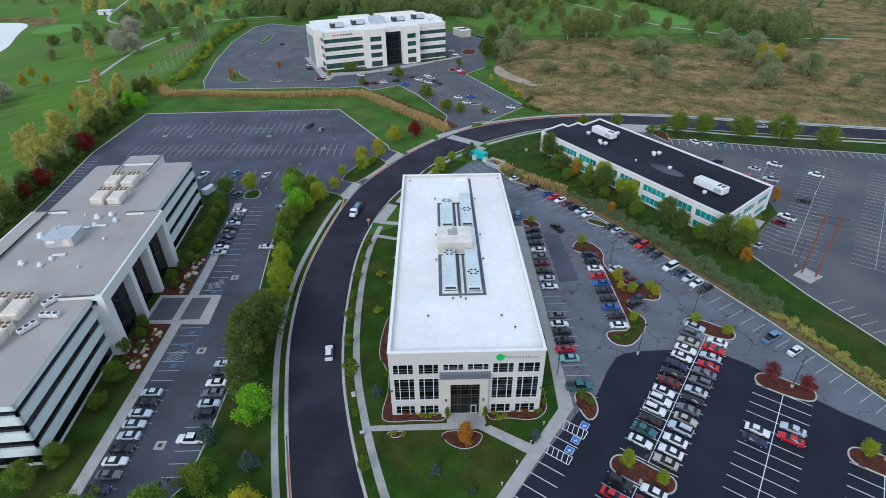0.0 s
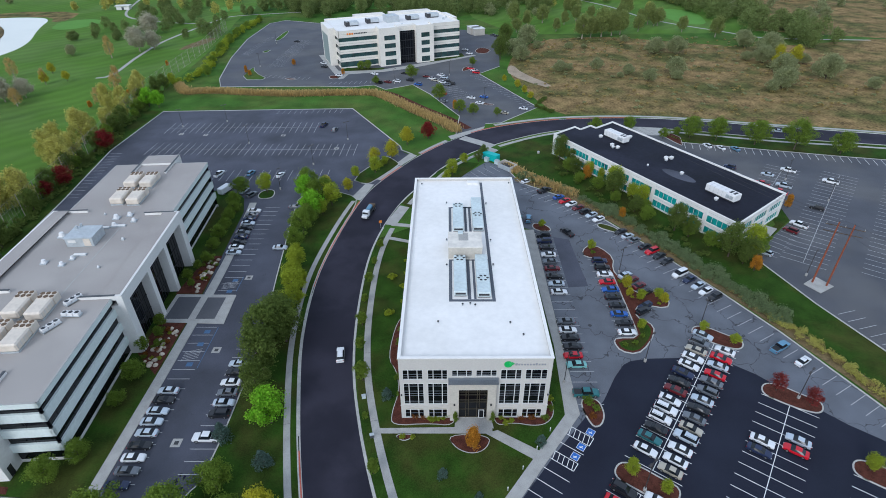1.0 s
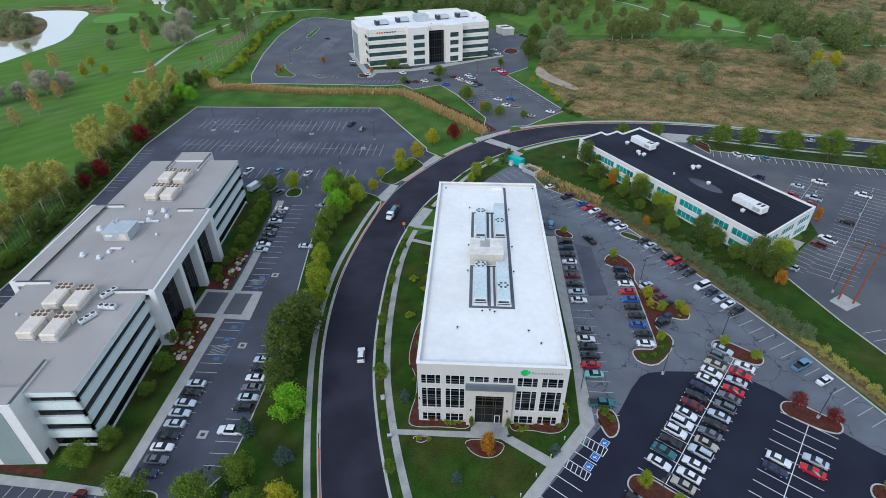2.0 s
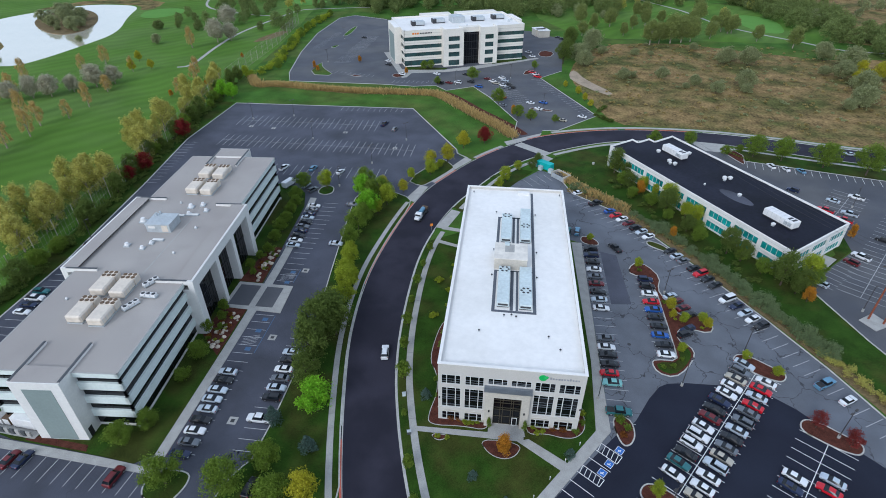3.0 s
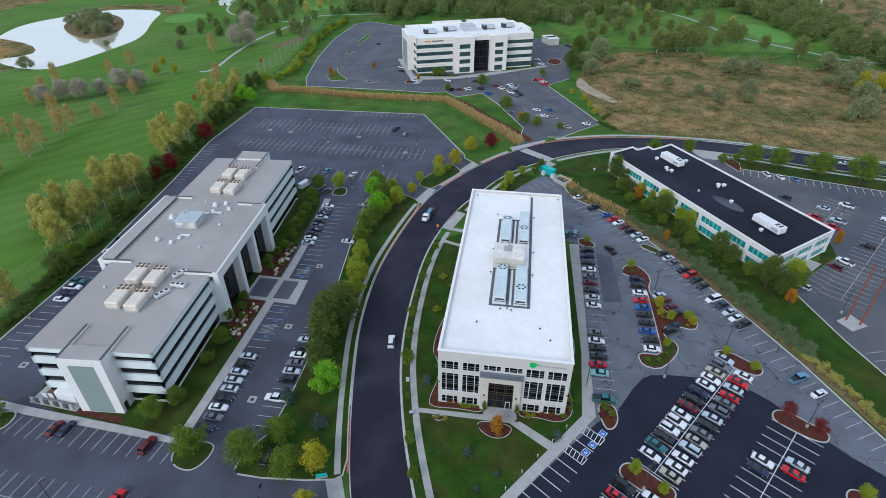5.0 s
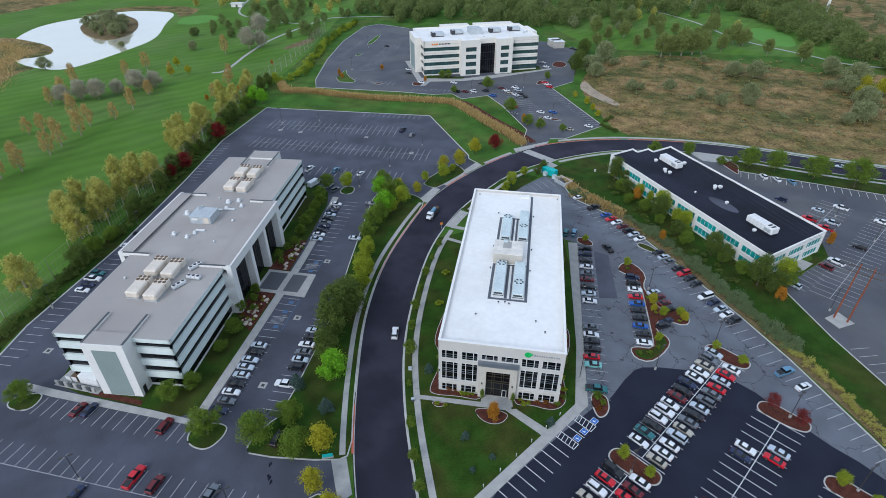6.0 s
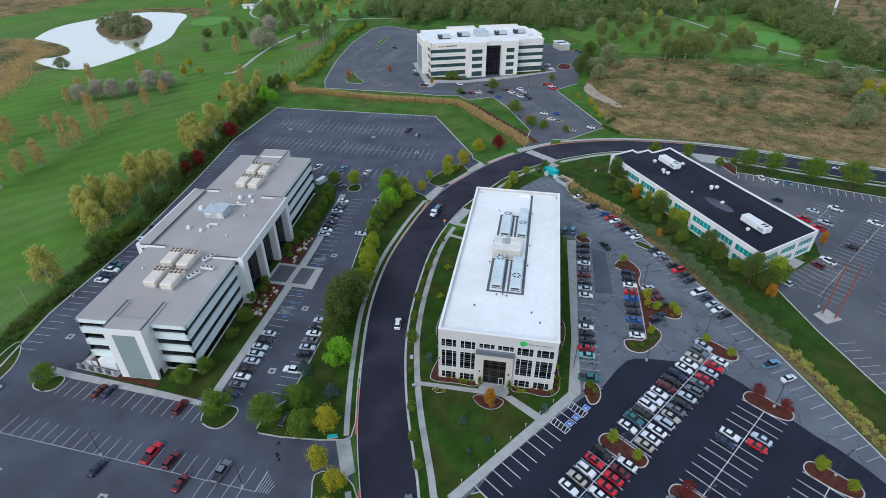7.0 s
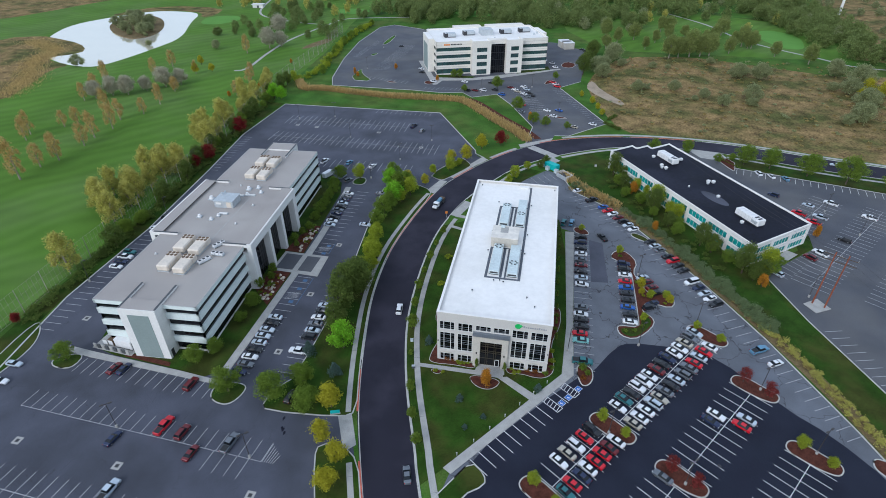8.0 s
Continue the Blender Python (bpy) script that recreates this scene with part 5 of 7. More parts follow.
g = part("atrium_glass", box(35.5, 46, -1.6, -1.5, 0, 18.6), "glass", office_d, "tall dark atrium glass")
for k in range(1, 7):
    part("mullion", box(35.5 + 10.5 * k / 7 - 0.06, 35.5 + 10.5 * k / 7 + 0.06, -1.7, -1.6, 0, 18.6), "black", g)
for k in range(1, 5):
    part("glazing_bar", box(35.5, 46, -1.72, -1.6, 4.4 * k - 0.2, 4.4 * k + 0.1), "black", g)
part("atrium_beam", box(35.5, 46, -1.6, 3, 18.6, DH + 0.4), "cream_wall", office_d)
for a, b, c, d in ((-4, 0.0, 9, 30), (DW, DW + 3, 12, 30)):
    part("side_tower", box(a, b, c, d, 0, DH + 0.3), "cream_wall", office_d)
    part("tower_roof", box(a + 0.4, b - 0.4, c + 0.4, d - 0.4, DH + 0.3, DH + 0.33), "membrane", office_d)
part("tower_panel", box(-4.06, -4.0, 11.5, 27.5, 0.5, 17), "sage", office_d)
part("back_tower", box(20, 40, DD, DD + 7, 0, DH + 0.4), "cream_wall", office_d)
part("back_tower", box(44, 72, DD, DD + 7, 0, DH + 0.4), "cream_wall", office_d)
for k in range(3):
    part("sign_letter", box(5 + k * 1.4, 6.1 + k * 1.4, -0.12, 0, 18.6, 19.6, bevel=0.05), "orange", office_d)
for k in range(8):
    part("sign_letter", box(9.6 + k * 0.95, 10.3 + k * 0.95, -0.12, 0, 18.8, 19.5, bevel=0.05), "grille", office_d)


def d_roof(u, v):
    a = radians(DA)
    return pose(DO[0] + u * math.cos(a) - v * math.sin(a), DO[1] + u * math.sin(a) + v * math.cos(a), DH - 0.6, 0, 0, DA)


for u, v in ((12, 16), (26, 20), (52, 20), (66, 22)):
    w = thing("rooftop_air_unit", "grey rooftop air unit with dark fan end", "air conditioner", d_roof(u, v), "grey roof units")
    part("base_rail", box(-3.8, 3.8, -2.1, 2.1, 0, 0.4), "grille", w)
    part("body", box(-1.6, 4.0, -2.2, 2.2, 0.4, 2.6, bevel=0.3), "metal", w)
    part("condenser", box(-4.0, -1.6, -2.2, 2.2, 0.4, 2.5, bevel=0.05), "grille", w)
    for k in (-1.1, 1.1):
        part("fan", cyl(-2.8, k, 2.5, 2.65, 0.8, n=12), "metal", w)
w = thing("roof_penthouse", "grey metal plant housing on white roof", "roof housing", d_roof(38, 20))
part("wall", box(-4, 4, -4.5, 4.5, 0, 3.6, bevel=0.05), "metal", w)
part("vent", cyl(0, -2, 3.6, 4.0, 0.9, n=12), "hvac", w)
for u, v in ((40, 4), (70, 12), (73, 15)):
    v2 = thing("roof_ventilator", "small grey metal roof ventilator", "vent", d_roof(u, v))
    part("curb", box(-0.7, 0.7, -0.7, 0.7, 0, 0.4), "metal", v2)
    part("hood", cyl(0, 0, 0.4, 1.2, 0.7, 0.5, n=10), "metal", v2)
structure("sidewalk", prism([(-74, 287), (-52, 233), (-49.5, 234.5), (-48, 243), (-28.8, 247.5), (-13, 255), (15.4, 275.5), (27, 284), (26, 286), (-30, 252), (-55, 250), (-70, 288)], 0, 0.13), "concrete", "concrete walk before the far block", "sidewalk")
structure("lawn", prism([(-53, 249), (-30, 252), (-28, 256), (-54, 256)], 0, 0.15), "lawn", "planted strip before the far block")
structure("lawn", prism([(-2, 268), (20, 282), (18, 290), (-2, 276)], 0, 0.15), "lawn", "planted strip before the far block")
for pts in ([(-108, 233), (-108.5, 262), (-104, 248), (-91, 232.5)], [(-114, 297), (-109, 304), (-110, 294)], [(-114.5, 328), (-110, 332), (-111, 362), (-114, 360)], [(-79, 231.5), (-75, 234), (-84, 236)],
            [(17, 247), (22, 251), (25, 256), (19, 258)], [(20, 190), (31, 187), (32, 189), (21, 192)], [(26, 292), (34, 288), (38, 300), (30, 306)], [(-57, 233), (-51, 236), (-53, 241), (-59, 240)]):
    island(pts, "rough" if pts[0][0] < -100 else "mulch", "planted_island", soft=1, label="kerbed planted island in the far lot")


# ---- vehicles ----
# stations along the length: x, half width, shoulder height, top height, top half width; then glass spans
CARS = {
    "sedan": ([(-2.35, 0.76, 0.80, 0.86, 0.62), (-2.2, 0.86, 0.94, 1.00, 0.70), (-1.62, 0.90, 0.97, 1.03, 0.74), (-0.95, 0.91, 0.97, 1.42, 0.60), (0.25, 0.91, 0.95, 1.45, 0.62), (1.02, 0.90, 0.93, 1.00, 0.74), (2.05, 0.85, 0.80, 0.85, 0.68),
               (2.36, 0.72, 0.60, 0.66, 0.58)], 2, 3, 4, 5, 0.33, (-1.42, 1.42), "sedan"),
    "suv": ([(-2.3, 0.84, 0.95, 1.02, 0.70), (-2.2, 0.92, 1.08, 1.14, 0.76), (-2.15, 0.92, 1.10, 1.16, 0.78), (-1.85, 0.93, 1.10, 1.70, 0.66), (0.35, 0.93, 1.08, 1.74, 0.68), (1.0, 0.93, 1.06, 1.14, 0.78), (2.08, 0.88, 0.98, 1.03, 0.74),
             (2.36, 0.76, 0.72, 0.78, 0.64)], 2, 3, 4, 5, 0.37, (-1.4, 1.42), "sport utility vehicle"),
    "pickup": ([(-2.85, 0.88, 0.95, 1.0, 0.80), (-2.75, 0.95, 1.06, 1.10, 0.86), (-0.95, 0.96, 1.08, 1.12, 0.86), (-0.75, 0.96, 1.08, 1.78, 0.68), (0.75, 0.96, 1.08, 1.82, 0.70), (1.4, 0.96, 1.08, 1.16, 0.80), (2.55, 0.92, 1.02, 1.08, 0.78),
                (2.85, 0.80, 0.78, 0.84, 0.68)], 2, 3, 4, 5, 0.4, (-1.75, 1.85), "pickup truck"),
    "van": ([(-2.45, 0.88, 1.05, 1.12, 0.74), (-2.38, 0.96, 1.15, 1.22, 0.80), (-2.34, 0.96, 1.16, 1.25, 0.82), (-2.15, 0.97, 1.15, 1.90, 0.74), (0.75, 0.97, 1.10, 1.95, 0.74), (1.55, 0.96, 1.04, 1.12, 0.80), (2.2, 0.90, 0.92, 0.98, 0.74),
             (2.5, 0.78, 0.70, 0.76, 0.64)], 2, 3, 4, 5, 0.36, (-1.5, 1.6), "van"),
}
CAR_WORDS = {"sedan": "sedan", "suv": "sport utility car", "pickup": "pickup truck", "van": "van"}
SHARED = {}


def car_shell(kind):
    """The body of a car and its panes, lofted from its stations; the panes' faces are left out of the body."""
    st, r0, r1, f0, f1, _, _, _ = CARS[kind]
    rings = []
    for x, w, zs, zt, tw in st:
        half = [(w * 0.90, 0.22), (w, 0.40), (w, (0.4 + zs) / 2 + 0.05), (w * 0.95, zs), (tw, zt - 0.05), (tw * 0.78, zt)]
        rings.append([(x, y, z) for y, z in half] + [(x, -y, z) for y, z in reversed(half)])
    n = len(rings[0])
    out = {k: ([], []) for k in ("body", "windshield", "rear_window", "side_window_l", "side_window_r")}

    def quad(key, pts):
        v, f = out[key]
        f.append(tuple(range(len(v), len(v) + len(pts))))
        v.extend(pts)

    for i in range(len(rings) - 1):
        for k in range(n):
            a, b = rings[i], rings[i + 1]
            pts = [a[k], b[k], b[(k + 1) % n], a[(k + 1) % n]]
            key = "body"
            if i == r0 and k in (4, 5, 6):
                key = "rear_window"
            if i == f0 and k in (4, 5, 6):
                key = "windshield"
            if r0 <= i <= f0 and k == 3:
                key = "side_window_l"
            if r0 <= i <= f0 and k == 7:
                key = "side_window_r"
            quad(key, pts)
    quad("body", rings[0][::-1])
    quad("body", rings[-1])
    return out


def raw(name, verts, faces, mat, smooth=False, merge=True):
    me = bpy.data.meshes.new(name)
    me.from_pydata(verts, [], faces)
    if merge:
        bm = bmesh.new()
        bm.from_mesh(me)
        bmesh.ops.remove_doubles(bm, verts=bm.verts, dist=0.001)
        bmesh.ops.recalc_face_normals(bm, faces=bm.faces)
        bm.to_mesh(me)
        bm.free()
    me.materials.append(M[mat])
    if smooth:
        me.polygons.foreach_set("use_smooth", [True] * len(me.polygons))
    return me


def car_parts(kind, tint):
    if (kind, tint) in SHARED:
        return SHARED[kind, tint]
    if kind not in SHARED:
        sh = car_shell(kind)
        SHARED[kind] = sh
        for k in ("windshield", "rear_window", "side_window_l", "side_window_r"):
            SHARED[kind, k] = raw("side_window" if "side" in k else k, *sh[k], "car_glass")
    r = CARS[kind][5]
    if "tyre" not in SHARED:
        SHARED["tyre"] = mesh_of(cyl(0, 0, -0.11, 0.11, 1, n=14, m=pose(0, 0, 0, 90)), "tyre")
        SHARED["tyre"].materials.append(M["tyre"])
        SHARED["rim"] = mesh_of(cyl(0, 0, -0.12, 0.12, 0.62, n=10, m=pose(0, 0, 0, 90)), "rim")
        SHARED["rim"].materials.append(M["rim"])
        for nm, mt in (("headlight", "headlight"), ("taillight", "taillight"), ("mirror", "black"), ("bumper", "black")):
            SHARED[nm] = mesh_of(box(-0.5, 0.5, -0.5, 0.5, -0.5, 0.5, bevel=0.08), nm)
            SHARED[nm].materials.append(M[mt])
    SHARED[kind, tint] = raw("body", *SHARED[kind]["body"], "car_" + tint)
    return SHARED[kind, tint]


def child(name, me, parent, m):
    ob = new(name, me)
    ob.parent = parent
    ob.matrix_basis = m
    return ob


PROTO = {}


def car(kind, tint, x, y, heading, group="parked cars", z=0.03, words="", far=False):
    m = pose(x, y, z, 0, 0, heading) @ Matrix.Scale(0.95, 4)
    key = (kind, tint, words, far)
    if key in PROTO:
        return copy_thing(PROTO[key], m)
    st, _, _, _, _, r, axles, _ = CARS[kind]
    body = car_parts(kind, tint)
    c = thing({"sedan": "sedan_car", "suv": "suv_car", "pickup": "pickup_truck", "van": "van"}[kind], words or PAINT[tint][0] + " parked " + CAR_WORDS[kind] + " standing on asphalt", "pickup" if kind == "pickup" else "van" if kind == "van" else "car", m, group)
    child("body", body, c, Matrix())
    for k in ("windshield", "rear_window", "side_window_l", "side_window_r"):
        child("side_window" if "side" in k else k, SHARED[kind, k], c, Matrix())
    w = max(s[1] for s in st)
    for ax in axles:
        for s in (-1, 1):
            wh = child("wheel", SHARED["tyre"], c, Matrix.Translation((ax, s * (w - 0.09), r)) @ Matrix.Diagonal((r, 1, r, 1)))
            if not far:
                child("rim", SHARED["rim"], wh, Matrix())
    f, b = st[-1], st[0]
    for s in () if far else (-1, 1):
        child("headlight", SHARED["headlight"], c, Matrix.Translation((f[0] - 0.12, s * f[1] * 0.86, f[2] - 0.02)) @ Matrix.Diagonal((0.3, 0.3, 0.14, 1)))
        child("taillight", SHARED["taillight"], c, Matrix.Translation((b[0] + 0.06, s * b[1] * 0.9, b[2] - 0.05)) @ Matrix.Diagonal((0.2, 0.24, 0.2, 1)))
    if kind == "pickup":
        part("cargo_bed", box(-2.68, -1.0, -0.78, 0.78, 1.10, 1.13), "black", c, "open black cargo bed")
    if kind == "suv":
        for s in (-0.55, 0.55):
            part("roof_rail", box(-1.6, 0.1, s - 0.02, s + 0.02, 1.74, 1.79), "black", c)
    PROTO[key] = c
    return c


rnd = random.Random(7)


def row(p, q, spec, heading, group, flip=0.5):
    """Cars from p to q, one letter a stall ('.' empty); capitals are taller cars, a letter after '+' a pickup, after '*' a van."""
    cells, kind = [], None
    for ch in spec:
        if ch in "+*":
            kind = "pickup" if ch == "+" else "van"
            continue
        cells.append((ch, kind))
        kind = None
    n = len(cells)
    for i, (ch, kd) in enumerate(cells):
        if ch == ".":
            continue
        s = i / max(1, n - 1)
        x, y = p[0] + (q[0] - p[0]) * s, p[1] + (q[1] - p[1]) * s
        kd = kd or ("suv" if ch.isupper() else "sedan")
        turn = 180 if rnd.random() < flip else 0
        car(kd, ch.lower(), x + rnd.uniform(-0.2, 0.2), y + rnd.uniform(-0.15, 0.15), heading + turn + rnd.uniform(-1.5, 1.5), group)


NANG = math.degrees(math.atan2(LN.y, LN.x))
row(lot(32, -2.7), lot(-6.4, -2.7), "sGtwwnkdwWWkew", NANG, "cars in the black lot", 0.3)
row(lot(29.5, 2.6), lot(-8.2, 2.6), "wrsrgGskgtSwwt"[:14], NANG, "cars in the black lot", 0.7)
row(lot(-16.8, -2.7), lot(-28.6, -2.7), "KrWtw", NANG, "cars in the black lot", 0.3)
row(lot(-15, 2.6), lot(-33.6, 2.6), "wdrrwnre", NANG, "cars in the black lot", 0.7)
for n, s, t in ((14.3, 8.6, "w"), (14.3, 5.9, "n"), (19.7, 12.6, "s"), (19.7, 9.9, "r"), (14.3, -15.6, "g")):
    x, y = lot(s, n)
    car("sedan", t, x, y, NANG + (0 if t in "wn" else 180), "cars in the black lot")
row((37.6, 66.2), (37.7, 38.4), "KNkwgdksw", 0, "cars beside the white building")
row((37.3, 26.8), (36.9, 12.4), "gwkkra", 0, "cars beside the white building")
car("pickup", "e", 37.4, 4.5, 0, "cars beside the white building")
car("suv", "e", 31.6, 75.6, 80, "cars beside the white building")
car("suv", "c", 34.5, 76, 80, "cars beside the white building")
row((51.3, 52.6), (51.0, 23.1), "NKwrbkkbkw", 0, "cars by the long island", 0.3)
HANG = 31.0
row((56.6, 45.9), (60.2, 38.4), "sddk", HANG, "cars by the long island")
row((58.2, 32.9), (56.9, 30.6), "nK", HANG, "cars by the long island")
row((46.4, 90.6), (56.6, 75.8), "brwdKsw", HANG, "cars along the hedge")
car("sedan", "w", 37.1, 102.8, HANG, "cars along the hedge")
car("pickup", "k", 42.5, 95.5, HANG, "cars along the hedge")
row((61.6, 68.1), (64.3, 63.5), "ksg", HANG, "cars along the hedge")
row((66.2, 60.0), (70, 52.2), "kRkk", HANG, "cars along the hedge")
row((71.8, 46.2), (77, 36.2), "*wnswK", HANG, "cars along the hedge")
car("pickup", "c", 84.1, 18, HANG, "cars along the hedge")
car("sedan", "w", 86.9, 13.6, HANG, "cars along the hedge")
car("pickup", "k", 45.2, 67.8, 118, "cars beside the white building")
row((-49.3, 5.3), (-48.9, -13.7), "skssskwg", 0, "cars beside the banded block", 0.2)
row((-49.2, -16.3), (-49.2, -16.3), "n", 0, "cars beside the banded block", 0.2)
row((-37.3, 13), (-36.6, -0.7), "skwgsK", 0, "cars beside the banded block", 0.8)
car("pickup", "w", -37, -6.5, 180, "cars beside the banded block")
row((-54.4, 82), (-53.2, 57.2), "wgnskgnkws", 0, "cars beside the banded block", 0.2)
car("sedan", "s", -40.2, 59.8, 0, "cars beside the banded block")
car("sedan", "g", -41.5, 84.4, 0, "cars beside the banded block")
for k, t, x, y, h in (("pickup", "w", -75.7, 109.8, 75), ("suv", "c", -64.1, 110.4, 78), ("sedan", "w", -52.7, 108.9, 72), ("sedan", "s", -62.2, 96.4, 70), ("suv", "g", -58.6, 93.2, 60), ("pickup", "n", -46.4, 160, 75),
                      ("suv", "g", -40.5, 154.3, 80), ("sedan", "s", -108, -25.3, 0), ("sedan", "w", -106.6, -31, 0), ("sedan", "d", -81.3, -21.6, 83), ("sedan", "n", -78.7, -21.3, 83), ("suv", "d", -58.8, -22.6, 84),
                      ("sedan", "n", -66.8, -40.6, 84), ("pickup", "r", -57.6, -35.2, 84), ("suv", "d", -52.4, -36, 84), ("sedan", "d", -47.4, -40.6, 84), ("pickup", "g", -40.3, -36.6, 84), ("pickup", "s", -58.9, -52, 84),
                      ("suv", "e", -113.2, 26.8, 2), ("pickup", "w", -112.8, 24, 2), ("sedan", "n", -112.4, 21.2, 2), ("sedan", "w", -112, 18.4, 2), ("sedan", "w", -114.4, 42.5, 2), ("suv", "k", -114.8, 50, 2),
                      ("suv", "k", -32.6, -21.6, 84), ("sedan", "g", 0.5, -36.5, 109)):
    car(k, t, x, y, h, "cars near the banded block")
for k, t, x, y, h in (("suv", "w", 114.2, 134.4, 105), ("sedan", "w", 118.9, 132.6, 105), ("sedan", "c", 124.1, 131.3, 105), ("suv", "n", 114.6, 114.3, 143), ("sedan", "s", 125.3, 107.6, 143), ("pickup", "w", 134.6, 111, 143),
                      ("pickup", "r", 119.6, 100.2, 143), ("pickup", "s", 126.5, 98.5, 143), ("pickup", "r", 122.7, 94, 143), ("pickup", "w", 144.6, 101.6, 143), ("suv", "k", 129, 82.6, 143), ("suv", "d", 113.2, 68.6, 130),
                      ("pickup", "w", 117.5, 72, 130), ("suv", "s", 99.5, 56.6, 130), ("sedan", "s", 150.5, 150.5, 168)):
    car(k, t, x, y, h, "cars near the dark-roofed block")
DC = [("w", -33, 242), ("K", -28.7, 225), ("d", -24, 226), ("W", -19, 227), ("K", -12, 229), ("B", -7, 221), ("d", -3, 236), ("w", 0, 232), ("o", 2, 228.5), ("W", 5, 238.5), ("s", 7, 233.8), ("w", 6, 225), ("k", 9, 227), ("K", 11, 222), ("g", 8.5, 220.5),
      ("r", 22.5, 252), ("w", 24.3, 248), ("R", 25.4, 243.5), ("w", 20.8, 197.8), ("b", 27.3, 199), ("w", 24.6, 189.5), ("r", 6.5, 205), ("t", 35.6, 175), ("w", 45.2, 181), ("w", 14.8, 305), ("w", 20.5, 298), ("w", 23, 288), ("w", -67, 266), ("k", -65, 258), ("w", -53, 239),
      ("g", 7, 193), ("k", 42, 342), ("k", 44.5, 338), ("k", -97, 325), ("k", -16, 243)]
for t, x, y in DC:
    car("suv" if t.isupper() else "sedan", "t" if t == "o" else t.lower(), x, y, 155 + rnd.uniform(-5, 5), "cars before the far block", far=True)
car("suv", "w", -15.2, 15.6, 98, "cars on the road", words="white sport utility car driving on the road")
# flatbed truck on the road
tk = thing("flatbed_truck", "white-cabbed flatbed truck with a grey tank on the road", "truck", pose(-16.6, 80.5, 0.03, 0, 0, 258))
part("cab", box(1.7, 3.4, -1.05, 1.05, 0.7, 2.5, bevel=0.15), "car_w", tk)
part("hood", box(3.4, 4.6, -0.9, 0.9, 0.7, 1.6, bevel=0.15), "car_w", tk)
part("windshield", box(3.38, 3.44, -0.9, 0.9, 1.65, 2.3), "car_glass", tk)
part("bed", box(-4.0, 1.6, -1.15, 1.15, 0.9, 1.15, bevel=0.03), "grille", tk)
part("tank", cyl(0, 0, -1.5, 1.5, 0.75, n=14, m=pose(-0.2, 0, 1.9, 0, 90)), "car_c", tk)
part("rack", box(-3.8, -2.2, -1.0, 1.0, 1.15, 1.9, bevel=0.05), "rust", tk)
for ax in (3.6, -2.0, -3.1):
    for s in (-1, 1):
        wh = child("wheel", SHARED["tyre"], tk, Matrix.Translation((ax, s * 0.98, 0.5)) @ Matrix.Diagonal((0.5, 1.4, 0.5, 1)))
        child("rim", SHARED["rim"], wh, Matrix())
bt = thing("box_trailer", "white work van with open ladder rack near the block", "van", pose(-68.6, 95.8, 0.03, 0, 0, 70))
part("body", box(-2.8, 2.2, -1.05, 1.05, 0.5, 2.6, bevel=0.15), "car_w", bt)
part("cab", box(2.2, 3.2, -1.0, 1.0, 0.5, 1.9, bevel=0.2), "car_w", bt)
part("windshield", box(2.3, 2.9, -0.85, 0.85, 1.9, 2.3, bevel=0.1), "car_glass", bt)
for ax in (2.2, -1.8):
    for s in (-1, 1):
        wh = child("wheel", SHARED["tyre"], bt, Matrix.Translation((ax, s * 0.95, 0.4)) @ Matrix.Diagonal((0.4, 1, 0.4, 1)))
        child("rim", SHARED["rim"], wh, Matrix())

# ---- trees and shrubs ----


def cards(centres, normals, size, rng):
    """Small leaf sprays, a triangle each, as arrays."""
    n = len(centres)
    t = rng.normal(size=(n, 3))
    t -= normals * np.sum(t * normals, axis=1, keepdims=True)
    t /= np.linalg.norm(t, axis=1, keepdims=True) + 1e-9
    b = np.cross(normals, t)
    s = size * rng.uniform(0.55, 1.4, (n, 1))
    v = np.stack([centres - t * s, centres + t * s * 0.6 - b * s * 0.6, centres + t * s * 0.6 + b * s * 0.6 + normals * s * 0.3], axis=1)
    return v.reshape(-1, 3)


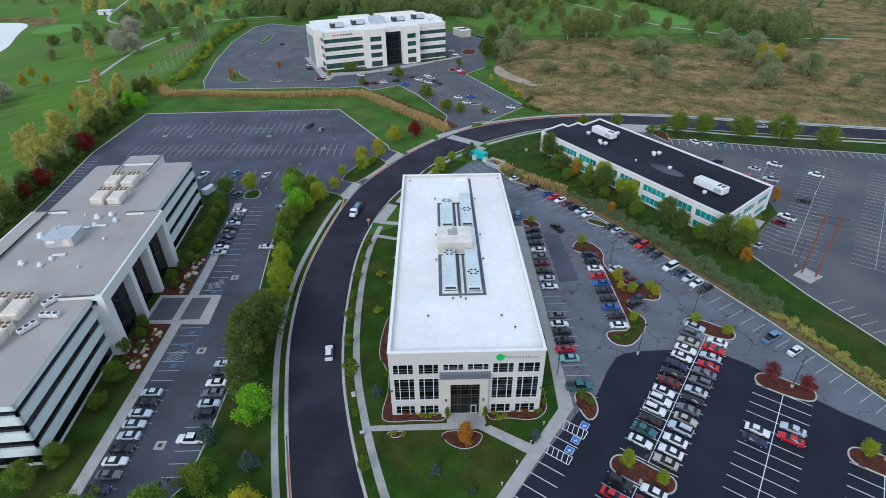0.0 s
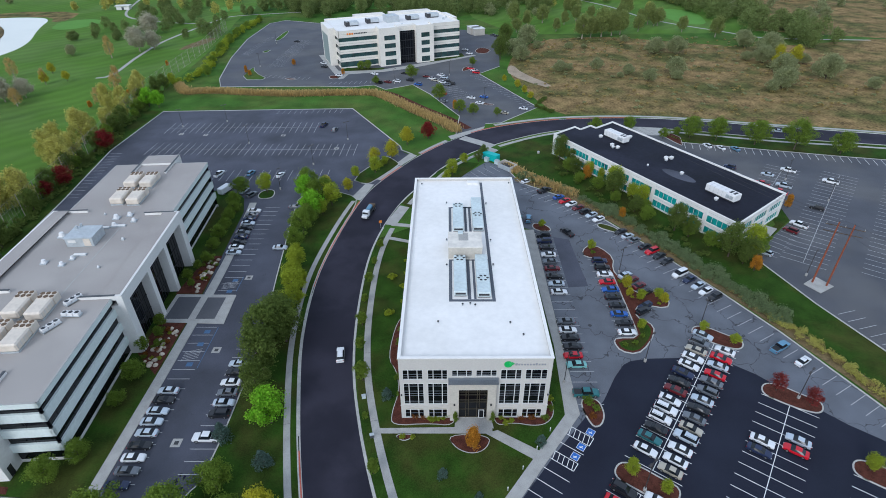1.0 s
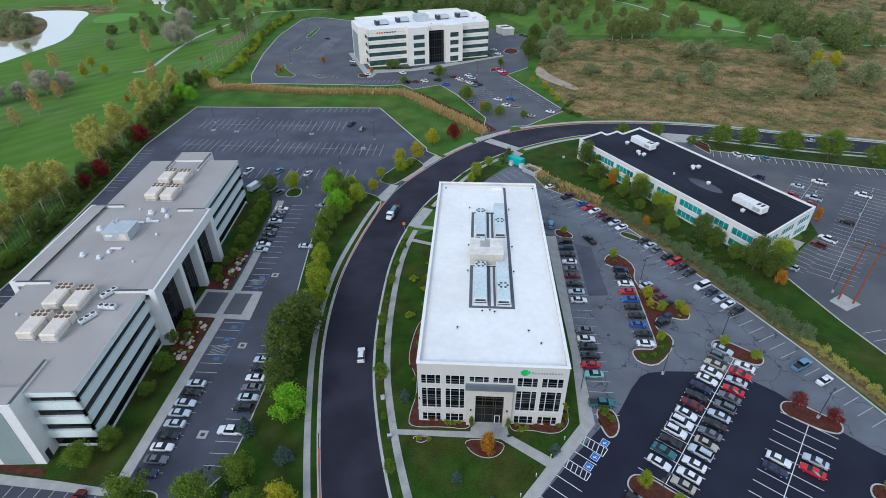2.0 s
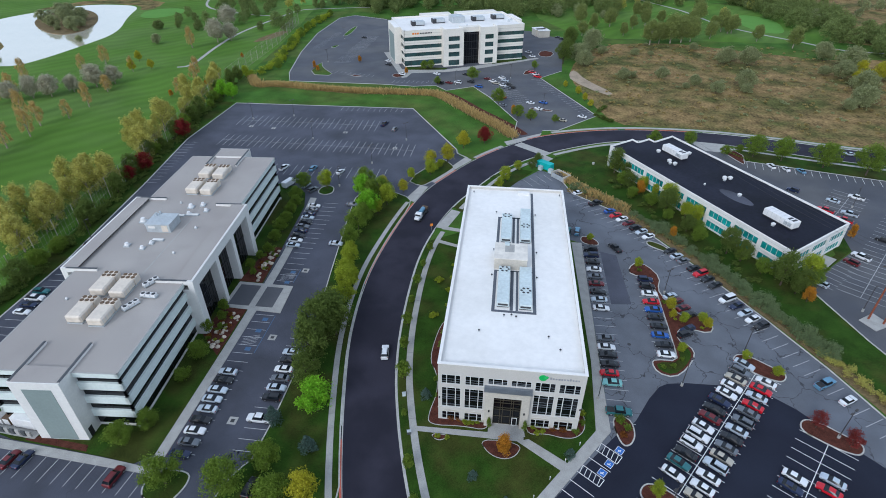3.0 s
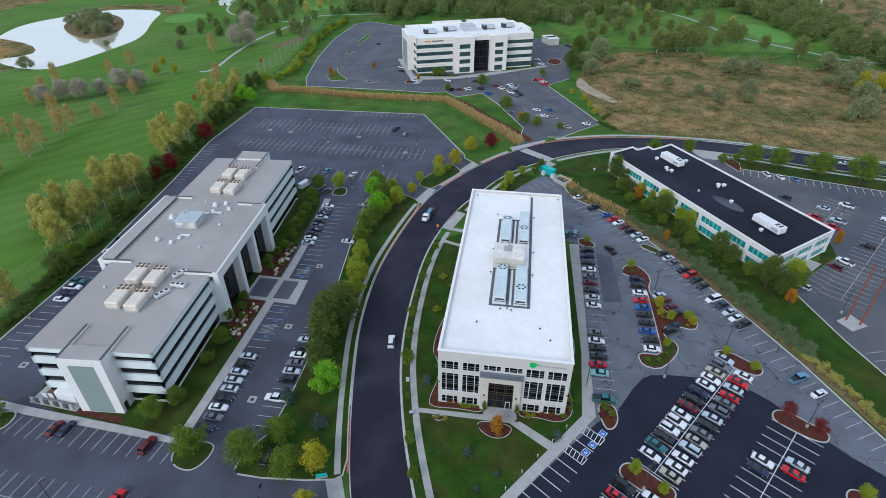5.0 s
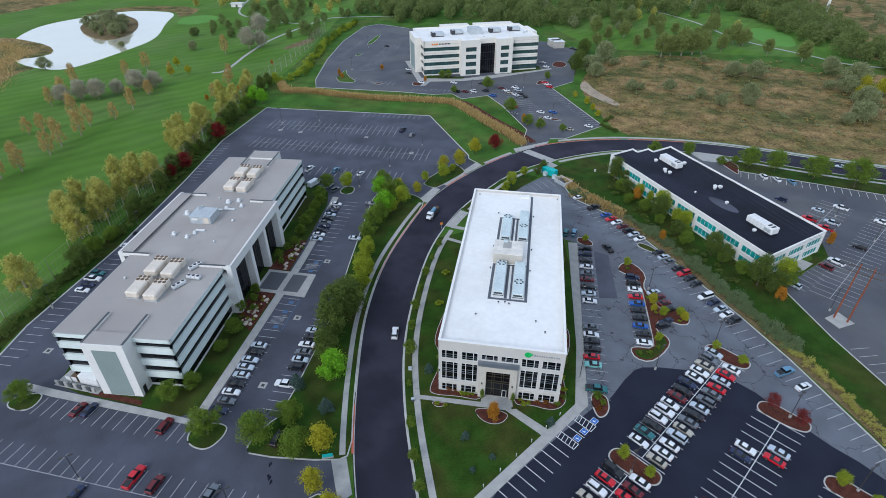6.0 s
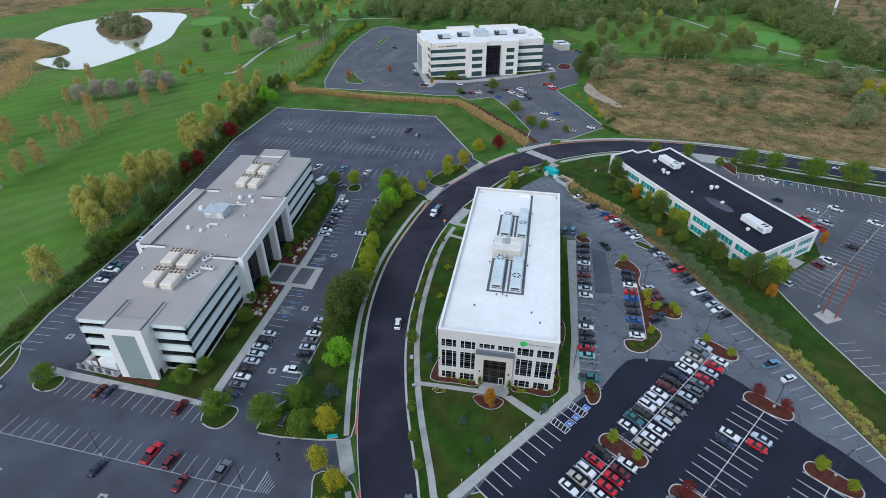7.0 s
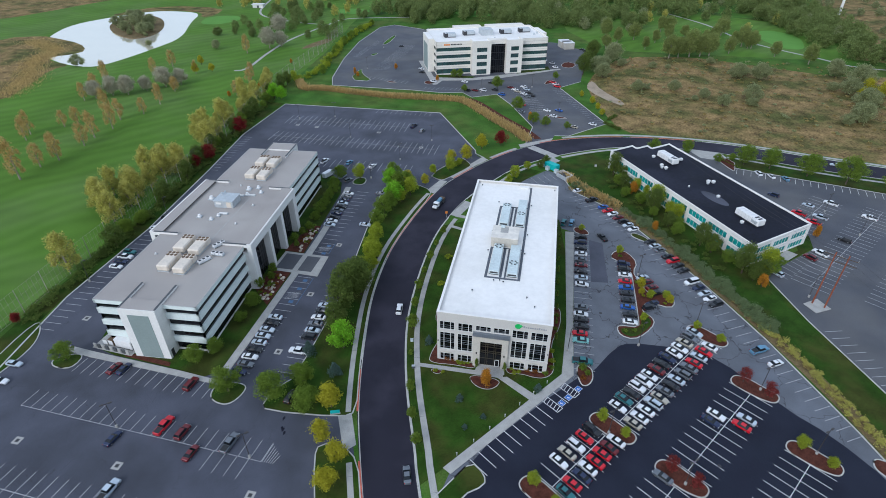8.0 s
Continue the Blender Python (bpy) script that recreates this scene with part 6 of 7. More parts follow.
def crown_points(shape, n, rng):
    """Centres and outward directions of leaf clumps for a crown of unit height and unit half width."""
    lobes = []
    k = {"round": 30, "poplar": 30, "bush": 16, "cone": 26, "oval": 24}[shape]
    for i in range(k):
        h = (i + 0.5) / k
        a = i * 2.4 + rng.uniform(-0.6, 0.6)
        if shape == "round":
            w = 0.74 * math.sin(math.pi * (0.16 + 0.76 * h)) * math.sqrt(rng.uniform(0.1, 1.1))
            lobes.append((w * math.cos(a), w * math.sin(a), 0.14 + 0.74 * h, rng.uniform(0.18, 0.34)))
        elif shape == "oval":
            w = 0.6 * math.sin(math.pi * (0.18 + 0.74 * h)) * math.sqrt(rng.uniform(0.1, 1.2))
            lobes.append((w * math.cos(a), w * math.sin(a), 0.12 + 0.76 * h, rng.uniform(0.2, 0.36)))
        elif shape == "poplar":
            w = 0.68 * math.sin(math.pi * (0.3 + 0.64 * h)) ** 0.8 * math.sqrt(rng.uniform(0.1, 1.15))
            lobes.append((w * math.cos(a), w * math.sin(a), 0.1 + 0.8 * h, rng.uniform(0.15, 0.28)))
        elif shape == "bush":
            w = 0.66 * math.sqrt(rng.uniform(0.05, 1))
            lobes.append((w * math.cos(a), w * math.sin(a), rng.uniform(0.2, 0.7) * (1 - 0.3 * w), rng.uniform(0.22, 0.36)))
        else:
            w = 0.7 * (1 - h)
            lobes.append((w * math.cos(a), w * math.sin(a), 0.06 + 0.86 * h, 0.12 + 0.3 * (1 - h)))
    lobes = np.array(lobes)
    pick = rng.integers(0, k, n)
    d = rng.normal(size=(n, 3))
    d /= np.linalg.norm(d, axis=1, keepdims=True)
    r = lobes[pick, 3:4] * np.where(rng.random((n, 1)) < 0.14, rng.uniform(1.0, 1.5, (n, 1)), rng.uniform(0.2, 1.08, (n, 1)) ** 0.5)
    zsq = {"round": 0.55, "oval": 0.55, "poplar": 0.5, "cone": 0.34, "bush": 0.75}[shape]
    c = lobes[pick, :3] + d * r * np.array([1, 1, zsq])
    nn = d + rng.normal(scale=0.7, size=(n, 3)) + np.array([0, 0, 0.45])
    nn /= np.linalg.norm(nn, axis=1, keepdims=True)
    c[:, 2] = np.clip(c[:, 2], 0.02, None)
    return c, nn


SPECIES = {
    # name: shape, leaf, height, half width, trunk height, number of clumps, clump size, bark, words
    "shade": ("round", "green", 9.5, 5.0, 1.6, 5700, 0.22, "bark", "leafy green shade tree in early autumn"),
    "dark": ("round", "deep", 10.5, 4.4, 1.5, 5700, 0.22, "bark", "dense dark green leafy tree"),
    "bright": ("round", "bright", 8.8, 4.0, 1.4, 5100, 0.22, "bark", "bright yellow-green leafy round tree"),
    "lime": ("round", "lime", 8.2, 3.6, 1.5, 4800, 0.198, "bark", "yellowing lime-green round autumn tree"),
    "yellow": ("oval", "yellow", 6.8, 2.9, 1.3, 3300, 0.182, "bark", "yellow-leaved small autumn tree"),
    "orange": ("oval", "orange", 6.2, 2.2, 0.9, 3300, 0.16, "bark", "bright orange oval autumn tree"),
    "red": ("oval", "red", 6.8, 3.5, 1.1, 3600, 0.198, "bark", "deep red broad autumn tree"),
    "maroon": ("oval", "maroon", 4.6, 2.2, 0.9, 1440, 0.144, "bark", "sparse dark red island tree"),
    "young": ("oval", "green", 4.2, 1.6, 1.2, 1860, 0.144, "bark", "young green street tree in grass"),
    "poplar": ("poplar", "gold", 12.6, 4.8, 0.5, 4600, 0.28, "pale_bark", "tall golden-green autumn poplar tree"),
    "thin": ("poplar", "tan", 12.5, 3.6, 1.6, 1700, 0.258, "pale_bark", "thin tan half-bare autumn poplar"),
    "olive": ("round", "olive", 7.5, 5.0, 0.6, 4500, 0.258, "bark", "grey-green wild olive tree"),
    "willow": ("oval", "grey", 9.0, 4.8, 1.4, 4500, 0.258, "pale_bark", "pale grey-green leafy willow tree"),
    "wood": ("round", "wood", 14, 7.2, 1.8, 5100, 0.365, "bark", "broad dark green woodland tree"),
    "grove": ("oval", "grove", 15, 6.2, 2.6, 4800, 0.38, "pale_bark", "tall pale olive-green tree with a white trunk"),
    "spruce": ("cone", "blue", 4.2, 1.6, 0.3, 2400, 0.137, "bark", "small blue-green conical spruce tree"),
    "column": ("poplar", "green", 5.8, 1.1, 0.5, 1500, 0.144, "bark", "narrow columnar green tree"),
    "shrub": ("bush", "green", 1.3, 0.9, 0.1, 900, 0.0836, "bark", "rounded green shrub in mulch"),
    "gold_shrub": ("bush", "lime", 1.0, 0.75, 0.1, 780, 0.076, "bark", "rounded golden shrub in mulch"),
    "red_shrub": ("bush", "rust", 1.1, 0.85, 0.1, 780, 0.076, "bark", "rusty red autumn shrub clump"),
    "hedge": ("bush", "sage", 3.6, 2.6, 0.1, 2700, 0.167, "bark", "silvery grey-green rounded hedge shrub"),
    "brush": ("bush", "deep", 3.6, 2.8, 0.1, 2100, 0.182, "bark", "dark green dense scrub bush"),
}
TREES = {}
TRNG = np.random.default_rng(11)


def tree(sp, x, y, scale=1.0, group="", z=0.0, var=2):
    shape, leaf, h, w, th, n, size, bark, words = SPECIES[sp]
    k = TREES.setdefault(sp + "_n", [0])
    v = k[0] % var
    k[0] += 1
    sc = scale * TRNG.uniform(0.9, 1.12)
    m = pose(x, y, z, 0, 0, TRNG.uniform(0, 360)) @ Matrix.Diagonal((sc, sc, sc * TRNG.uniform(0.92, 1.08), 1))
    if (sp, v) in TREES:
        return copy_thing(TREES[sp, v], m)
    isbush = shape == "bush"
    t = thing("shrub" if isbush else "tree", words, "shrub" if isbush else "tree", m, group)
    c, nn = crown_points(shape, n, TRNG)
    c = c * np.array([w / 0.95, w / 0.95, h - th]) + np.array([0, 0, th])
    verts = cards(c, nn, size, TRNG)
    faces = np.arange(len(verts)).reshape(-1, 3)
    me = bpy.data.meshes.new("crown")
    me.from_pydata(verts.tolist(), [], faces.tolist())
    me.materials.append(M["leaf_" + leaf])
    part("crown", me, None, t)
    bm = rod((0, 0, -0.1), (0.05, 0, th + (h - th) * 0.55), 0.045 * h * (0.5 if isbush else 0.55), 7, r1=0.04)
    for i in range(5 if not isbush else 3):
        a = i * 2.2 + v
        z0 = th + (h - th) * (0.05 + 0.09 * i)
        rod((0, 0, z0), (w * 0.55 * math.cos(a), w * 0.55 * math.sin(a), z0 + (h - th) * 0.28), 0.02 * h * 0.6, 5, bm, 0.03)
    part("trunk", bm, bark, t)
    TREES[sp, v] = t
    return t


def trees(sp, pts, scale=1.0, group="", z=0.0):
    for p in pts:
        tree(sp, p[0], p[1], scale * (p[2] if len(p) > 2 else 1.0), group, z)


# lawn between west lot and road
trees("shade", [(-48.6, -22.6, 0.9), (-37, -22.8, 0.9), (-31.6, -16.8), (-27.6, -23.8, 0.95), (-96.2, -21.2, 0.85), (-61.8, -15.2, 0.75), (-58.8, -11, 0.6), (-58.4, 8.8, 0.62), (-58.2, 1.8, 0.55)], group="trees by the banded block")
trees("yellow", [(-21.8, -22.4, 1.1), (-15.2, -36, 1.0), (-20.4, -31.8, 0.8), (-15.2, -42.5, 1.0)], group="trees beside the road")
trees("bright", [(-25.8, -2.6, 1.0), (-34.2, 78.5, 1.05), (-39.5, 92, 0.9)], group="trees beside the road")
trees("spruce", [(-24.6, -12.4, 1.3), (-3.6, 3.7, 0.8), (8, -14.4, 0.55), (14.3, -18.3, 0.6), (26.5, -7.5, 0.6), (10.5, -22, 0.5), (-34, -6.5, 1.0)], group="small spruces")
trees("dark", [(-31.8, 17.2, 1.15), (-31, 24.2, 1.1), (-31, 11, 1.0), (-30.5, 4.5, 0.8), (-28.6, 20.5, 0.9)], group="trees beside the road")
trees("lime", [(-30.8, 31, 0.9), (-31, 37.5), (-32, 43.2), (-32.8, 48.8, 0.9), (-34, 55.2, 0.85), (-29.5, 40.5, 0.8), (-28.8, 33.8, 0.7), (-29.6, 86, 1.0), (-31.5, 80, 0.9)], group="trees beside the road")
trees("shade", [(-35.2, 68.5, 0.9), (-36.5, 90, 0.85), (-39.8, 96.5, 0.95), (-34.5, 74, 0.95), (-33, 92, 0.85), (-35.8, 61.2, 0.8)], group="trees beside the road")
trees("yellow", [(-25.8, 96.2, 0.7), (-33.6, 97.6, 0.8), (-12.8, 123.4, 1.0), (-19.2, 119.8, 0.95), (-7.8, 137.8, 0.95)], group="trees near the far lot")
trees("lime", [(-54, 95.6, 0.8), (-24.6, 106.6, 0.7), (-18, 111, 0.75), (-15, 117.5, 0.7)], group="trees near the far lot")
trees("red", [(0.8, 144.6, 1.05)], group="red trees")
trees("shade", [(-60.3, 76, 0.55), (-59.8, 70.5, 0.6), (-59.4, 64.8, 0.6), (-59.2, 59.2, 0.5), (-60.2, 81, 0.5), (-58.5, 52.5, 0.45), (-62, 86, 0.6), (-62.4, 94.4, 0.8)], group="trees along the banded block")
trees("young", [(-59.6, 25.2), (-58.6, 21.5, 0.9), (-60, 17.2, 0.9), (-57.6, 18.6, 0.7), (-60.6, 44, 0.9), (-59.6, 48.5), (-58.6, 41, 0.7)], group="trees in the entrance beds")
# street trees along the white building
trees("young", [(-4.4, -13.8, 1.15), (-2.0, -21.8, 1.0), (0.6, -28.6, 1.0), (-9.2, 8.4, 1.25), (-10.8, 17.5, 1.0), (-11.6, 26, 0.9), (-12, 34.5, 0.9), (-11.8, 43, 0.8), (-11.4, 51, 0.8), (-10.6, 59.5, 0.8), (-7.4, -1.7, 0.6)], group="street trees")
trees("orange", [(13.6, -8.6, 1.0)], group="autumn tree in the front bed")
trees("column", [(10.4, -2.6, 0.55), (17.6, -2.6, 0.55)] + [(30.3, 12 + 6.4 * k, 0.8) for k in range(9)] + [(-1.4, 4, 0.5)], group="columnar trees")
trees("gold_shrub", [(2.2, -6.2), (0.2, -6), (5.6, -2.2, 1.2), (6.8, -2, 1.1), (8, -1.8, 0.9), (20.2, -2.8, 1.1), (21.4, -2.4, 1.0), (19.4, -1.6, 0.9), (29.6, 3, 1.4), (29.4, 7, 1.2)], group="shrubs in the front beds")
trees("shrub", [(9.2, -0.8), (18.6, -0.6), (20.4, -0.6), (22.4, -0.4, 1.1), (24.6, -0.5, 1.1), (26.8, -0.5, 1.1), (28, -1.6, 0.9), (1.2, -0.6, 0.8), (37.4, 2.4, 1.3), (38.6, 0.6, 1.1), (-2.2, 20, 1.2), (-2, 24, 1.2), (-1.8, 9, 1.1),
                (30.2, 16), (30.4, 22), (29.6, 0.8)], group="shrubs in the front beds")
trees("red_shrub", [(23.4, -1.6), (25.4, -1.5, 1.1), (4, -1.2, 1.1), (2.4, -1.4, 1.0), (37.6, -1.2), (-1.6, 14), (-1.8, 17)], group="shrubs in the front beds")
trees("gold_shrub", [(-2.6, 35), (-2.8, 41, 1.4), (-2.4, 47, 1.4), (-2.8, 53, 1.2), (-5.5, 30, 2.0), (-6, 45, 2.0)], group="shrubs west of the white building")
trees("lime", [(10.8, 108, 0.75), (15.2, 119, 0.7), (8.6, 103, 0.6), (38, 71.6, 0.5)], group="trees behind the white building")
trees("dark", [(20.8, 121, 0.4), (23, 125.5, 0.4)], group="bushes behind the white building")
# islands east of the white building
trees("lime", [(50.2, 58.6, 0.55), (57.8, 35.6, 0.65), (62.5, 36, 0.6), (54.8, 24.8, 0.6), lot(-12.4, -3) + (0.62,), lot(-12.4, 3.2) + (0.6,), lot(33.8, -3.4) + (0.5,), lot(33.6, 3.6) + (0.6,), lot(-37.2, -3.2) + (0.6,), lot(-37.2, 3) + (0.55,),
               lot(13.6, 31) + (0.62,), lot(13.6, 37.2) + (0.62,)], scale=0.8, group="trees in the lot islands")
trees("yellow", [(55.6, 40.6, 0.55), (63.2, 34.2, 0.4), (55.4, 37.2, 0.45)], group="trees in the lot islands")
trees("maroon", [lot(24.2, 14) + (1.0,), lot(23.8, 20.2) + (1.05,), lot(-12.6, 14.4) + (0.9,), lot(-12.6, 20) + (0.9,)], group="red trees in the lot islands")
for x, y in [(50.6, 57), (49.5, 19), (52, 19.6), (54.4, 22), (56, 36.4), (62, 33.8), (54.6, 43)]:
    tree("shrub" if x < 55 else "gold_shrub", x, y, 0.8, "shrubs in the lot islands", 0.1)
# hedge between the eastern lots
HL = spline([(35, 106), (48.6, 95), (61.6, 77.4), (70.2, 62), (81.6, 40.2), (89.4, 24.2)], 2.7)
for i, (x, y) in enumerate(HL):
    if i % 9 == 8:
        continue
    tree("hedge", x + 0.9 + TRNG.uniform(-0.5, 0.5), y + 0.6 + TRNG.uniform(-0.4, 0.4), TRNG.uniform(0.95, 1.5) if y < 84 else TRNG.uniform(0.5, 0.9), "hedge shrubs")
for x, y in spline([(52.5, 112), (60, 97), (70, 81), (79, 66), (86, 54.5)], 5.0):
    tree("dark" if TRNG.random() < 0.6 else "shade", x + TRNG.uniform(-2, 2.5), y + TRNG.uniform(-1.5, 1.5), TRNG.uniform(0.42, 0.75), "trees beside the dark-roofed block")
trees("orange", [(58.6, 104.5, 0.95), (63.8, 76.2, 0.7), (92.5, 48.2, 0.9)], group="autumn trees by the dark-roofed block")
trees("lime", [(66.6, 97.2, 1.05), (70.6, 89.4, 0.95), (73, 86, 0.8), (52, 124, 0.7)], group="trees beside the dark-roofed block")
trees("dark", [(93.6, 53.4, 0.6), (52.2, 121.5, 0.7), (55.6, 117.8, 0.6), (91, 51.6, 0.5)], group="trees beside the dark-roofed block")
trees("lime", [(97, 58.6, 1.0)], group="trees beside the dark-roofed block")
trees("shade", [(97.5, 56.4, 0.6), (110.4, 143.6, 1.25), (120.4, 141, 1.25), (134.2, 136.4, 1.3), (147.5, 131.2, 1.35), (163, 126.5, 1.3), (72.4, 151, 0.7), (87.5, 153, 0.9), (99, 143, 0.5), (106, 146.8, 0.5)], group="street trees along the north road")
trees("orange", [(119.8, 83.2, 0.85)], group="street trees along the north road")
for k in range(12):
    tree("shrub", 100 + k * 0.7, 149.5 - k * 0.9, 0.5, "shrubs in the corner bed", 0.1)

trees("shade", [(88.2, 58.6, 0.65), (81, 66, 0.6), (72.4, 80.4, 0.6), (101.6, 61.8, 0.5)], group="trees beside the dark-roofed block")
trees("lime", [(64, 104.6, 0.7), (60.4, 108, 0.7), (95.4, 55.2, 0.9)], group="trees beside the dark-roofed block")
# row along the golf net, golf trees
for x, y in spline([(-119.5, 22), (-121.5, 40), (-122.5, 60), (-127, 84), (-130, 105), (-133, 135), (-137.5, 180), (-143, 220)], 3.6):
    r = TRNG.random()
    tree("brush" if r < 0.55 else "dark" if r < 0.8 else "shade", x + TRNG.uniform(-2.5, 0.5), y + TRNG.uniform(-2, 2), TRNG.uniform(0.5, 0.85), "bushes along the golf net")
trees("red", [(-128.4, 101.5, 1.05), (-129.2, 93, 0.75), (-131, 134.5, 1.0), (-121.2, -11, 0.5)], group="red trees")
trees("bright", [(-132.5, 186.5, 0.9), (-138, 188, 0.85)], group="bushes along the golf net")
trees("poplar", [(-126.6, 14.6, 1.2), (-133, 44.6, 1.0), (-138.5, 48.5, 0.85), (-144.8, 52.8, 0.9), (-149, 57, 0.85), (-134.6, 56, 0.8), (-136.4, 63, 1.05), (-141.5, 66.9, 1.0), (-147.5, 63, 0.8), (-137.5, 73, 0.8), (-132.6, 86, 1.1), (-144.1, 89, 0.9),
                 (-145.4, 82, 0.85), (-138, 93, 0.95), (-137.5, 81, 0.85), (-148, 96, 0.75), (-135.2, 114.4, 1.0), (-141, 119, 0.95), (-146.6, 123, 0.95), (-138.5, 127, 0.9), (-143.2, 140.7, 1.05), (-146, 149, 1.0), (-150, 134, 0.85),
                 (-141, 157, 0.85), (-158, 187.4, 0.9), (-148.4, 185, 1.0), (-146.5, 195, 0.95), (-152, 178, 0.8), (-143, 172, 0.8), (-151, 204, 0.8), (-154, 213, 0.75)], group="poplars on the golf course")
trees("thin", [(-206, 283), (-239, 239), (-213, 226, 0.6), (-240, 220, 0.9), (-260, 199, 1.0), (-206, 193, 0.8), (-195.8, 87.8, 1.0), (-198.3, 79.9, 0.95), (-196.9, 67.5, 1.15), (-196.9, 104.9, 0.9), (-199.2, 114.6, 0.95), (-225.1, 124.4, 0.9),
               (-234.2, 112.2, 1.0), (-219.7, 128, 0.9), (-198.8, 127.2, 1.0), (-203.8, 139.6, 1.0), (-246.3, 163.6, 0.8), (-197.2, 149.9, 0.8), (-198.3, 166, 0.9), (-204.3, 189.3, 0.8), (-218.4, 147.5, 0.9), (-162.5, 188.7, 0.8),
               (-232, 181, 0.7), (-249, 177, 1.0), (-170, 221, 0.9), (-168, 214, 0.8), (-230, 105, 0.8)], group="thin poplars on the golf course")
trees("yellow", [(-213, 226, 0.9), (-204.7, 232, 0.9), (-222, 247, 0.9)], group="yellow trees on the golf course")
trees("willow", [(-222, 187, 0.9), (-228, 178, 1.0), (-236, 175, 1.0), (-215, 196, 0.95), (-209, 203, 0.9), (-242, 168, 0.8), (-212, 352, 1.4), (-196, 300, 1.0), (-189, 306, 1.0)], scale=1.15, group="pale willows on the golf course")
trees("olive", [(-304, 226, 1.1), (-294, 290, 0.6), (-236, 290, 0.8)] + [(-350 + 0.66 * u + 0.75 * v, 346 - 0.75 * u + 0.66 * v, c) for u, v, c in ((-42, -6, 0.9), (-34, 8, 1.1), (-30, -9, 1.0), (-22, 2, 1.3), (-16, 13, 1.1), (-14, -12, 1.0), (-8, 3, 1.4), (0, 14, 1.2), (0, -8, 1.2), (7, 4, 1.4), (14, 13, 1.2), (15, -7, 1.1), (22, 3, 1.3), (28, 11, 1.1), (30, -5, 1.0), (36, 4, 1.1), (43, 6, 0.8))], group="wild olives by the pond")
trees("orange", [(-166, 186, 0.7), (-157, 206, 0.6), (-161, 262, 0.6)], group="autumn bushes by the golf net")
# strip west of the far lot
for x, y in spline([(-140, 226), (-128, 240), (-137, 290), (-143, 340), (-142, 395)], 9):
    tree("shade" if TRNG.random() < 0.5 else "lime", x + TRNG.uniform(-4, 0), y, TRNG.uniform(0.5, 0.75), "bushes beside the far lot")
trees("shade", [(-11, 232.5, 0.9), (4.9, 194, 0.95), (14.7, 176.5, 0.75), (20.8, 174, 0.7), (32, 172, 0.5), (-37.8, 252.2, 0.7), (-41.8, 250.6, 0.7), (-30, 223, 0.5), (24, 260, 0.55), (4.6, 281, 0.6), (9, 284, 0.55)], group="trees before the far block")
trees("orange", [(12.4, 180.6, 0.9), (-50.8, 241, 0.6), (-108, 246, 0.7), (-104, 240, 0.55), (-84, 262, 0.7)], group="autumn trees before the far block")
trees("dark", [(41.6, 274, 0.95), (45.2, 294, 1.0), (47.6, 312, 1.0), (50, 328, 1.0)], group="round dark trees by the far block")
trees("yellow", [(46, 215, 0.7), (48.5, 205, 0.6), (50.5, 196, 0.6), (40, 226, 0.5)], group="yellow bushes by the far lot")
trees("brush", [(52 + 1.5 * k, 184 - 1.8 * k, 0.9) for k in range(5)] + [(54 + 1.2 * k, 190 + 2 * k, 0.9) for k in range(4)], group="bushes by the far lot")
# wild trees of the field
trees("olive", [(50, 283, 1.4), (56, 296, 1.6), (62, 312, 1.7), (68, 300, 1.5), (54, 270, 1.1), (89, 300, 1.0), (74, 246, 0.9), (80, 250, 0.8), (95.6, 249, 0.8), (105, 233, 0.8), (119, 226, 0.75), (135, 229, 1.3), (137, 238, 1.1), (146, 293, 1.4), (140, 286, 1.2),
                (130, 318, 1.1), (154, 285, 1.2), (191, 268, 1.4), (198, 262, 1.4), (176, 207, 1.4), (184, 212, 1.5), (190, 220, 1.5), (196, 236, 1.4), (205, 246, 1.5), (210, 280, 1.5), (213, 324, 1.6), (204, 300, 1.4), (221, 260, 1.5), (216, 228, 1.5), (230, 210, 1.4),
                (111, 238, 0.7), (99, 300, 0.7)], group="wild olives in the field")
trees("grove", [(70, 372, 0.9), (84, 385, 1.0), (100, 378, 0.8), (62, 392, 1.0), (112, 392, 0.9), (140, 388, 0.7), (126, 402, 0.8), (60, 352, 0.8), (181, 349, 0.9), (198.5, 332, 1.0), (89.7, 354, 0.8), (104, 330, 1.35), (111, 334, 1.2), (119, 336, 1.4), (127, 339, 1.3), (134, 342, 1.2), (86, 433, 1.1), (95, 431, 1), (110, 422, 1), (116, 419, 1.1), (148, 394, 1), (158, 416, 1.1), (160.5, 384, 0.9), (165, 378, 1), (171, 373, 1), (120, 352, 0.9), (132, 360, 0.9), (150, 352, 0.9), (168, 372, 0.9)], group="trees at the field's edge")
trees("yellow", [(207, 262, 1.4), (214, 257, 1.3), (201, 253, 1.2)], group="yellow trees in the field")


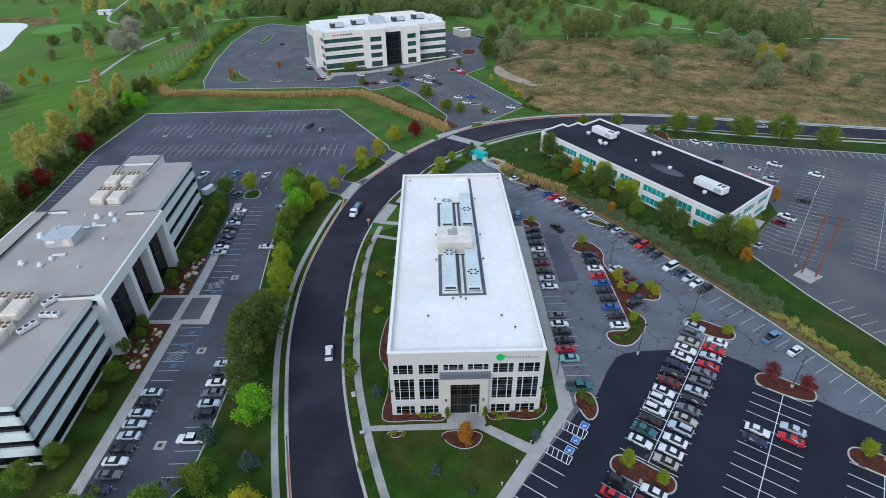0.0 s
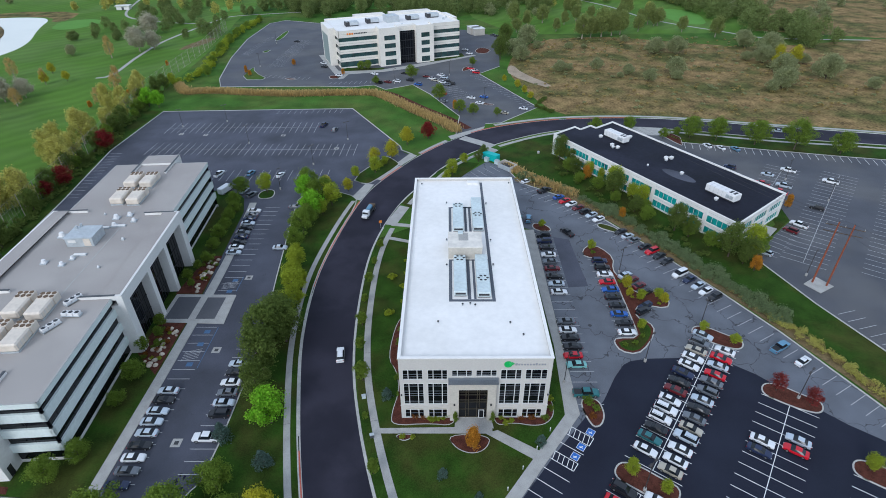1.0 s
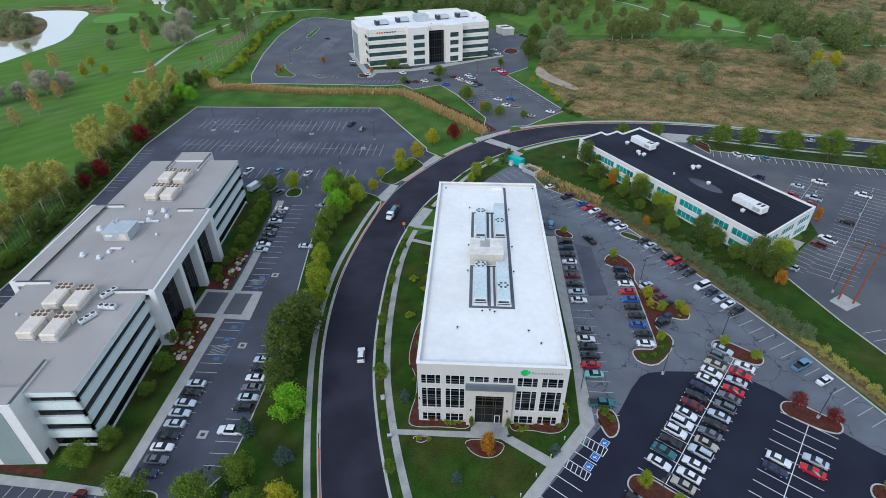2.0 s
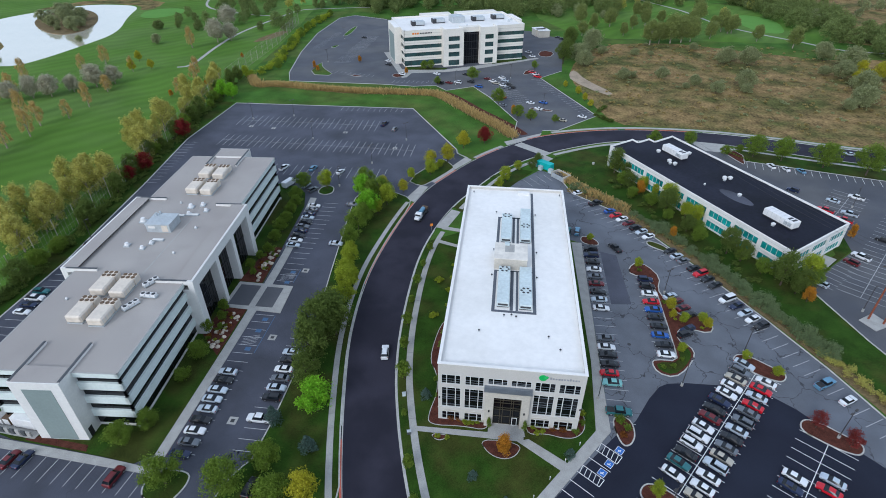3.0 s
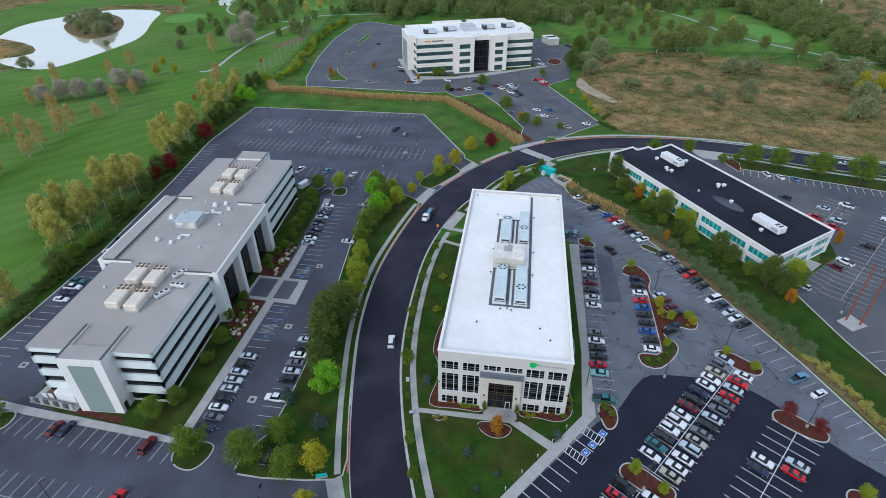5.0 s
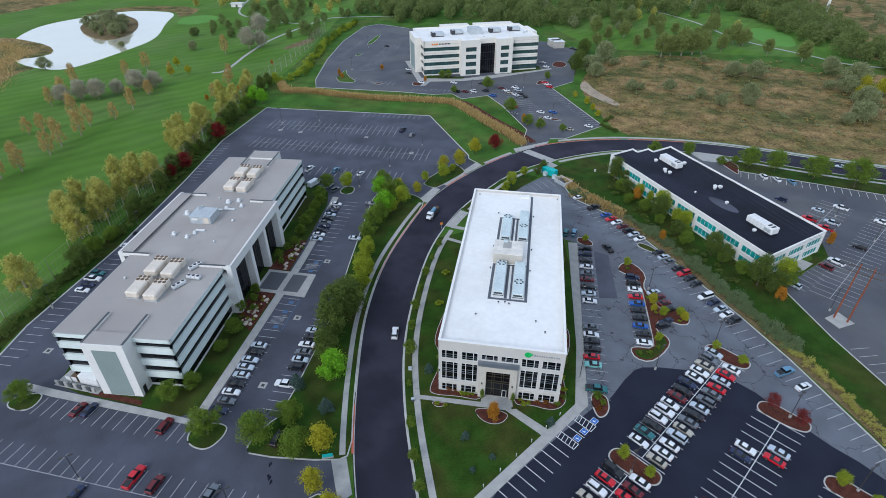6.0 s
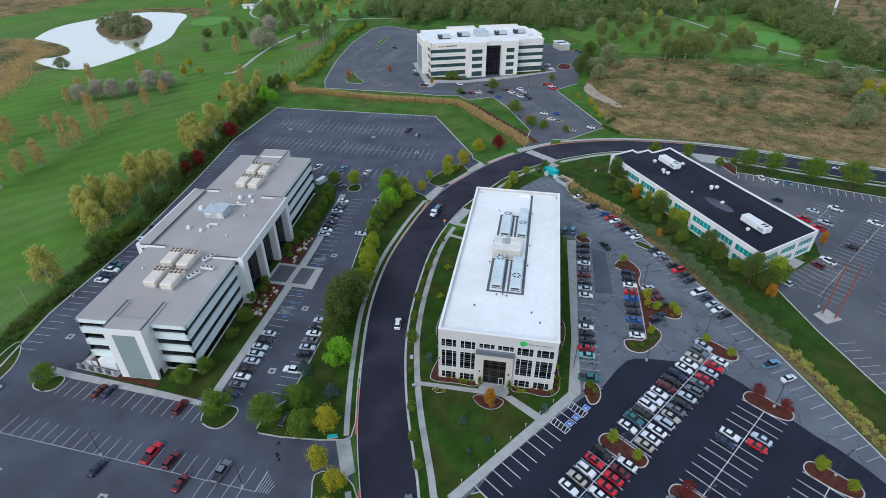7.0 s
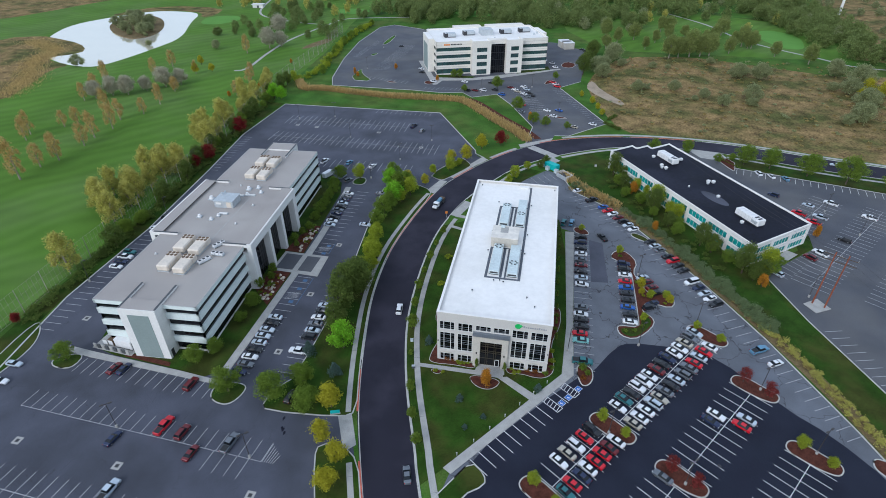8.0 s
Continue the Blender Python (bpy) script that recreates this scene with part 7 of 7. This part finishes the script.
# far woods, joined
def far_wood(name, label, spots, leaf, h, w, n, size, shape="round"):
    rng = np.random.default_rng(len(spots) + int(h * 10))
    base = [crown_points(shape, n, rng) for _ in range(5)]
    vs = []
    for x, y in spots:
        c, nn = base[rng.integers(0, 5)]
        k = rng.uniform(0.7, 1.25)
        a = rng.uniform(0, 6.28)
        rot = np.array([[math.cos(a), -math.sin(a), 0], [math.sin(a), math.cos(a), 0], [0, 0, 1]])
        vs.append(cards((c * np.array([w * k, w * k, h * k])) @ rot.T + np.array([x, y, 0.4]), nn @ rot.T, size, rng))
    verts = np.concatenate(vs)
    faces = np.arange(len(verts)).reshape(-1, 3)
    me = bpy.data.meshes.new(name)
    me.from_pydata(verts.tolist(), [], faces.tolist())
    me.materials.append(M["leaf_" + leaf])
    tagged(new(name, me), label, "woods", kind="stuff")


def scatter(n, x0, x1, y0, y1, seed, keep=None):
    g = np.random.default_rng(seed)
    out = []
    while len(out) < n:
        x, y = g.uniform(x0, x1), g.uniform(y0, y1)
        if keep is None or keep(x, y):
            out.append((x, y))
    return out


WOODS = scatter(150, -160, 90, 400, 500, 1, lambda x, y: y > 412 + 0.0 * x and not (x < -120 and y < 440) and not (20 < x and y < 425))
WOODS2 = scatter(260, -150, 262, 470, 780, 2, lambda x, y: x < 180 or y > 530)
WOODS3 = scatter(140, 180, 274, 296, 560, 3, lambda x, y: x > np.interp(y, (303, 323, 350, 365, 400, 452, 527), (242, 241, 231, 222, 218, 213, 188)))
far_wood("far_woods", "dense green and olive woodland behind the golf course", WOODS + WOODS3, "wood", 12, 6.5, 760, 0.624)
far_wood("far_woods", "dense green woodland far off", WOODS2, "wood", 13, 7.5, 480, 0.897)
far_wood("far_woods", "olive and grey trees among the woodland", scatter(70, -130, 300, 405, 640, 5, lambda x, y: not (100 < x < 225 and y < 470)) + scatter(60, 286, 480, 300, 700, 6), "olive", 9, 5, 760, 0.546)
far_wood("far_woods", "golden trees at the edge of the woodland", scatter(14, 60, 260, 425, 620, 7) + scatter(20, -330, -170, 420, 600, 8), "gold", 10, 4.5, 760, 0.546)
far_wood("far_woods", "tree groups beyond the golf course", scatter(60, -260, -160, 300, 470, 9, lambda x, y: abs(x + 190) > 10 and (x + 292) ** 2 + (y - 393) ** 2 > 700 and (x + 184) ** 2 + (y - 458) ** 2 > 700 and y > 330), "wood", 8, 4.2, 760, 0.468)
far_wood("far_woods", "far woodland beyond the pond", scatter(120, -620, -150, 480, 760, 10), "olive", 9, 6, 520, 0.702)
far_wood("field_scrub", "low dry and green scrub in the field", scatter(330, 55, 230, 170, 330, 12, lambda x, y: y > 178 - 0.1 * (x - 60) + (0 if x < 150 else 4)), "straw", 0.8, 1.3, 72, 0.265, "bush")
far_wood("field_scrub", "low green scrub in the field", scatter(170, 55, 230, 172, 330, 13, lambda x, y: y > 180), "olive", 1.0, 1.4, 80, 0.265, "bush")
far_wood("undergrowth", "dense green shrubs under the trees beside the dark-roofed block", [(x + TRNG.uniform(-2.5, 1.5), y + TRNG.uniform(-1.5, 1.5)) for x, y in spline([(50, 112), (58, 97.5), (68, 81), (77, 66), (84, 54.5)], 3.2)], "deep", 1.3, 1.5, 260, 0.187, "bush")
far_wood("undergrowth", "green and yellowing thicket between golf net and far lot", [(x + TRNG.uniform(-4, 1.5), y + TRNG.uniform(-2, 2)) for x, y in spline([(-143, 222), (-132, 238), (-139, 290), (-145, 340), (-144, 395)], 2.0)], "lime", 3.6, 2.6, 300, 0.265, "bush")
far_wood("undergrowth", "low brown and green scrub at the foot of the golf net", [(x + TRNG.uniform(-2.5, 2.5), y + TRNG.uniform(-1, 1)) for x, y in spline([(-119, -10), (-121, 20), (-122.5, 40), (-124, 62), (-128, 92), (-131.5, 123), (-136, 160), (-143, 205)], 1.0)], "deep", 1.6, 1.9, 180, 0.203, "bush")
far_wood("ditch_scrub", "low straw and green weeds along the ditch", [(x + TRNG.uniform(-0.5, 2.5), y + TRNG.uniform(-0.5, 1.5)) for x, y in spline([(87, 28), (93.5, 14), (99, -2), (104, -16), (112, -40)], 0.55)], "gold", 1.5, 1.1, 120, 0.156, "bush")
far_wood("ditch_scrub", "low weeds under the hedge", [(x + TRNG.uniform(-1.2, 1.2), y + TRNG.uniform(-1.0, 1.0)) for x, y in spline([(34, 105), (48, 94.6), (61, 77), (70, 62), (82, 40), (92, 20), (101, -5)], 1.1)], "straw", 0.8, 0.9, 80, 0.133, "bush")


def reeds(name, label, pts, width, n, h, seed):
    g = np.random.default_rng(seed)
    p = np.array(resample(pts, n)) + g.normal(scale=width, size=(n, 2))
    a = g.uniform(0, 3.14, n)
    hh = h * g.uniform(0.6, 1.2, n)
    lean = g.normal(scale=0.35, size=(n, 2))
    dx, dy = np.cos(a) * 0.09, np.sin(a) * 0.09
    z = np.zeros(n)
    v = np.stack([np.stack([p[:, 0] - dx, p[:, 1] - dy, z], 1), np.stack([p[:, 0] + dx, p[:, 1] + dy, z], 1), np.stack([p[:, 0] + dx * 1.3 + lean[:, 0], p[:, 1] + dy * 1.3 + lean[:, 1], hh], 1),
                  np.stack([p[:, 0] - dx * 1.3 + lean[:, 0], p[:, 1] - dy * 1.3 + lean[:, 1], hh * 0.9], 1)], 1).reshape(-1, 3)
    me = bpy.data.meshes.new(name)
    me.from_pydata(v.tolist(), [], np.arange(len(v)).reshape(-1, 4).tolist())
    me.materials.append(M["leaf_reed"])
    tagged(new(name, me), label, "reeds", kind="stuff")


reeds("reeds", "tall dry tan reeds along a ditch", REED_A, 1.2, 20000, 2.1, 3)
reeds("reeds", "dry tan reeds by the parking lot hedge", spline([(32, 117), (37, 108), (46, 99), (52, 93)]), 0.9, 3200, 1.8, 4)
reeds("reeds", "tan reeds on the pond bank", spline([(-398, 285), (-365, 268), (-352, 255), (-345, 232), (-312, 190), (-300, 160)]), 5.0, 7000, 1.0, 5)

# ---- golf net, poles, lamps, small things ----
net = thing("golf_net_fence", "tall golf net on grey poles", "fence", kind="structure")
NETL = resample([(-120, -45), (-122.4, -15.8), (-124, 10), (-125, 36), (-127, 68), (-133.4, 123), (-139, 160), (-146, 200), (-148, 225), (-152, 300), (-160, 365)], 44)
for i, (x, y) in enumerate(NETL):
    part("post", cyl(x, y, 0, 8.2, 0.13, 0.09, 6), "wire", net)
for z in (0.3, 2.8, 5.4, 8.0):
    bm = bmesh.new()
    for p, q in zip(NETL, NETL[1:]):
        rod((*p, z), (*q, z), 0.03, 4, bm)
    part("cable", bm, "wire", net)
bm = bmesh.new()
for p, q in zip(NETL, NETL[1:]):
    for k in range(1, 6):
        x, y = p[0] + (q[0] - p[0]) * k / 6, p[1] + (q[1] - p[1]) * k / 6
        rod((x, y, 0.2), (x, y, 8.0), 0.03, 3, bm)
part("mesh_strand", bm, "wire", net)


def lamp_post(x, y, h=8.0, arms=1, rz=0):
    key = ("lamp", arms, h)
    if key in PROTO:
        return copy_thing(PROTO[key], pose(x, y, 0, 0, 0, rz))
    t = thing("lamp_post", "dark bronze parking lot lamp post on a concrete base", "lamp post", pose(x, y, 0, 0, 0, rz), "lot lamps")
    part("base", cyl(0, 0, 0, 0.8, 0.3, n=10), "concrete", t)
    part("pole", cyl(0, 0, 0.8, h, 0.09, 0.07, 8), "dark_pole", t)
    for k in range(arms):
        s = 1 if k == 0 else -1
        part("arm", box(min(0, s * 0.7), max(0, s * 0.7), -0.04, 0.04, h - 0.12, h - 0.02), "dark_pole", t)
        part("lamp_head", box(s * 0.85 - 0.4, s * 0.85 + 0.4, -0.22, 0.22, h - 0.14, h + 0.06, bevel=0.04), "dark_pole", t)
    PROTO[key] = t
    return t


for x, y, a in ((55.6, 47.5, 2), (69.6, 26.4, 2), (80.6, 3.6, 2), (87.6, -13.6, 2), (43, -17, 2), (58, -27, 2), (33.6, 8, 1), (-42.6, 118.6, 2), (-33.2, 143.6, 2), (-74, 140, 2), (-92, 166, 2), (-50, 98, 1), (-68.4, -37.4, 2), (-34.4, -38.8, 2), (-110, 160, 2),
                (130, 104, 2), (136, 88, 2), (10, 240, 2), (27, 190, 2), (-20, 224, 1), (-104, 260, 2), (-110, 320, 2), (-115, 10, 1), (-116, 52, 1), (105.5, 46, 1), (52.5, 14.0, 1)):
    lamp_post(x, y, 8.0, a, 40)
# golf shelter by the cart path
t = thing("golf_shelter", "small white shelter with a pale roof by the path", "shed", pose(-287, 460, 0, 0, 0, 10))
part("wall", box(-5.5, 5.5, -3, 3, 0, 3.2), "white", t)
part("roof", prism([(-6.2, -3.8), (6.2, -3.8), (6.2, 3.8), (-6.2, 3.8)], 3.2, 3.6), "cap", t)
part("door", box(-1, 1, -3.05, -3, 0, 2.3), "dark_cap", t)
# twin rusty poles with their pad
pad = structure("concrete_pad", prism([(102.8, 42.2), (107.6, 45.4), (110, 41), (105, 38.2)], 0, 0.2), "concrete", "pale concrete pad under two rusty poles", "pad")
for x, y, arms in ((105.4, 42.9, True), (108.2, 41.3, False)):
    t = thing("power_pole", "tall rusty steel power pole on a concrete pad", "pole", pose(x, y, 0.2, 0, 0, -29.7), "twin poles")
    part("shaft", cyl(0, 0, 0, 18.5, 0.24, 0.16, 10), "pole", t)
    part("cap", cyl(0, 0, 18.5, 18.7, 0.2, 0.1, 8), "dark_pole", t)
    if arms:
        for z in (15.4, 17.2):
            part("crossarm", box(-2.6, 5.8, 0.16, 0.28, z - 0.1, z + 0.1), "bark", t, "brown timber crossarm")
        for k in (-2.4, 1.6, 5.6):
            part("insulator", cyl(k, 0.22, 17.3, 17.8, 0.09, 0.06, 8), "concrete", t)
for k in (-2.4, 1.6, 5.6):
    c, d = math.cos(radians(-29.7)), math.sin(radians(-29.7))
    x, y = 105.4 + k * c - 0.22 * d, 42.9 + k * d + 0.22 * c
    bm, pts = bmesh.new(), []
    for i in range(-14, 15):
        u = i * 6.0
        pts.append((x + 0.36 * u, y - 0.933 * u, 18.0 - 5.5 * (abs(u) / 90) * (1.6 - abs(u) / 90)))
    for p, q in zip(pts, pts[1:]):
        rod(p, q, 0.025, 4, bm)
    tagged(part("power_line", bm, "dark_pole"), "thin dark overhead cable strung from rusty poles", "cable", "overhead cables")
t = thing("far_mast", "tall white mast far off in the scrub", "mast", pose(292, 534, 0))
part("shaft", cyl(0, 0, 0, 42, 1.3, 0.9, 10), "white", t)
# dumpster enclosure and container behind the white building
t = thing("shipping_container", "teal metal container behind the white building", "container", pose(25.8, 122.6, 0.05, 0, 0, -38))
part("body", box(-3.2, 3.2, -1.3, 1.3, 0.15, 2.7, bevel=0.04), "teal_box", t)
for k in range(11):
    part("rib", box(-3.0 + k * 0.58, -2.8 + k * 0.58, -1.36, 1.36, 0.3, 2.6), "teal_box", t)
t = thing("dumpster_enclosure", "concrete dumpster enclosure with a dark bin", "enclosure", pose(31.4, 114.6, 0.03, 0, 0, -48))
for a, b, c, d in ((-3.2, 3.2, 1.6, 1.9), (-3.2, -2.9, -1.9, 1.6), (2.9, 3.2, -1.9, 1.6)):
    part("wall", box(a, b, c, d, 0, 2.1), "stone", t)
part("bin", box(-2.2, 1.8, -1.2, 1.0, 0.1, 1.5, bevel=0.06), "grille", t)
part("gate", box(-2.9, 2.9, -1.95, -1.87, 0.1, 1.9), "metal", t)
for x, y in ((27.8, 118.8), (24, 121.2)):
    t = thing("utility_cabinet", "small pale green utility cabinet", "cabinet", pose(x, y, 0.03, 0, 0, -40))
    part("body", box(-0.8, 0.8, -0.7, 0.7, 0, 1.5, bevel=0.05), "hvac", t)
    part("lid", box(-0.85, 0.85, -0.75, 0.75, 1.5, 1.6), "metal", t)
for x, y in ((28.5, 350), (31, 346)):
    t = thing("storage_shed", "pale utility shed beside the far lot", "shed", pose(x, y, 0, 0, 0, 20))
    part("wall", box(-4, 4, -4, 4, 0, 4.5, bevel=0.05), "stone", t)
    part("roof", box(-4.2, 4.2, -4.2, 4.2, 4.5, 4.8), "cap", t)
# boulders in the beds by the banded block
bm = bmesh.new()
bmesh.ops.create_icosphere(bm, subdivisions=2, radius=0.5)
for v in bm.verts:
    v.co *= 1 + 0.25 * noise.noise(v.co * 2.3)
    v.co.z *= 0.7
ROCK = mesh_of(bm, "boulder")
ROCK.materials.append(M["rock"])
for i in range(44):
    if i < 22:
        x, y = TRNG.uniform(-58.6, -55), TRNG.uniform(11.5, 26.5)
    else:
        x, y = TRNG.uniform(-58.8, -56.0), TRNG.uniform(39, 55)
    ob = tagged(new("boulder", ROCK), "pale rounded boulder in a mulch bed", "boulder", "bed boulders")
    ob.matrix_basis = pose(x, y, 0.25, 0, 0, TRNG.uniform(0, 360)) @ Matrix.Scale(TRNG.uniform(0.6, 1.5), 4)
for i in range(26):
    x, y = TRNG.uniform(-59.5, -55.6), TRNG.uniform(12, 26.5) if i % 2 else TRNG.uniform(39, 55)
    tree(("shrub", "red_shrub", "gold_shrub")[i % 3], x, y, 0.8, "shrubs in the entrance beds", 0.12)
# bollard lights along the diagonal walk, hydrant sign, yellow signal by the road
for k in range(7):
    x, y = 28.6 - 3.1 * k, -4.6 - 4.15 * k
    t = thing("bollard_light", "short grey bollard light beside the walk", "bollard", pose(x, y, 0.12), "walk bollards")
    part("post", cyl(0, 0, 0, 0.8, 0.09, n=8), "metal", t)
    part("cap", cyl(0, 0, 0.8, 1.0, 0.12, 0.1, 8), "white", t)
t = thing("pedestrian_sign", "yellow warning sign on a thin post", "sign", pose(-11.9, 71.5, 0.1, 0, 0, 20))
part("post", cyl(0, 0, 0, 2.2, 0.04, n=6), "metal", t)
part("sign_plate", box(-0.45, 0.45, -0.03, 0.03, 1.7, 2.6, bevel=0.02), "orange", t)
t = thing("street_sign", "small green monument sign near the corner", "sign", pose(-20.2, -24.0, 0.12, 0, 0, 20))
part("panel", box(-1.1, 1.1, -0.12, 0.12, 0.3, 1.2, bevel=0.03), "teal_box", t)
part("base", box(-1.2, 1.2, -0.2, 0.2, 0, 0.3), "concrete", t)
for x, y, mat in ((-8.4, 3.6, "hvac"), (-5.6, -6.0, "white_hvac"), (45, 128.5, "stone"), (103.5, 148.4, "concrete")):
    t = thing("utility_box", "small pale utility box in the grass", "cabinet", pose(x, y, 0.1, 0, 0, 15))
    part("body", box(-0.4, 0.4, -0.3, 0.3, 0, 0.8, bevel=0.05), "dark_cap" if mat == "white_hvac" else mat, t)
    part("lid", box(-0.43, 0.43, -0.33, 0.33, 0.8, 0.85), "metal", t)
